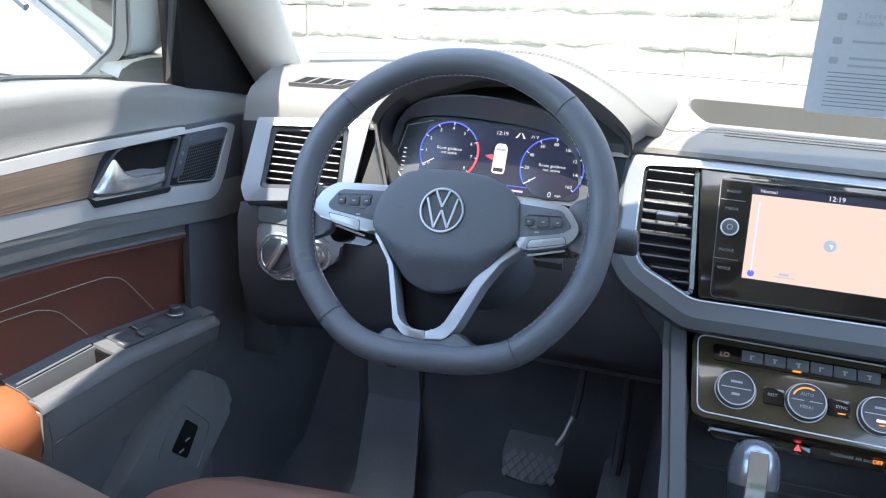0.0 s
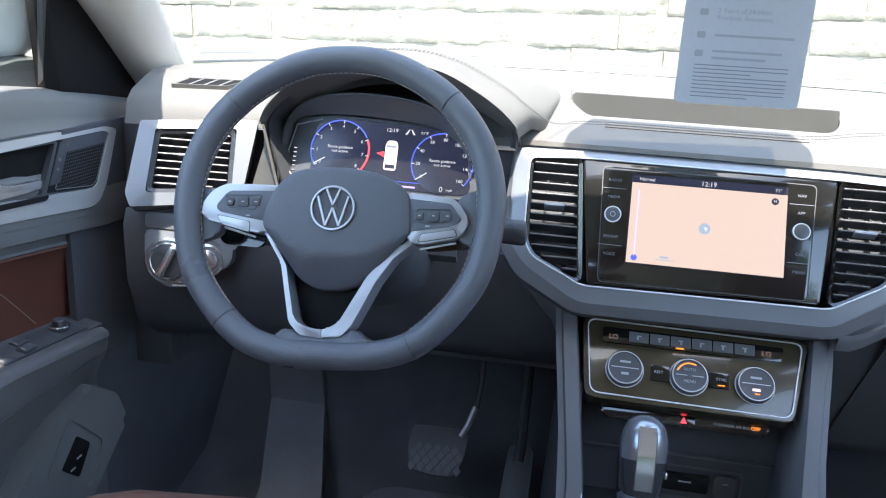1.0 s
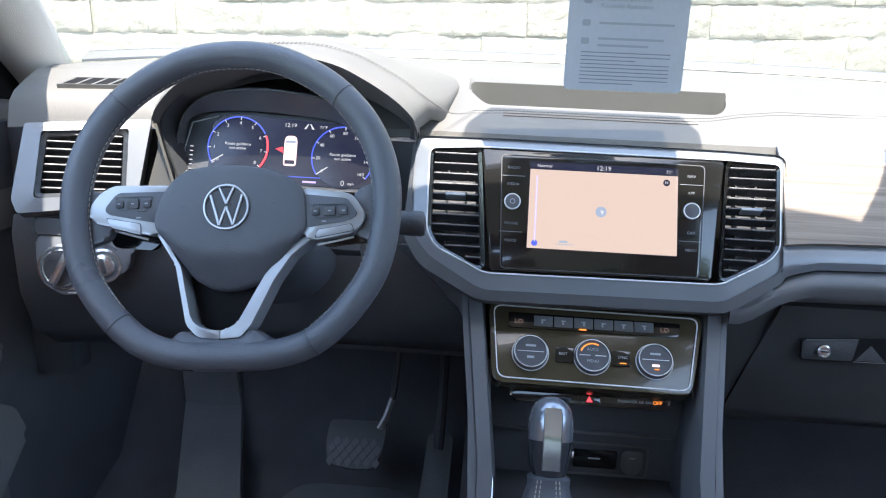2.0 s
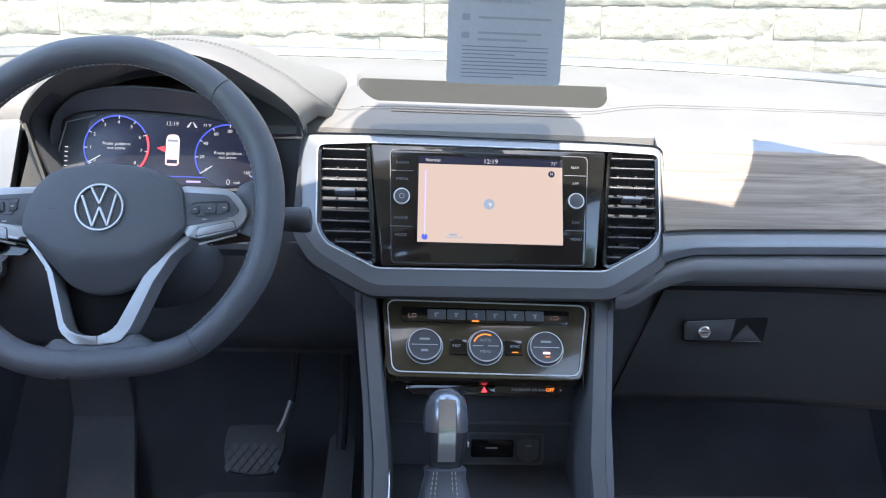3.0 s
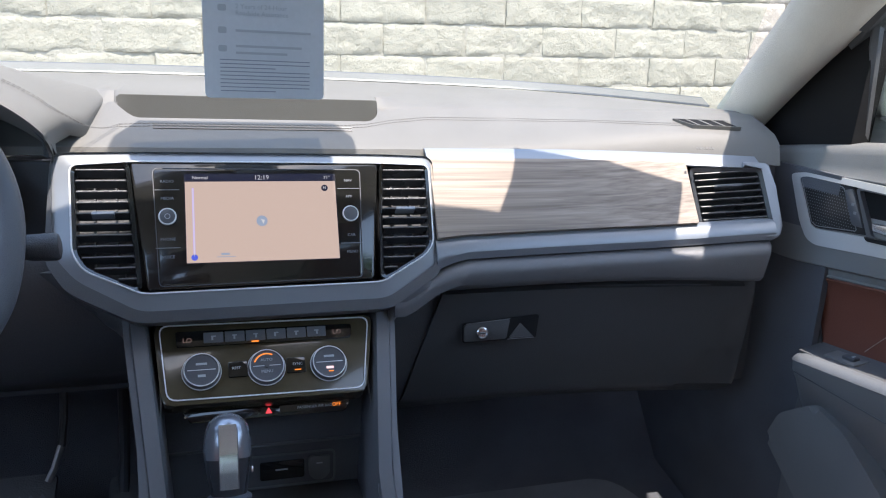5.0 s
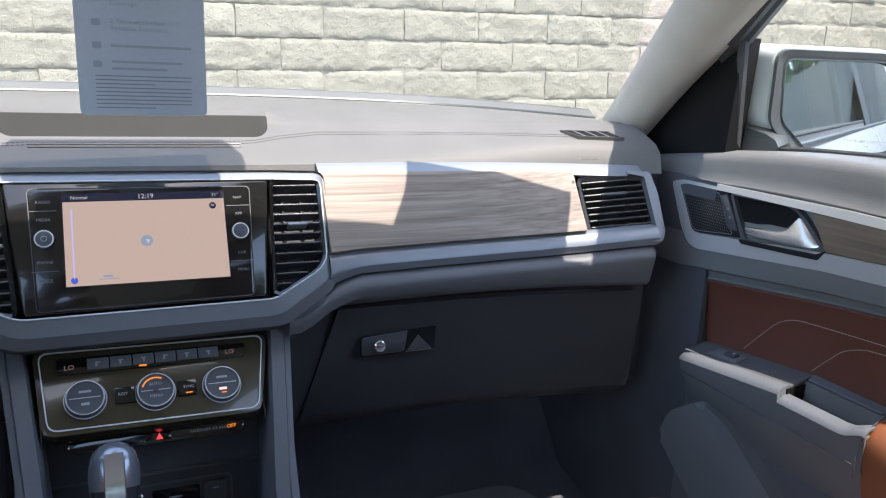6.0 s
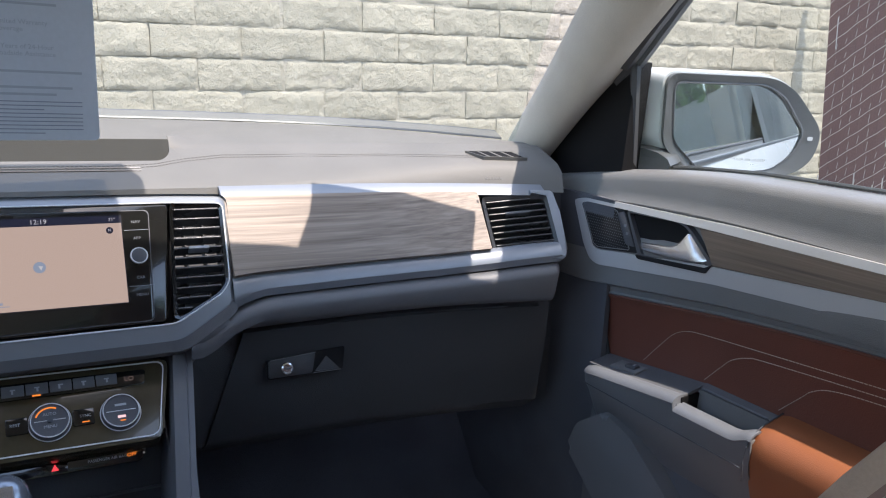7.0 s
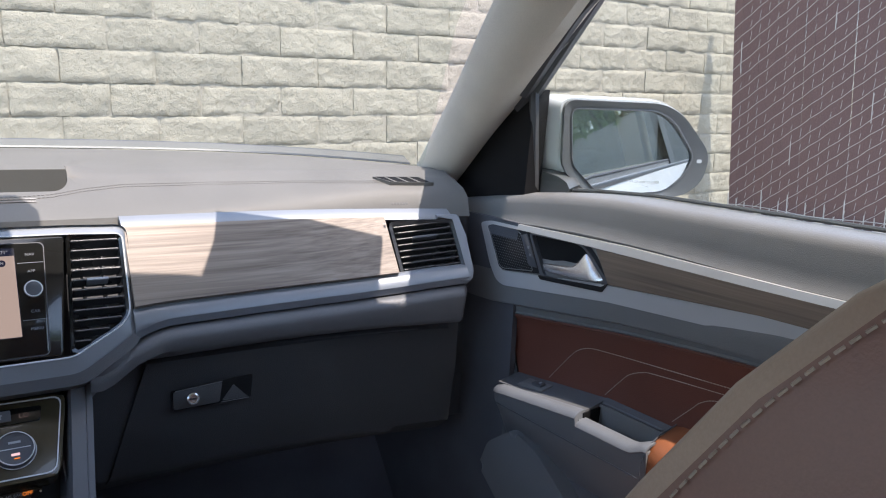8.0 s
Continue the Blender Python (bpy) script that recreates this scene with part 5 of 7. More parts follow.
def hub_face(x, y):
    """Height of the cover's face: flat dome above the crease, falling away below it."""
    crease = float(np.interp(x, (-0.077, -0.033, 0.036, 0.083), (-0.016, -0.0465, -0.0465, -0.020)))
    r = ((x - 0.003) / 0.085) ** 2 + ((y - 0.005) / 0.075) ** 2
    return 0.0145 - 0.0045 * r - 0.62 * max(0.0, crease - y)


rows = []
for sc in (1.0, 1.0, 0.985, 0.95, 0.88, 0.80, 0.70, 0.60, 0.50, 0.38, 0.25, 0.12):
    k = len(rows)
    rows.append([])
    for x, y in hubp:
        u, v = 0.003 + (x - 0.003) * sc, -0.018 + (y + 0.018) * sc
        z = hub_face(u, v) - (0.028 if k == 0 else 0.0045 if k == 1 else 0.0012 if k == 2 else 0.0)
        rows[-1].append(WH @ Vector((u, v, z)))
hub = part("airbag_cover", loft(rows, closed=True, caps=True), HUB, wheel, "dark grained airbag cover", sharp=28)
EM = WH @ pose(0.0008, 0.0030, 0.0142)
badge = part("badge", lathe([(0.0238, -0.002), (0.0238, 0.0010), (0.0215, 0.0016), (0.0205, 0.0010), (0.0203, 0.0004)], EM, 40), PAD_DARK, hub, "round badge")
part("badge_ring", tube([(0.0226 * math.cos(a), 0.0226 * math.sin(a), 0.0014) for a in np.linspace(0, 2 * math.pi, 41)[:-1]], 0.0014, 6, True, EM), BADGE_METAL, badge, "chrome ring of the badge")
for (x0, y0), (x1, y1) in (((-0.0075, 0.0205), (0.0, 0.0035)), ((0.0075, 0.0205), (0.0, 0.0035)), ((-0.0165, 0.0125), (-0.0072, -0.0185)), ((0.0165, 0.0125), (0.0072, -0.0185)), ((-0.0072, -0.0185), (0.0, 0.0)), ((0.0072, -0.0185), (0.0, 0.0))):
    part("badge_bar", tube([(x0, y0, 0.0012), (x1, y1, 0.0012)], 0.0014, 6, m=EM, squash=0.7), BADGE_METAL, badge)
text("AIRBAG", 0.0075, WH @ pose(-0.004, -0.0345, 0.0128, -3), PAD_DARK, hub, "embossed_word")
for x, y in ((-0.045, 0.004), (0.050, 0.006)):
    part("cover_mark", flat(x, y, hub_face(x, y) + 0.0007, 0.006, 0.0008, WH), PAD_DARK, hub)
part("column_boss", lathe([(0.058, -0.075), (0.062, -0.045), (0.050, -0.024)], WH @ pose(0, -0.02, 0), 28), BLACK, wheel)

for s in (-1, 1):
    # horizontal spoke: silver surround, black button pad, switch along its foot
    sp = [(-0.1490, 0.0040), (-0.1375, 0.0212), (-0.1220, 0.0300), (-0.0580, 0.0285), (-0.0680, -0.0180), (-0.0790, -0.0235), (-0.1440, -0.0085)] if s < 0 else [(0.0760, 0.0230), (0.1240, 0.0172), (0.1315, 0.0120), (0.1432, -0.0070), (0.1330, -0.0238), (0.0870, -0.0322), (0.0770, -0.0255)]
    pd = [(-0.0600, 0.0222), (-0.1175, 0.0218), (-0.1312, 0.0045), (-0.1260, -0.0012), (-0.0700, -0.0115)] if s < 0 else [(0.0770, 0.0162), (0.1235, 0.0110), (0.1350, -0.0055), (0.1255, -0.0122), (0.0770, -0.0190)]
    fr = [(-0.1190, 0.0165), (-0.0800, 0.0170), (-0.0865, 0.0020), (-0.1145, 0.0035)] if s < 0 else [(0.0890, 0.0045), (0.1230, 0.0042), (0.1185, -0.0080), (0.0920, -0.0092)]
    sw = [(-0.1280, -0.0048), (-0.0925, -0.0112), (-0.0918, -0.0222), (-0.1235, -0.0140)] if s < 0 else [(0.0930, -0.0212), (0.1275, -0.0158), (0.1300, -0.0222), (0.0908, -0.0290)]
    spoke = part("spoke", prism(smooth_poly(sp, 0.006), -0.016, 0.0045, WH, 0.0022, 3), SPOKE, wheel, "satin silver spoke")
    pad = part("button_pad", prism(smooth_poly(pd, 0.004), -0.002, 0.0062, WH, 0.0012), HUB, wheel, "black button pad")
    part("button_frame", ring(smooth_poly(grow(fr, 0.0008), 0.003), smooth_poly(fr, 0.0028), 0.0060, 0.0070, WH), SLATS, pad)
    cx, cy = sum(q[0] for q in fr) / 4, sum(q[1] for q in fr) / 4
    for dx, w, h in ((-0.0145, 0.0085, 0.0085), (0.0, 0.0125, 0.0105), (0.0145, 0.0085, 0.0085)):
        part("button", prism(smooth_poly([(cx + dx - w / 2, cy - h / 2), (cx + dx + w / 2, cy - h / 2), (cx + dx + w / 2, cy + h / 2), (cx + dx - w / 2, cy + h / 2)], 0.0018, 2), 0.0060, 0.0082, WH, 0.0007), PAD_DARK, pad)
        part("button_sign", flat(cx + dx, cy, 0.0086, 0.0030, 0.0012, WH), PRINT, pad)
    for dx in (-0.006, 0.020):
        part("button_sign", flat(cx + dx * s, cy - 0.0125 + 0.002 * s, 0.0066, 0.0045, 0.0014, WH), PRINT, pad)
    part("spoke_switch", prism(smooth_poly(sw, 0.002), 0.0040, 0.0062, WH, 0.0009), SPOKE, wheel, "silver lower switch")
    part("switch_gap", ring(smooth_poly(grow(sw, 0.0008), 0.0024), smooth_poly(sw, 0.002), 0.0035, 0.0048, WH), BLACK, wheel)
    part("spoke_foot", tube([(x, y - 0.0028, -0.010) for x, y in ((s * 0.128, -0.0245 if s > 0 else -0.0120), (s * 0.090, -0.0320 if s > 0 else -0.0225))], 0.0013, 5, m=WH), BRIGHT, wheel, "thin bright edge under the spoke")
    part("paddle", prism(smooth_poly([(s * 0.085, 0.004), (s * 0.150, 0.006), (s * 0.140, -0.030), (s * 0.09, -0.034)], 0.008), -0.040, -0.036, WH, 0.001), GLOSS, wheel, "black paddle behind the spoke")
    # lower spoke arm: a bright face with deep flanks
    face = [(-0.0780, -0.0212), (-0.0563, -0.0534), (-0.0439, -0.1156), (-0.0314, -0.1285), (-0.0080, -0.1318), (-0.0080, -0.1218), (-0.0196, -0.1214), (-0.0316, -0.1178), (-0.0392, -0.1096), (-0.0505, -0.0563), (-0.0700, -0.0204)] if s < 0 else [(0.0862, -0.0300), (0.0645, -0.0461), (0.0467, -0.0714), (0.0333, -0.0982), (0.0236, -0.1170), (0.0130, -0.1290), (-0.0082, -0.1318), (-0.0082, -0.1218), (-0.0015, -0.1209), (0.0098, -0.1142), (0.0238, -0.0897), (0.0374, -0.0657), (0.0601, -0.0415), (0.0785, -0.0262)]
    part("lower_spoke", prism(smooth_poly(face, 0.002, 2), -0.006, 0.0, WH, 0.0012), SPOKE, wheel, "satin silver lower spoke arm")
    flank = smooth_poly(grow(face, -0.0006), 0.002, 2)
    part("arm_flank", prism(flank, -0.038, -0.0055, WH), FLANK, wheel, "grey flank of the spoke arm")
    part("rim_bridge", prism(smooth_poly([(s * 0.128, 0.020), (s * 0.156, 0.030), (s * 0.158, -0.036), (s * 0.125, -0.024)], 0.010), -0.014, -0.0015, WH, 0.004), LEATHER, wheel)
part("lower_web", prism(smooth_poly([(-0.052, -0.050), (0.048, -0.056), (0.014, -0.122), (-0.034, -0.122)], 0.006), -0.036, -0.026, WH, 0.002), DEEP, wheel, "black web between the lower spokes")
bridge = curve([(-0.066, -0.1345), (-0.058, -0.1285), (-0.048, -0.1225), (-0.030, -0.1275), (-0.008, -0.130), (0.012, -0.128), (0.024, -0.1215), (0.036, -0.1285), (0.048, -0.1345)], 4)
part("rim_bridge", loft([[WH @ Vector((q.x, -0.150, -0.010)), WH @ Vector((q.x, -0.150, 0.0150)), WH @ Vector((q.x, q.y * 0.6 - 0.060, 0.0050)), WH @ Vector((q.x, q.y - 0.0015, -0.0010)), WH @ Vector((q.x, q.y, -0.0040)), WH @ Vector((q.x, q.y, -0.030))] for q in bridge], thick=0.002), LEATHER, wheel, "leather fillet of the flat rim bottom", sharp=80)

column = thing("steering_column", pose(-0.412, 0.95, 1.08), "black steering column shroud with control stalks", "steering column")
part("shroud", loft([[WH @ Vector((w * math.cos(a), h * math.sin(a) - 0.025, z)) for a in np.linspace(0, 2 * math.pi, 25)[:-1]] for w, h, z in ((0.050, 0.040, -0.030), (0.060, 0.050, -0.045), (0.066, 0.055, -0.12), (0.075, 0.060, -0.20))], closed=True, caps=True), BLACK, column, "black column shroud")
for s in (1, -1):
    st = part("stalk", tube([WH @ Vector(p) for p in ((s * 0.05, 0.0, -0.075), (s * 0.11, 0.002, -0.070), (s * 0.165, -0.004, -0.064))], lambda f: 0.0075, 10, squash=0.8), BLACK, column, "black control stalk")
    part("stalk_end", tube([WH @ Vector(p) for p in ((s * 0.160, -0.003, -0.065), (s * 0.172, -0.005, -0.063), (s * 0.188, -0.0065, -0.061), (s * 0.195, -0.007, -0.060), (s * 0.198, -0.007, -0.060), (s * 0.1995, -0.007, -0.060))], lambda f: 0.0115 + 0.002 * min(1.0, f * 3) if f < 0.6 else 0.0135 - 0.0075 * ((f - 0.6) / 0.4) ** 2, 14, squash=1.05), PAD_DARK, st, "ribbed stalk end")

# light switch on the driver's lower dash
LS = pose(-0.664, 0.990, 1.0035, 82, 0, 9)
lights = thing("light_switch_panel", LS, "silver headlamp switch panel with a round dial", "light switch")
face = smooth_poly([(-0.0555, 0.0345), (0.0360, 0.0300), (0.0960, 0.0265), (0.0630, 0.0195), (0.0610, -0.0085), (0.0355, -0.0230), (0.0, -0.0410), (-0.0250, -0.0435), (-0.0465, -0.0305), (-0.0555, -0.0010)], 0.008)
part("panel", prism(face, -0.03, 0.0, LS, 0.003), SILVER, lights, "satin silver panel")
part("upper_strip", prism(smooth_poly([(-0.0550, 0.0575), (0.0750, 0.0540), (0.0880, 0.0300), (-0.0550, 0.0368)], 0.003), -0.03, -0.001, LS, 0.002), SILVER, lights, "satin silver strip over the switch")
for cx, cy, r in ((-0.0235, -0.0070, 0.0310), (0.0280, -0.0040, 0.0225)):
    part("dial_seat", lathe([(r, -0.004), (r, 0.0012), (r - 0.003, 0.0020), (r - 0.005, -0.0035), (r - 0.010, -0.0055)], LS @ pose(cx, cy, 0), 36), CHROME, lights, "chrome seat of the dial")
dial_m = LS @ pose(-0.0235, -0.0070, 0)
dial_k = part("dial", lathe([(0.0250, -0.004), (0.0246, 0.003), (0.0220, 0.0050), (0.0180, 0.0056), (0.0, 0.0050)], dial_m, 36), BLACK, lights, "black rotary dial")
part("dial_ring", lathe([(0.0256, 0.0), (0.0252, 0.0042), (0.0232, 0.0058), (0.0222, 0.0048)], dial_m, 36), CHROME, dial_k, "chrome ring of the dial")
part("dial_grip", rbox((0.012, 0.047, 0.011), dial_m @ pose(0, 0, 0.008, 0, 0, -28), 0.004, 3), CHROME_SATIN, dial_k, "satin chrome grip across the dial")
part("dial_well", prism(smooth_poly([(-0.017, 0.010), (-0.006, 0.020), (0.010, 0.018), (0.002, 0.007)], 0.003), 0.0050, 0.0062, dial_m, 0.0006), BLACK, dial_k)
part("roller", lathe([(0.0150, -0.004), (0.0150, 0.003), (0.0125, 0.0045), (0.0, 0.0042)], LS @ pose(0.0280, -0.0040, 0), 28), CHROME, lights, "bright dimmer roller")
part("roller_slot", rbox((0.006, 0.020, 0.004), LS @ pose(0.0280, -0.0040, 0.0038, 0, 0, 12), 0.001), BLACK, lights)
part("slot_line", tube([LS @ Vector(p) for p in ((0.004, 0.0245, 0.0008), (0.022, 0.0245, 0.0008), (0.038, 0.0225, 0.0008), (0.046, 0.0165, 0.0008))], 0.0009, 5), BLACK, lights)
for k, (x0, x1, y) in enumerate(((-0.026, -0.006, -0.0350), (-0.022, -0.003, -0.0375), (-0.018, 0.0, -0.0400))):
    part("mark_bar", flat((x0 + x1) / 2, y, 0.0010, x1 - x0, 0.0016, LS), BLACK if k % 2 else BRIGHT, lights)

# ---- pedals, footrest, mats ----
brake = thing("brake_pedal", pose(-0.335, 1.20, 0.66), "black rubber brake pedal on a steel arm", "pedal")
BP = pose(-0.336, 1.178, 0.664, 42, 0, 0)
part("pad", prism(smooth_poly([(-0.046, 0.028), (-0.048, -0.012), (-0.040, -0.046), (0.0, -0.052), (0.034, -0.050), (0.045, -0.018), (0.048, 0.028)], 0.008), -0.010, 0.0, BP, 0.003), PEDAL, brake, "ribbed black rubber pad")
for i in range(6):
    for k in range(4):
        x, y = -0.037 + 0.0148 * i + (0.0074 if k % 2 else 0.0), -0.0415 + 0.0105 * k
        if x < 0.040:
            part("stud", prism([(-0.0064, 0), (0, -0.0088), (0.0064, 0), (0, 0.0088)], 0.0, 0.0024, BP @ pose(x, y, 0)), ARM_EDGE, brake)
part("arm", tube([(-0.300, 1.190, 0.675), (-0.291, 1.197, 0.693), (-0.282, 1.209, 0.722)], 0.0045, 8, squash=1.3), WIRE, brake, "bare steel arm")
# Black colour paints the footwell's darkness onto the top of the arm.
part("upper_arm", tube([(-0.282, 1.209, 0.720), (-0.278, 1.225, 0.76), (-0.276, 1.26, 0.87)], 0.006, 8), BLACK, brake, "upper arm coloured black as if lost in shade")
accel = thing("accelerator_pedal", pose(-0.215, 1.24, 0.57), "black rubber accelerator pedal over the carpet", "pedal")
part("pad", prism(smooth_poly([(-0.024, -0.075), (0.026, -0.072), (0.023, 0.065), (-0.021, 0.062)], 0.008), -0.012, 0.0, pose(-0.208, 1.235, 0.575, 48, 0, -4), 0.003), PEDAL, accel, "black rubber pad")
part("arm", tube([(-0.206, 1.262, 0.60), (-0.205, 1.30, 0.66), (-0.205, 1.33, 0.75)], 0.009, 8), BLACK, accel)
rest = thing("footrest", pose(-0.61, 1.3, 0.5), "dark grey carpeted footrest strip", "footrest")
part("pad", loft([[(x0 + w * f, y, z) for f in (0, 0.08, 0.92, 1)] for x0, w, y, z in ((-0.605, 0.105, 1.02, 0.535), (-0.625, 0.106, 1.14, 0.545), (-0.685, 0.105, 1.35, 0.60), (-0.715, 0.105, 1.415, 0.71), (-0.75, 0.105, 1.45, 0.88))], thick=0.02), MAT, rest, "grey carpeted strip")
for k in (0, 1):
    part("edge_binding", tube([(x0 + 0.105 * k, y, z + 0.002) for x0, y, z in ((-0.605, 1.02, 0.535), (-0.625, 1.14, 0.545), (-0.685, 1.35, 0.60), (-0.715, 1.415, 0.71), (-0.75, 1.45, 0.88))], 0.004, 6), RUBBER, rest, "black bound edge")
for s in (-1, 1):
    mt = thing("floor_mat", pose(s * 0.42, 1.0, 0.5), "dark carpet floor mat on the footwell floor", "floor mat", group="front floor mats")
    x0, x1 = (0.20, 0.49) if s < 0 else (0.20, 0.70)
    part("mat", prism(smooth_poly([(s * x0, 0.55), (s * x1, 0.55), (s * x1, 1.10), (s * (x1 - 0.04), 1.24), (s * (x0 + 0.05), 1.24), (s * x0, 1.10)], 0.04), 0, 0.012, pose(0, 0, 0.518), 0.004), MAT, mt, "grey carpet mat")

# ---- doors ----
def door(s):
    first = s < 0
    d = thing("door_1" if first else "door_2", pose(s * 0.82, 0.4, 0.5), ("driver's" if first else "passenger's") + " door lined in charcoal, wood and brown leather", "car door", kind="structure")
    D = Matrix(((0, 0, -s, s * 0.790), (1, 0, 0, 0), (0, 1, 0, 0), (0, 0, 0, 1)))   # (y, z, inwards) of the door
    lean = 0.07
    L = Matrix(((0, s * lean, -s, s * (0.790 - lean * 1.125)), (1, 0, 0, 0), (0, 1, 0, 0), (0, 0, 0, 1)))   # the same for the leaning trim

    def belt(y):
        return 1.232 - 0.045 * max(0.0, (y - 0.72) / 0.42) ** 1.6

    def top(y):
        return 1.170 + 0.008 * math.sin(max(0, min(1, (1.0 - y) / 0.5)) * math.pi) - 0.012 * max(0.0, (y - 0.93) / 0.1)

    ys = list(np.linspace(1.22, -0.32, 34))
    rows = []
    for y in ys:
        b = belt(y)
        rows.append([(s * 0.868, y, b - 0.02), (s * 0.866, y, b), (s * 0.840, y, b + 0.0005), (s * 0.818, y, b - 0.0020), (s * 0.810, y, b - 0.0050), (s * 0.8055, y, b - 0.0105), (s * 0.8035, y, b - 0.017), (s * 0.8010, y, b * 0.3 + top(y) * 0.7), (s * 0.7990, y, top(y) + 0.004), (s * 0.7945, y, top(y) - 0.0035), (s * 0.803, y, top(y) - 0.012)])
    part("upper_panel", loft(rows, thick=0.004), DOOR_PAD, d, "charcoal soft upper door panel")
    lo = lambda y: float(np.interp(y, (0.20, 0.535, 0.70, 0.905, 1.0), (1.1040, 1.0960, 1.0840, 1.0600, 1.049)))
    lea = lambda y: float(np.interp(y, (0.20, 0.53, 0.69, 0.90, 0.97), (1.078, 1.062, 1.049, 1.0235, 1.014)))
    rows = [[(s * 0.806, y, top(y) - 0.012), (s * 0.7905, y, lo(y) + 0.014), (s * 0.7900, y, lo(y) + 0.006), (s * 0.7898, y, lo(y) + 0.0010), (s * 0.7915, y, lo(y)), (s * 0.7906, y, lo(y) - 0.0014), (s * 0.7903, y, lo(y) - 0.010), (s * 0.7905, y, lo(y) - 0.016), (s * 0.800, y, lo(y) * 0.45 + lea(y) * 0.55), (s * 0.8005, y, lea(y) + 0.004), (s * 0.797, y, lea(y))] for y in ys]
    part("middle_panel", loft(rows, thick=0.004), DOOR_PAD, d, "charcoal band under the trim")
    rows = [[(s * 0.797, y, lea(y) + 0.001), (s * 0.803, y, lea(y) - 0.006), (s * 0.811, y, 0.975), (s * 0.812, y, 0.93), (s * 0.808, y, 0.90)] for y in np.linspace(0.955, -0.32, 26)]
    part("leather_insert", loft(rows, thick=0.004), DOOR_TAN, d, "dark brown leather insert with pale stitching")
    edge = [(lea(0.97), 0.972), (0.965, 0.954), (0.922, 0.937), (0.88, 0.934), (0.70, 0.93), (0.45, 0.93)]
    part("front_panel", loft([[(s * 0.80, 1.10 if k == 0 else y + (0.008 if k == 1 else -0.010), z) if k < 2 else (s * 0.807, y - 0.010, z) for z, y in edge] for k in (0, 1, 2)], thick=0.004), GLOVE, d, "dark front of the door lining")
    for pts in (((0.850, 0.936), (0.822, 0.967), (0.796, 0.993), (0.768, 1.007), (0.731, 1.0125), (0.604, 1.022), (0.40, 1.036), (0.0, 1.06)), ((0.730, 0.948), (0.705, 0.975), (0.688, 0.991), (0.662, 1.003), (0.632, 1.008), (0.482, 1.020), (0.30, 1.032), (0.0, 1.05)), ((0.608, 0.952), (0.581, 0.979), (0.566, 0.993), (0.540, 1.004), (0.480, 1.011), (0.30, 1.022), (0.0, 1.04))):
        path = [(s * (0.8055 - 0.010 * max(0, (q.y - 0.985) / 0.05)), q.x, q.y) for q in curve(pts, 8)]
        stitches(path, d, THREAD, 0.0040, 0.0012, 0.0006)
    # silver frame with grille, handle and wood
    fo = [(1.030, 1.1580), (1.004, 1.1685), (0.918, 1.1680), (0.70, 1.1710), (0.45, 1.1660), (-0.25, 1.163), (-0.25, 1.110), (0.45, 1.1040), (0.721, 1.0895), (0.952, 1.0645), (0.972, 1.0700), (0.992, 1.0920)]
    fi = [(1.010, 1.1545), (0.994, 1.1588), (0.904, 1.1598), (0.766, 1.1598), (0.493, 1.1568), (-0.24, 1.154), (-0.24, 1.130), (0.487, 1.1278), (0.728, 1.1125), (0.955, 1.0880), (0.968, 1.0915), (0.984, 1.1160)]
    part("trim_frame", ring(smooth_poly(fo, 0.009), smooth_poly(fi, 0.006), -0.008, 0.0022, L, rise=0.0034), DOOR_METAL, d, "satin silver trim frame")
    inlay = [((0.755, 1.1590), (0.722, 1.1135)), ((0.60, 1.1580), (0.60, 1.1207)), ((0.493, 1.1570), (0.487, 1.1275)), ((0.10, 1.1555), (0.10, 1.1287)), ((-0.24, 1.154), (-0.24, 1.130))]
    part("wood_inlay", loft([[L @ Vector((a[0] + (b[0] - a[0]) * f, a[1] + (b[1] - a[1]) * f, h)) for f, h in ((0.0, 0.0020), (0.02, 0.0034), (0.5, 0.0037), (0.98, 0.0040), (1.0, 0.0030))] for a, b in inlay], thick=0.003), WOOD_DOOR, d, "dark brown wood inlay")
    sp = part("speaker_grille", prism(smooth_poly([(1.010, 1.1535), (0.994, 1.1580), (0.906, 1.1580), (0.864, 1.1005), (0.958, 1.0895), (0.970, 1.0935)], 0.004), -0.006, 0.0012, L, 0.001), GRILLE, d, "black perforated speaker grille")
    part("grille_line", tube([(y, z, 0.0014) for y, z in smooth_poly([(1.006, 1.1525), (0.992, 1.1555), (0.924, 1.1555), (0.884, 1.1015), (0.957, 1.0920), (0.968, 1.0955)], 0.004)], 0.0007, 5, True, L), DOOR_PAD, sp)
    dots = bmesh.new()
    for i in range(30):
        for k in range(15):
            y, z = 1.000 - 0.0046 * i + 0.0023 * (k % 2), 1.1535 - 0.0041 * k
            if 0.922 - 0.72 * (1.158 - z) < y < 1.004 - 0.62 * (1.153 - z) and z > 1.0925 - 0.10 * (y - 0.96):
                ring_v = [dots.verts.new(L @ Vector((y + 0.0009 * math.cos(q), z + 0.0009 * math.sin(q), 0.0017))) for q in (0, 1.05, 2.09, 3.14, 4.19, 5.24)]
                dots.faces.new(ring_v)
    tagged(part("perforations", dots, DOOR_DARK, sp, smooth=False), kind="stuff")
    part("lock_switch", prism(smooth_poly([(0.921, 1.1520), (0.907, 1.1565), (0.874, 1.1080), (0.894, 1.1080)], 0.003), -0.002, 0.0025, L, 0.001), BLACK, d, "dark lock switch")
    for q in (0.40, 0.62):
        part("lock_sign", flat(0.912 - 0.030 * q, 1.156 - 0.05 * q, 0.0030, 0.005, 0.004, L), LEGEND, d)
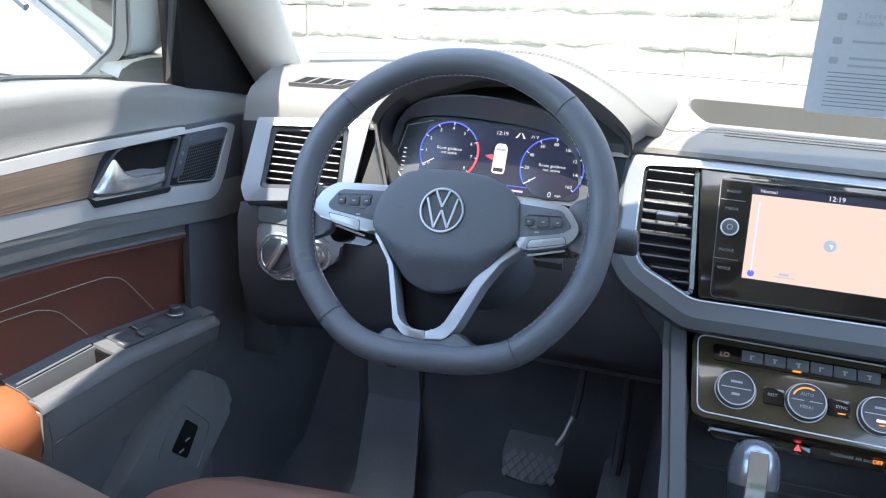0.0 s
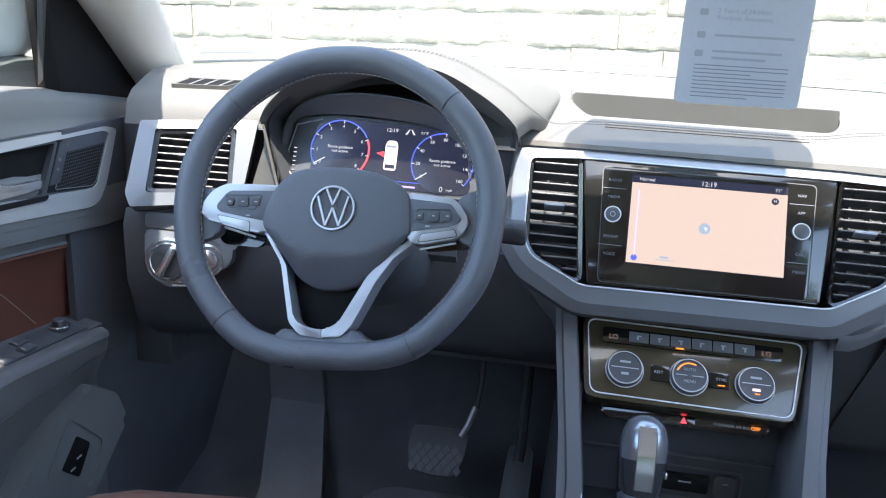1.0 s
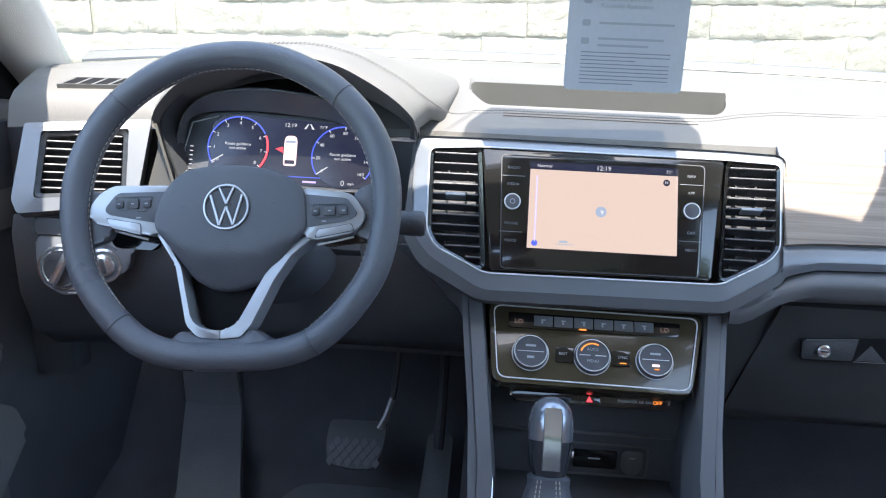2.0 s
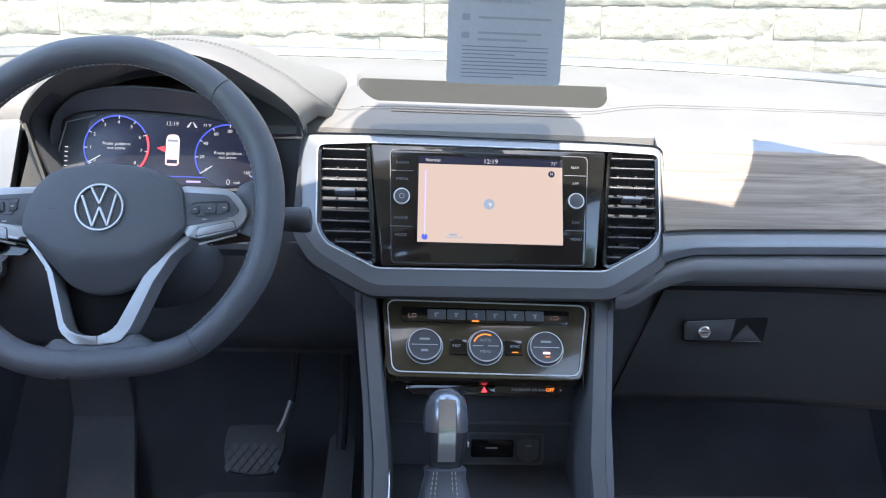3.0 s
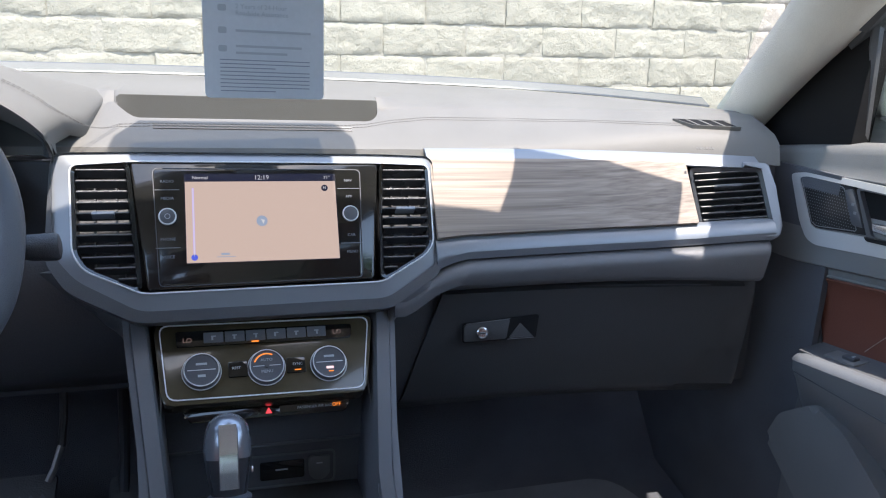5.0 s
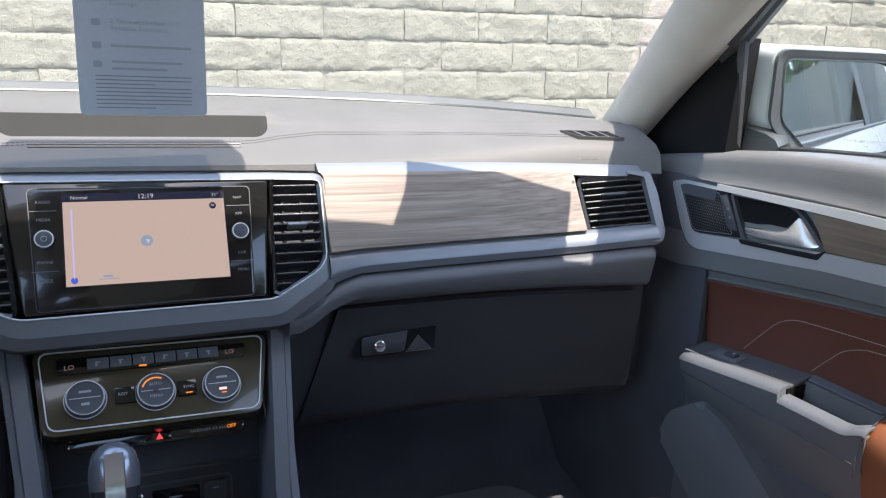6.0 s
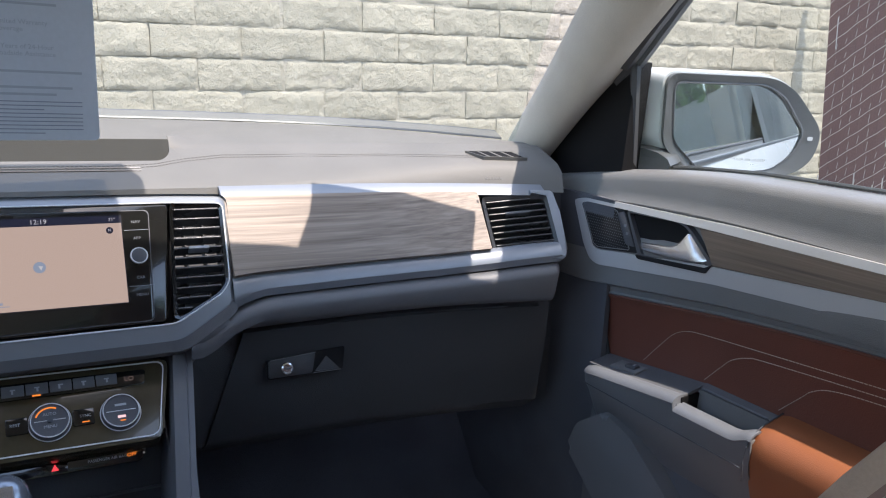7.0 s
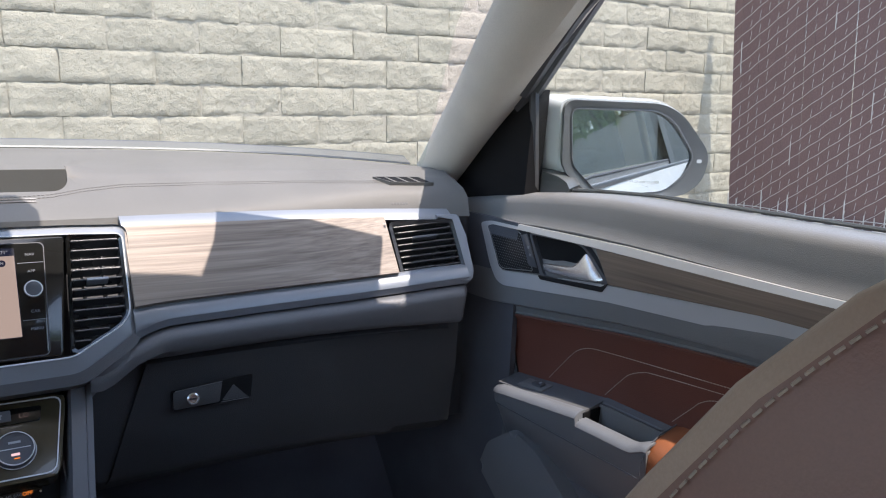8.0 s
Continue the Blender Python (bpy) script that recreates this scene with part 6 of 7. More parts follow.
    part("handle_recess", prism(smooth_poly([(0.898, 1.1580), (0.799, 1.1605), (0.780, 1.1570), (0.766, 1.1480), (0.729, 1.1165), (0.738, 1.1050), (0.858, 1.0990)], 0.005), -0.020, -0.0045, L), DEEP, d, "dark handle recess")
    part("recess_rim", ring(smooth_poly([(0.901, 1.1585), (0.799, 1.1615), (0.778, 1.1580), (0.762, 1.1485), (0.722, 1.1160), (0.735, 1.1010), (0.862, 1.0945)], 0.005), smooth_poly([(0.895, 1.1570), (0.799, 1.1595), (0.781, 1.1560), (0.768, 1.1475), (0.732, 1.1170), (0.740, 1.1075), (0.857, 1.1005)], 0.005), -0.02, 0.0030, L), BLACK, d)
    part("lower_lip", prism(smooth_poly([(0.868, 1.0985), (0.735, 1.1085), (0.722, 1.1160), (0.732, 1.1015), (0.862, 1.0930)], 0.002), -0.004, 0.0050, L, 0.001), GRILLE, d, "black lip under the handle")
    rows = []
    for up, mid, low, h in (((0.8625, 1.1165), (0.8625, 1.1125), (0.8595, 1.1085), 0.000), ((0.8615, 1.1180), (0.8600, 1.1130), (0.8570, 1.1070), 0.003), ((0.832, 1.1208), (0.832, 1.1145), (0.832, 1.1072), 0.006), ((0.806, 1.1230), (0.804, 1.1160), (0.802, 1.1090), 0.008), ((0.797, 1.1252), (0.788, 1.1180), (0.786, 1.1098), 0.009), ((0.789, 1.1302), (0.774, 1.1205), (0.770, 1.1105), 0.010), ((0.780, 1.1405), (0.763, 1.1230), (0.757, 1.1112), 0.009), ((0.7745, 1.1475), (0.756, 1.1235), (0.748, 1.1120), 0.008), ((0.7700, 1.1480), (0.749, 1.1225), (0.742, 1.1130), 0.006), ((0.756, 1.1370), (0.741, 1.1200), (0.7385, 1.1150), 0.004), ((0.7370, 1.1210), (0.7355, 1.1190), (0.7355, 1.1175), 0.001)):
        rows.append([L @ Vector((up[0], up[1], -0.006)), L @ Vector((up[0], up[1], h * 0.35)), L @ Vector((up[0] * 0.8 + mid[0] * 0.2, up[1] * 0.8 + mid[1] * 0.2, h * 0.75)), L @ Vector((mid[0], mid[1], h)), L @ Vector((low[0] * 0.8 + mid[0] * 0.2, low[1] * 0.8 + mid[1] * 0.2, h * 0.9)), L @ Vector((low[0], low[1], h * 0.5)), L @ Vector((low[0], low[1], -0.006))])
    part("door_handle", loft(rows, thick=0.001), CHROME_SATIN, d, "satin silver door handle")
    # armrest with switches, pull cup and leather pad
    def sill(y):
        return 0.912 + 0.022 * max(0.0, min(1.0, (0.92 - y) / 0.19))
    rows, side = [], []
    for y in list(np.linspace(0.930, 0.730, 10)) + [0.7275, 0.7260, 0.70, 0.66, 0.635, 0.625, 0.615, 0.606, 0.600]:
        e = max(0.0, (y - 0.905) / 0.025)
        x0 = 0.746 + 0.012 * e * e + 0.010 * max(0.0, (0.72 - y) / 0.12) * 0.3
        zt = sill(y) - 0.006 * e
        low = 0.0105 * max(0.0, min(1.0, (y - 0.606) / 0.022)) if y < 0.727 and not first else 0.0
        side.append([(s * (x0 + 0.040), y, 0.80), (s * (x0 + 0.014), y, 0.862), (s * (x0 + 0.004), y, 0.880), (s * (x0 + 0.002), y, zt - 0.0125 - low), (s * (x0 + 0.012), y, zt - 0.010 - low)])
        rows.append([(s * (x0 + 0.004), y, zt - 0.014 - low), (s * x0, y, zt - 0.011 - low), (s * (x0 + 0.002), y, zt - 0.006 - low), (s * (x0 + 0.008), y, zt - 0.002 - low), (s * (x0 + 0.018), y, zt - low), (s * (x0 + 0.022), y, zt - 0.002 - low)])
    part("armrest_side", loft(side, thick=0.003), DOOR_PAD, d, "dark inner side of the armrest")
    # Driver's edge gets a darker colour in place of the shade on it.
    part("armrest_edge", loft(rows, thick=0.003), DOOR_DARK if first else ARM_EDGE, d, "smooth armrest edge")
    rows = [[(s * 0.766, y, sill(y) - 0.001), (s * 0.785, y, sill(y) + 0.003), (s * 0.812, y, sill(y) + 0.010)] for y in (0.928, 0.87, 0.80, 0.727)]
    part("switch_plate", loft(rows, thick=0.004), DOOR_DARK, d, "dark switch plate")
    part("armrest_back", loft([[(s * 0.796, y, sill(y) + 0.004), (s * 0.813, y, sill(y) + 0.013)] for y in (0.727, 0.66, 0.60)], thick=0.02), DOOR_DARK, d)
    part("pull_cup", loft([[(s * 0.762, y, sill(y) - 0.0135), (s * 0.764, y, 0.865), (s * 0.790, y, 0.865), (s * 0.795, y, sill(y) + 0.003)] for y in (0.727, 0.70, 0.64, 0.60)], thick=0.002), DOOR_PAD, d, "deep dark pull cup")
    part("cup_end", loft([[(s * 0.760, 0.7265, 0.865), (s * 0.796, 0.7265, 0.865)], [(s * 0.760, 0.7265, sill(0.727) - 0.004), (s * 0.796, 0.7265, sill(0.727) - 0.001)]], thick=0.002), DEEP, d)
    part("cup_lip", tube([(s * 0.7955, y, sill(y) + 0.0055) for y in np.linspace(0.722, 0.615, 8)], 0.0014, 6), ARM_EDGE, d, "pale lip of the pull cup")
    rows = []
    for y in list(np.linspace(0.603, 0.57, 4)) + [0.45, 0.3, 0.1, -0.1, -0.25]:
        e = max(0.0, (y - 0.585) / 0.018)
        k = -0.004 * e * e
        rows.append([(s * 0.782, y, 0.80), (s * (0.757 - k), y, 0.862), (s * (0.750 - k), y, 0.895), (s * (0.752 - k), y, 0.918), (s * (0.760 - k), y, 0.932 + k), (s * 0.775, y, 0.942 + k), (s * 0.795, y, 0.948 + k), (s * 0.813, y, 0.952 + k)])
    part("armrest_pad", loft(rows, thick=0.006), ORANGE, d, "cognac leather armrest pad")
    part("pad_seam", tube([(s * 0.7500, 0.6055, 0.868), (s * 0.7465, 0.6045, 0.892), (s * 0.7485, 0.604, 0.914), (s * 0.758, 0.6035, 0.930), (s * 0.778, 0.603, 0.941), (s * 0.812, 0.602, 0.951)], 0.0009, 6), BLACK, d)
    if first:
        part("switch_bezel", rbox((0.034, 0.155, 0.004), pose(s * 0.784, 0.825, 0.9265, -6.6, -s * 11, 0), 0.0015), BLACK, d, "window switch panel")
        for j, (dx, y) in enumerate(((0.008, 0.800), (-0.010, 0.790), (0.007, 0.765), (-0.011, 0.755))):
            part("window_switch", rbox((0.014, 0.022, 0.009), pose(s * (0.784 + dx), y, 0.9310, -4, -s * 11, 0), 0.0025), BLACK, d)
            part("switch_tip", rbox((0.009, 0.0030, 0.0012), pose(s * (0.784 + dx), y - 0.0085, 0.9362, -4, -s * 11, 0), 0.0004), TIP, d, "worn silver tip")
        kn = part("mirror_knob", lathe([(0.012, 0), (0.012, 0.004), (0.0085, 0.006), (0.0080, 0.013), (0.0065, 0.0145)], pose(s * 0.786, 0.868, 0.924), 20), BLACK, d, "round mirror adjuster knob")
        part("knob_ring", tube([(s * 0.786 + 0.0115 * math.cos(a), 0.868 + 0.0115 * math.sin(a), 0.929) for a in np.linspace(0, 2 * math.pi, 21)[:-1]], 0.0008, 5, True), CHROME, kn)
    else:
        part("switch_bezel", rbox((0.026, 0.058, 0.004), pose(s * 0.786, 0.860, 0.9228, -6.6, -s * 11, 0), 0.0015), DOOR_PAD, d, "window switch panel")
        part("window_switch", rbox((0.013, 0.022, 0.008), pose(s * 0.786, 0.852, 0.9262, -4, -s * 11, 0), 0.0025), BLACK, d)
        part("switch_sign", rbox((0.005, 0.0035, 0.0006), pose(s * 0.786, 0.848, 0.9308, -4, -s * 11, 0), 0), PRINT, d)
    part("armrest_groove", tube([(s * 0.7485, y, 0.8845) for y in np.linspace(0.92, 0.61, 8)], 0.0009, 5), BLACK, d)
    rows = [[(s * 0.795, y, 0.87), (s * 0.785, y, 0.78), (s * 0.785, y, 0.60), (s * 0.80, y, 0.45)] for y in (0.935, 0.6, 0.2, -0.32)]
    part("lower_panel", loft(rows, thick=0.004), DOOR_DARK, d, "dark lower door panel")
    # hump at the front of the door pocket
    hump = smooth_poly([(0.872, 0.850), (0.935, 0.806), (0.957, 0.755), (0.84, 0.669), (0.66, 0.55), (0.58, 0.66), (0.70, 0.759), (0.813, 0.835)], 0.012)
    part("pocket_front", prism(hump, -0.01, 0.034, D, 0.011, 4), DOOR_PAD, d, "dark moulded front of the door pocket")
    if first:
        part("switch_frame", ring(smooth_poly([(0.830, 0.826), (0.898, 0.757), (0.862, 0.700), (0.776, 0.768)], 0.012), smooth_poly([(0.830, 0.822), (0.894, 0.757), (0.862, 0.704), (0.781, 0.768)], 0.011), 0.030, 0.0356, D), DOOR_PAD, d)
        part("tailgate_switch", prism(smooth_poly([(0.840, 0.792), (0.866, 0.768), (0.838, 0.733), (0.806, 0.762)], 0.004), 0.026, 0.0352, D, 0.001), DEEP, d, "tailgate release switch in its recess")
        for q in (0.0, 0.014):
            part("switch_sign", flat(0.826 + q, 0.752 + q * 0.7, 0.0360, 0.010, 0.0025, D), PRINT, d)
    # window frame, sail panel and glass
    part("sail_panel", prism([(1.24, 1.150), (0.952, 1.185), (0.940, 1.380), (0.975, 1.362), (1.10, 1.262)], -0.058, -0.026, D @ pose(0, 0, 0.0), 0.003), DEEP, d, "black triangular sail panel")
    part("frame_post", tube([(s * 0.842, 0.957, 1.215), (s * 0.815, 0.940, 1.378)], 0.008, 6, squash=0.8), RUBBER, d, "black window guide post")
    part("window_seal", tube([(s * 0.808, 0.957, 1.378), (s * 0.784, 0.880, 1.430), (s * 0.760, 0.795, 1.487), (s * 0.728, 0.60, 1.60), (s * 0.700, 0.42, 1.665), (s * 0.672, 0.20, 1.69), (s * 0.668, -0.35, 1.69)], 0.015, 8), RUBBER, d, "black rubber window seal")
    part("belt_seal", tube([(s * 0.862, y, belt(y) + 0.004) for y in np.linspace(0.955, -0.32, 12)], 0.003, 6), RUBBER, d, "black belt seal")
    gl = part("window_pane", loft([[(s * 0.853, y, 1.215) for y in (0.955, 0.5, 0.0, -0.34)], [(s * 0.815, 0.94, 1.37), (s * 0.80, 0.5, 1.45), (s * 0.80, 0.0, 1.45), (s * 0.80, -0.36, 1.45)], [(s * 0.80, 0.90, 1.41), (s * 0.715, 0.46, 1.655), (s * 0.685, 0.0, 1.69), (s * 0.685, -0.40, 1.69)]], thick=0.003), GLASS, d, "clear side window")
    gl.visible_shadow = False
    if first:
        d.matrix_basis = d.matrix_basis @ pose(0, 0.020, 0)
    return d


WOOD_DOOR = wood_material("dark grey brown wood", (0.102, 0.078, 0.061), (0.245, 0.186, 0.140), (60, 1.2, 60))
door(-1)
door(1)


# ---- outside mirrors ----
def side_mirror(s):
    th = thing("side_mirror", pose(s * 0.98, 0.90, 1.20), "white outside mirror with a grey-edged glass", "side mirror", group="outside mirrors")
    turn = radians(30)
    c, q = math.cos(turn), math.sin(turn)
    T = Matrix(((s * c, 0, -s * q, s * 0.866), (-q, 0, -c, 0.915), (0, 1, 0, 1.28), (0, 0, 0, 1))) @ pose(0, 0, 0, 5.0 if s > 0 else 8.0)
    n_pts = 5
    glass = smooth_poly([(0.002, 0.074), (0.141, 0.0755), (0.1705, 0.059), (0.2085, 0.006), (0.193, -0.031), (0.1625, -0.053), (0.060, -0.063), (0.0105, -0.015)], 0.014, n_pts)
    rim = smooth_poly([(-0.010, 0.087), (0.150, 0.0865), (0.184, 0.069), (0.2330, 0.010), (0.2260, -0.034), (0.198, -0.0590), (0.060, -0.0740), (-0.006, -0.024)], 0.020, n_pts)
    G = T @ pose(0.1, 0.005, 0.006, -5.5 if s > 0 else 0, 1.5 if s > 0 else 0) @ pose(-0.1, -0.005, -0.004)
    part("mirror_glass", prism(glass, 0.002, 0.004, G), MIRROR, th, "mirror glass")
    part("bezel", ring(rim, glass, -0.02, 0.012, T, rise=0.007), GREYBLUE, th, "grey bezel")
    part("bezel_line", tube([(x, y, 0.0075) for x, y in glass], 0.0018, 5, True, T), BLACK, th)
    rows = []
    for d, sc, ext in ((-0.004, 1.03, 0.0), (-0.03, 1.06, 0.16), (-0.06, 1.04, 0.36), (-0.09, 0.92, 0.34), (-0.11, 0.70, 0.2), (-0.118, 0.4, 0.1)):
        rows.append([T @ Vector((0.10 + (x - 0.10) * (sc + (ext if x < 0.10 else 0.0)), 0.012 + (y - 0.012) * sc, d)) for x, y in rim])
    part("housing", loft(rows, closed=True, caps=True), WHITE_PAINT, th, "glossy white housing")
    rows = []
    for f in np.linspace(0, 1, 7):
        cx, cy, cz = 0.848 + 0.085 * f, 0.955 + 0.005 * f, 1.228 + 0.012 * f
        rows.append([(s * cx, cy + (0.075 - 0.03 * f) * math.cos(a), cz + (0.022 + 0.008 * f) * math.sin(a)) for a in np.linspace(0, 2 * math.pi, 15)[:-1]])
    part("foot", loft(rows, closed=True, caps=True), GREYBLUE, th, "grey mirror foot")
    part("turn_signal", flat(0.2170, -0.002, 0.0102, 0.008, 0.006, T, 0.002), PRINT, th, "small marker lens")
    if s > 0:
        for i, w in enumerate(("OBJECTS IN MIRROR ARE CLOSER", "THAN THEY APPEAR")):
            text(w, 0.0058, T @ pose(0.112, -0.0390 - 0.0078 * i, 0.0100), PRINT, th)


GREYBLUE = material("grey painted plastic", (0.088, 0.092, 0.095), 0.35, grain=300)
side_mirror(-1)
side_mirror(1)

# ---- seats ----
def front_seat():
    st = thing("front_seat", pose(0, 0, 0.5), "brown leather front seat with pale topstitching", "car seat", group="front seats")
    # backrest, leaning back, as stacked sections with side bolsters
    rows = []
    levels = ((0.74, 0.235, 0.27, 0.12, 0.05), (0.86, 0.250, 0.245, 0.13, 0.06), (0.98, 0.258, 0.210, 0.13, 0.062), (1.08, 0.255, 0.175, 0.125, 0.058), (1.15, 0.245, 0.150, 0.12, 0.050), (1.205, 0.232, 0.126, 0.115, 0.042), (1.25, 0.222, 0.104, 0.11, 0.034), (1.285, 0.208, 0.082, 0.105, 0.026), (1.312, 0.188, 0.058, 0.095, 0.018), (1.333, 0.155, 0.030, 0.075, 0.010), (1.343, 0.10, 0.0, 0.04, 0.004))
    n = 40
    for z, half, y, depth, bol in levels:
        sec = []
        for j in range(n):
            a = 2 * math.pi * (j + 0.5) / n
            c, q = math.cos(a), math.sin(a)
            x = half * abs(c) ** 0.45 * (1 if c >= 0 else -1)
            yy = depth * 0.5 * abs(q) ** 0.40 * (1 if q > 0 else -1)
            if q > 0:
                yy += bol * (abs(x) / half) ** 4
            sec.append((x, y - depth * 0.5 + yy, z))
        rows.append(sec)
    whole = loft(rows, closed=True, caps=True)
    band = whole.copy()
    for bm, keep in ((whole, False), (band, True)):
        bm.faces.ensure_lookup_table()
        edge = [f for f in bm.faces if f.index < n * (len(levels) - 1) and f.index % n in (13, 14, 15, 16, 17, 18, 0, 1, 2, 3, 4, 5) and len(f.verts) == 4]
        edge = set(edge)
        bmesh.ops.delete(bm, geom=[f for f in bm.faces if (f in edge) != keep], context='FACES')
    part("backrest", whole, TAN_SEAT, st, "brown leather backrest", sharp=80)
    # The light along the bolster is painted by this paler band.
    part("bolster_edge", band, SEAT_EDGE_LIT, st, "leather edge of the bolster, painted paler as if lit", sharp=80)
    for sgn in (-1, 1):
        seam = []
        for z, half, y, depth, bol in levels[1:10]:
            a = 2 * math.pi * 19.72 / n
            x = half * abs(math.cos(a)) ** 0.45
            seam.append((sgn * (x + 0.0012), y - depth * 0.5 + depth * 0.5 * math.sin(a) ** 0.40 + bol * (x / half) ** 4, z))
        stitches(curve(seam, 8), st, SEAT_THREAD, 0.0036, 0.0016, 0.0006)
    # cushion
    rows = []
    for y, half, zt, zb in ((-0.02, 0.23, 0.80, 0.62), (0.15, 0.25, 0.795, 0.60), (0.35, 0.255, 0.79, 0.60), (0.52, 0.255, 0.80, 0.60), (0.62, 0.25, 0.826, 0.61), (0.68, 0.245, 0.830, 0.62), (0.715, 0.24, 0.815, 0.63), (0.74, 0.22, 0.75, 0.66)):
        sec = []
        for j in range(24):
            a = 2 * math.pi * j / 24
            c, q = math.cos(a), math.sin(a)
            x = half * abs(c) ** 0.5 * (1 if c >= 0 else -1)
            z = (zt + zb) / 2 + (zt - zb) / 2 * abs(q) ** 0.55 * (1 if q >= 0 else -1)
            if q > 0:
                z += (0.022 if y < 0.45 else -0.035) * (abs(x) / half) ** (4 if y < 0.45 else 2)
            sec.append((x, y, z))
        rows.append(sec)
    part("cushion", loft(rows, closed=True, caps=True), TAN_SEAT, st, "brown leather seat cushion", sharp=80)
    part("headrest", rbox((0.27, 0.10, 0.19), pose(0, 0.0, 1.47, 8), 0.045, 4), TAN_SEAT, st, "brown leather headrest")
    for x in (-0.06, 0.06):
        part("headrest_post", tube([(x, 0.03, 1.28), (x, 0.01, 1.42)], 0.006, 8), CHROME, st)
    part("seat_base", rbox((0.44, 0.55, 0.12), pose(0, 0.30, 0.56), 0.02), BLACK, st, "black seat base")
    return st


seat = front_seat()
seat.matrix_basis = pose(0.432, 0.004, 0.513)
driver_seat = copy_thing(seat, pose(-0.455, -0.010, 0.540))
WORLD[driver_seat] = pose(-0.455, -0.010, 0.540)
# Sunlight on this bolster is put into its pale colour.
part("side_bolster", tube(curve([(-0.714, y, z) for y, z in ((0.27, 1.041), (0.42, 0.996), (0.52, 0.916), (0.62, 0.811), (0.68, 0.741))], 6), 0.030, 14), SEAT_EDGE_LIT, driver_seat, "leather side bolster, painted pale as if sunlit")

# ---- hanging card, inner mirror, sun visor ----
card = thing("hanging_card", pose(0, 0.972, 1.46), "pale blue-grey printed card hanging from the inner mirror", "card")
CD = pose(0, 0.971, 1.254, 90 + 1.0, 0, 0)
cw = 0.0655
part("card", prism(smooth_poly([(-cw, 0.0), (cw, 0.001), (cw * 0.96, 0.225), (-cw * 1.04, 0.225)], 0.006), -0.0004, 0.0004, CD), PAPER, card, "pale blue-grey card")
for i in range(9):
    w = 0.098 if i not in (2, 8) else 0.060
    part("print_line", flat(-0.049 + w / 2, 0.042 - 0.0042 * i, 0.0009, w, 0.0011, CD), INK, card)
for y, words in ((0.124, ("Limited Warranty", "Coverage")), (0.099, ("2 Years of 24-Hour", "Roadside Assistance"))):
    for k, w in enumerate(words):
        text(w, 0.0070, CD @ pose(-0.032, y - 0.0072 * k, 0.0007), INK_SOFT, card, align='LEFT')
for y, ws in ((0.184, (0.07, 0.05)), (0.160, (0.066,)), (0.143, (0.060,)), (0.0735, (0.082,)), (0.0570, (0.072, 0.056))):
    for k, w in enumerate(ws):
        part("print_word", flat(-0.032 + w / 2, y - 0.0072 * k, 0.0009, w, 0.0026, CD), INK_SOFT, card)
for y in (0.181, 0.160, 0.143, 0.122, 0.097, 0.0735, 0.0540):
    part("print_sign", flat(-0.046, y, 0.0009, 0.009, 0.007, CD, 0.002), INK_SOFT, card)
inner_m = thing("inner_mirror", pose(0, 0.93, 1.49), "black inner mirror on the windscreen", "inner mirror")
IM = pose(-0.012, 0.925, 1.508, 96, 0, 4)
part("mirror_case", prism(smooth_poly([(-0.115, -0.030), (0.115, -0.030), (0.122, 0.032), (-0.122, 0.032)], 0.02), -0.035, 0.0, IM, 0.006), BLACK, inner_m, "black mirror case")
part("mirror_glass", prism(smooth_poly([(-0.110, -0.026), (0.110, -0.026), (0.116, 0.028), (-0.116, 0.028)], 0.018), 0.0, 0.002, IM), MIRROR, inner_m, "mirror glass")
part("mirror_stem", tube([(-0.006, 0.915, 1.530), (0.0, 0.890, 1.577), (0.006, 0.868, 1.632)], 0.011, 8), BLACK, inner_m, "black stem")
part("sensor_cover", loft([[(x, 0.795, 1.668), (x, 0.86, 1.640), (x * 0.9, 0.915, 1.612)] for x in (-0.085, -0.04, 0.0, 0.06, 0.125)], thick=0.012), BLACK, inner_m, "black sensor cover at the mirror's foot")
visor = thing("sun_visor", pose(0.5, 0.7, 1.69), "beige sun visor folded down towards the windscreen", "sun visor")
vrows = [[(0.388, 0.934, 1.566), (0.375, 0.845, 1.625), (0.352, 0.772, 1.672)], [(0.505, 0.893, 1.570), (0.50, 0.815, 1.625), (0.49, 0.72, 1.668)], [(0.628, 0.838, 1.574), (0.618, 0.775, 1.622), (0.602, 0.66, 1.664)]]
part("visor_panel", loft(vrows, thick=0.014), HEADLINER, visor, "beige padded visor panel")
part("visor_rod", tube([(0.36, 0.770, 1.668), (0.60, 0.655, 1.660)], 0.006, 8), BLACK, visor)

# ---- fence, low wall and trees outside ----
FA, FB = Vector((4.035, 2.90)), Vector((4.535, -4.2))
along = (FB - FA).normalized()
fence_turn = math.degrees(math.atan2(along.y, along.x))
UPRIGHT = pose(FA.x, FA.y, 0.80, 0, 0, fence_turn)
FM = UPRIGHT @ pose(0, 0, 0, 7.5)        # the fence leans towards the car
fence = thing("fence", FM, "chain-link fence filled with brown plastic slats", "fence")
flen = (FB - FA).length
slat_me = None
rnd = random.Random(5)
for i in range(134):
    x = 0.026 + i * 0.0525
    h = 1.26
    bm = rbox((0.0506, 0.006, h), FM, 0.0) if slat_me is None else None
    if bm is not None:
        ob = part("slat", bm, SLAT, fence)
        slat_me = ob.data
    else:
        ob = new("slat", slat_me)
        ob.parent = fence
    ob.matrix_basis = pose(x, rnd.uniform(-0.002, 0.002), h / 2 + rnd.uniform(-0.02, 0.02), 0, 0, rnd.uniform(-2, 2))


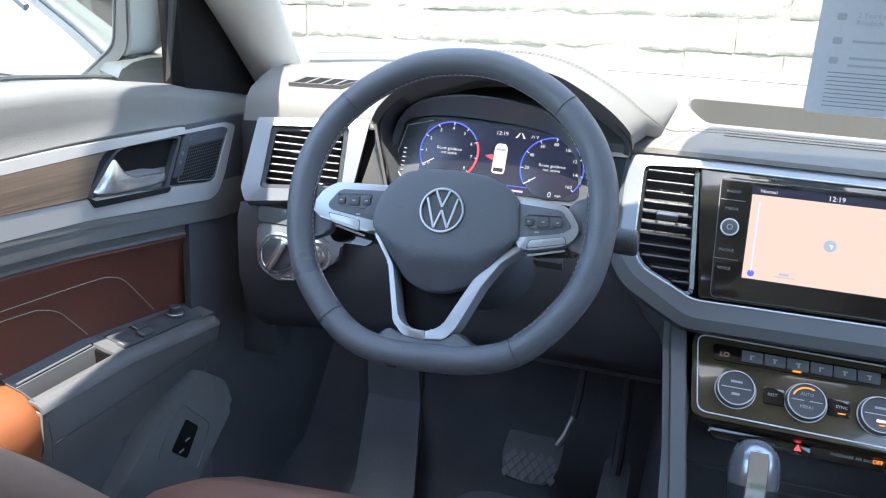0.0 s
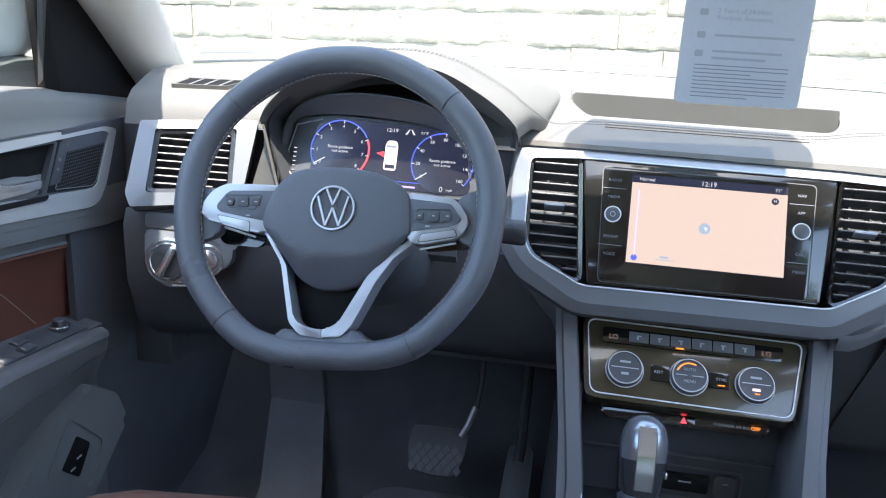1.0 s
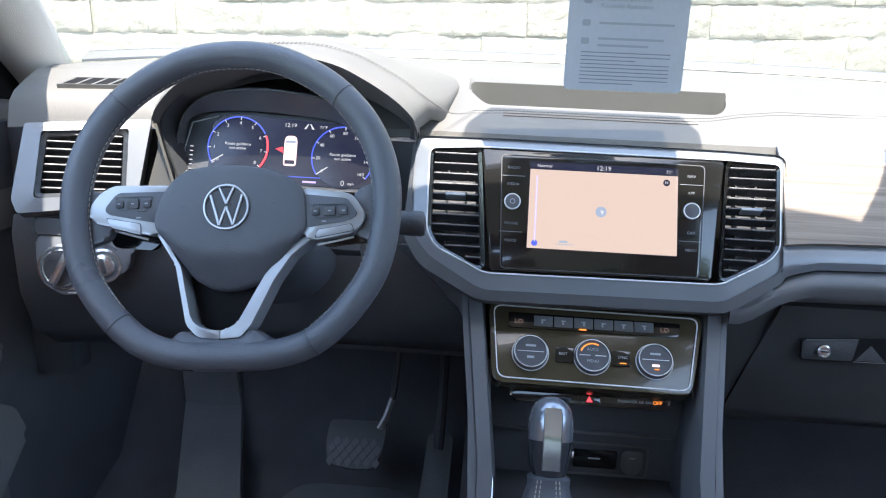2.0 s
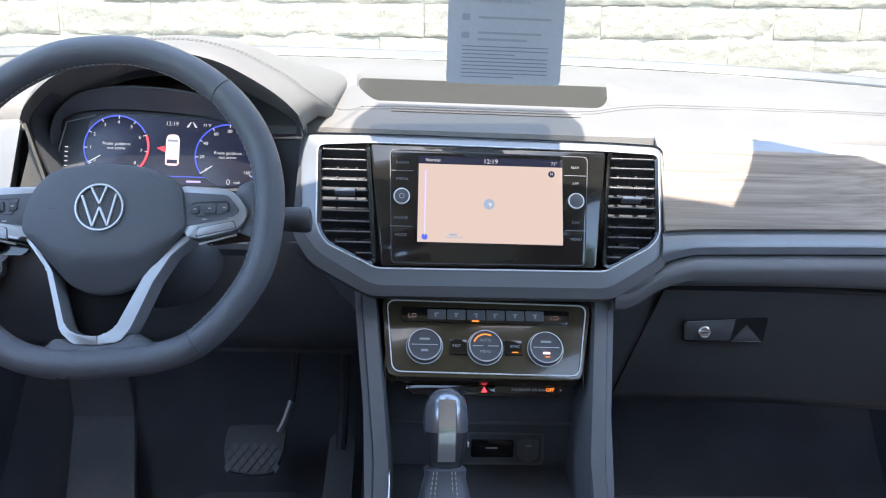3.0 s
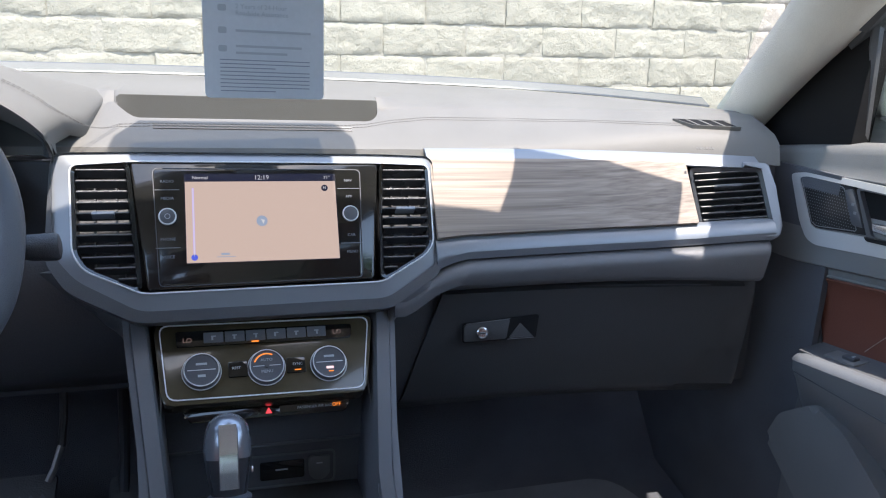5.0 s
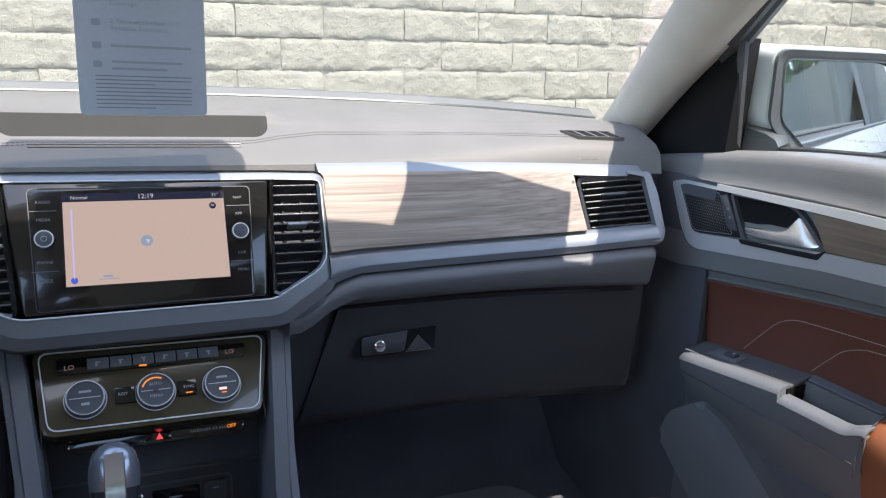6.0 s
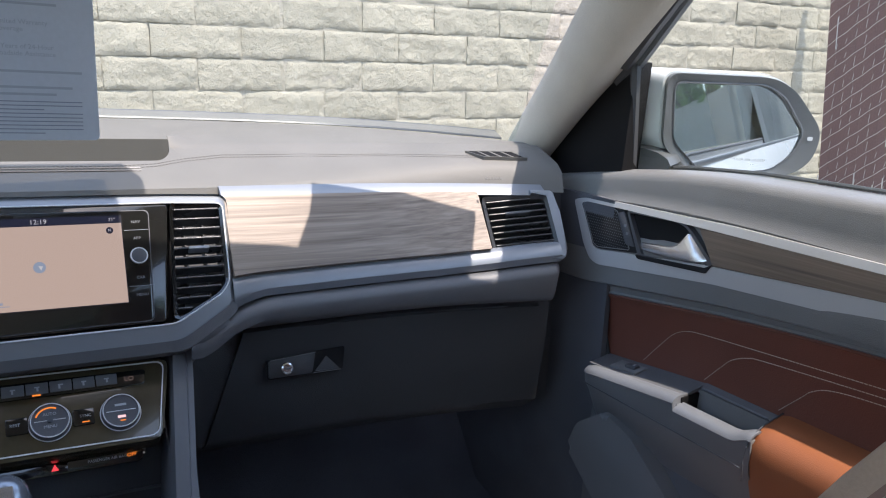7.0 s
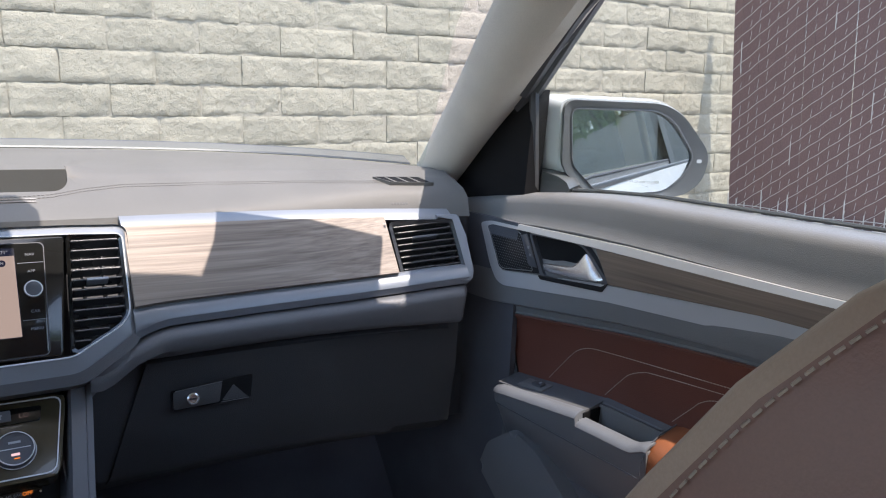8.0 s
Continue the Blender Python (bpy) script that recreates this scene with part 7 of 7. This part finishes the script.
wires = []
for i in range(-70, 27):
    pts = []
    for k in range(int(flen / 0.0525) + 1):
        x = 0.0525 * k
        z = i * 0.0748 + 0.725 * x
        if 0.0 <= z <= 1.26:
            pts.append(FM @ Vector((x, -0.008 - 0.003 * (k % 2), z + (0.0025 if k % 2 else -0.0015))))
    if len(pts) > 1:
        wires.append(tube(pts, 0.0014, 4))
tagged(part("wire_mesh", merge(*wires), MESH_WIRE, fence, "galvanised chain-link mesh"), kind="stuff")
ticks = bmesh.new()
for k in range(1, 134):
    for i in range(-70, 27):
        x = 0.0525 * k
        z = i * 0.0748 + 0.725 * x + rnd.uniform(0.008, 0.018)
        if not 0.02 < z < 1.21 or rnd.random() < 0.12:
            continue
        long, r = rnd.uniform(0.026, 0.050), 0.0011
        lo_v = [ticks.verts.new(FM @ Vector((x + a, -0.0085 + b, z))) for a, b in ((-r, 0), (0, -r), (r, 0))]
        hi_v = [ticks.verts.new(FM @ Vector((x + 0.006 + a, -0.0060 + b, z + long))) for a, b in ((-r, 0), (0, -r), (r, 0))]
        for a, b in ((0, 1), (1, 2)):
            ticks.faces.new((lo_v[a], lo_v[b], hi_v[b], hi_v[a]))
tagged(part("back_wires", ticks, MESH_WIRE, fence, "short visible lengths of the crossing wires", smooth=False), kind="stuff")
part("tension_wire", tube([FM @ Vector((x, -0.014, 0.045 + 0.008 * math.sin(x * 9))) for x in np.linspace(0, flen, 60)], 0.0022, 5), MESH_WIRE, fence, "loose tension wire along the foot")
for x in (0.09, 2.4, 4.8, 7.0):
    part("post", tube([FM @ Vector((x, 0.03, -0.1)), FM @ Vector((x, 0.03, 1.31))], 0.03, 10), WIRE, fence, "galvanised post")
part("top_rail", tube([FM @ Vector((0, 0.02, 1.29)), FM @ Vector((flen, 0.02, 1.29))], 0.02, 8), WIRE, fence)
tips = []
for i in range(134):
    if rnd.random() < 0.6:
        x = 0.0 + i * 0.0525
        tips.append(tube([FM @ Vector((x, -0.015, -0.01)), FM @ Vector((x + 0.004, -0.016, rnd.uniform(0.05, 0.16)))], 0.003, 4))
for i in range(46):
    x, z = 0.01 + rnd.randrange(134) * 0.0525 - 0.01, rnd.uniform(0.2, 1.1)
    tips.append(tube([FM @ Vector((x, -0.010, z)), FM @ Vector((x + 0.003, -0.010, z + rnd.uniform(0.05, 0.17)))], 0.0022, 4))
tagged(part("wire_ends", merge(*tips), MESH_WIRE, fence, "loose bright wire ends"), kind="stuff")
solo("low_wall", rbox((flen + 0.3, 0.20, 0.80), UPRIGHT @ pose(flen / 2, 0.03, -0.40), 0.01), CONCRETE, "low grey concrete wall under the fence", "low wall", kind="structure", at=(FA.x, FA.y, 0))


def tree(at, height, seed):
    rnd = random.Random(seed)
    base = pose(*at)
    tr = thing("tree", base, "leafy green tree behind the parking lot", "tree", group="trees behind")
    trunk = [tube([base @ Vector((0, 0, -0.05)), base @ Vector((0.05, 0.03, height * 0.25)), base @ Vector((0.0, 0.1, height * 0.5))], lambda f: 0.16 * (1 - 0.5 * f), 8)]
    tips = []
    for k in range(9):
        a, r = rnd.uniform(0, 6.28), height * rnd.uniform(0.18, 0.34)
        z0, z1 = height * rnd.uniform(0.25, 0.5), height * rnd.uniform(0.55, 0.95)
        tip = Vector((math.cos(a) * r, math.sin(a) * r, z1))
        trunk.append(tube([base @ Vector((0.02, 0.04, z0)), base @ (tip * 0.55 + Vector((0, 0, z0 * 0.3))), base @ tip], lambda f: 0.06 * (1 - 0.8 * f), 6))
        tips.append(tip)
    part("trunk", merge(*trunk), BARK, tr)
    vs, fs = [], []
    for k in range(3200):
        c = rnd.choice(tips)
        p = c + Vector((rnd.gauss(0, 1), rnd.gauss(0, 1), rnd.gauss(0, 0.8))) * height * 0.10
        q = Euler((rnd.uniform(0, 6), rnd.uniform(0, 6), rnd.uniform(0, 6))).to_matrix()
        w = rnd.uniform(0.08, 0.16)
        i = len(vs)
        vs += [base @ (p + q @ Vector(v)) for v in ((-w, 0, 0), (0, -w * 0.5, 0.01), (w, 0, 0), (0, w * 0.5, 0.01))]
        fs.append((i, i + 1, i + 2, i + 3))
    bm = bmesh.new()
    bv = [bm.verts.new(v) for v in vs]
    for f in fs:
        bm.faces.new([bv[i] for i in f])
    part("crown", bm, LEAF, tr, "uneven green crown", smooth=False)


solo("back_wall", rbox((34, 0.2, 2.8), pose(2, -13.0, 1.4), 0.01), CONCRETE, "plain grey concrete wall behind the parking lot", "wall", kind="structure", at=(2, -13, 0))
tree((3.5, -14.3, 0), 5.2, 3)
tree((8.5, -15.0, 0), 6.5, 8)
tree((-5.0, -15.5, 0), 6.0, 11)
tree((2.4, -14.4, 0), 5.6, 17)
tree((0.2, -15.2, 0), 7.0, 23)

# ---- blocks of the wall ----
meshes = [block_mesh("brick", 10 + k) for k in range(8)]
rnd = random.Random(21)
far = []
for r in range(-12, 16):
    for c in range(-16, 12):
        x, z = (c + (0.5 if r % 2 == 0 else 0.0)) * BL, (r + 0.5) * BH
        if not -5.4 < x < 3.75:
            continue
        wx, wz = 0.6 + x, 1.262 + z + 0.031 * x
        m = pose(x, rnd.uniform(-0.004, 0.004), z, 0, rnd.uniform(-0.5, 0.5), rnd.uniform(-0.8, 0.8))
        if 1.0 < wz < 2.15 and -2.4 < wx < 4.3:
            ob = new("brick", rnd.choice(meshes))
            ob.parent = wall
            ob.matrix_basis = m
        else:
            far.append((m, rnd.choice(meshes)))
fb = bmesh.new()
for m, me in far:
    n0 = len(fb.verts)
    fb.from_mesh(me)
    fb.verts.ensure_lookup_table()
    for v in fb.verts[n0:]:
        v.co = WALL_AT @ (m @ v.co)
tagged(part("far_bricks", fb, BRICK, wall, "rest of the painted blocks"), kind="stuff")
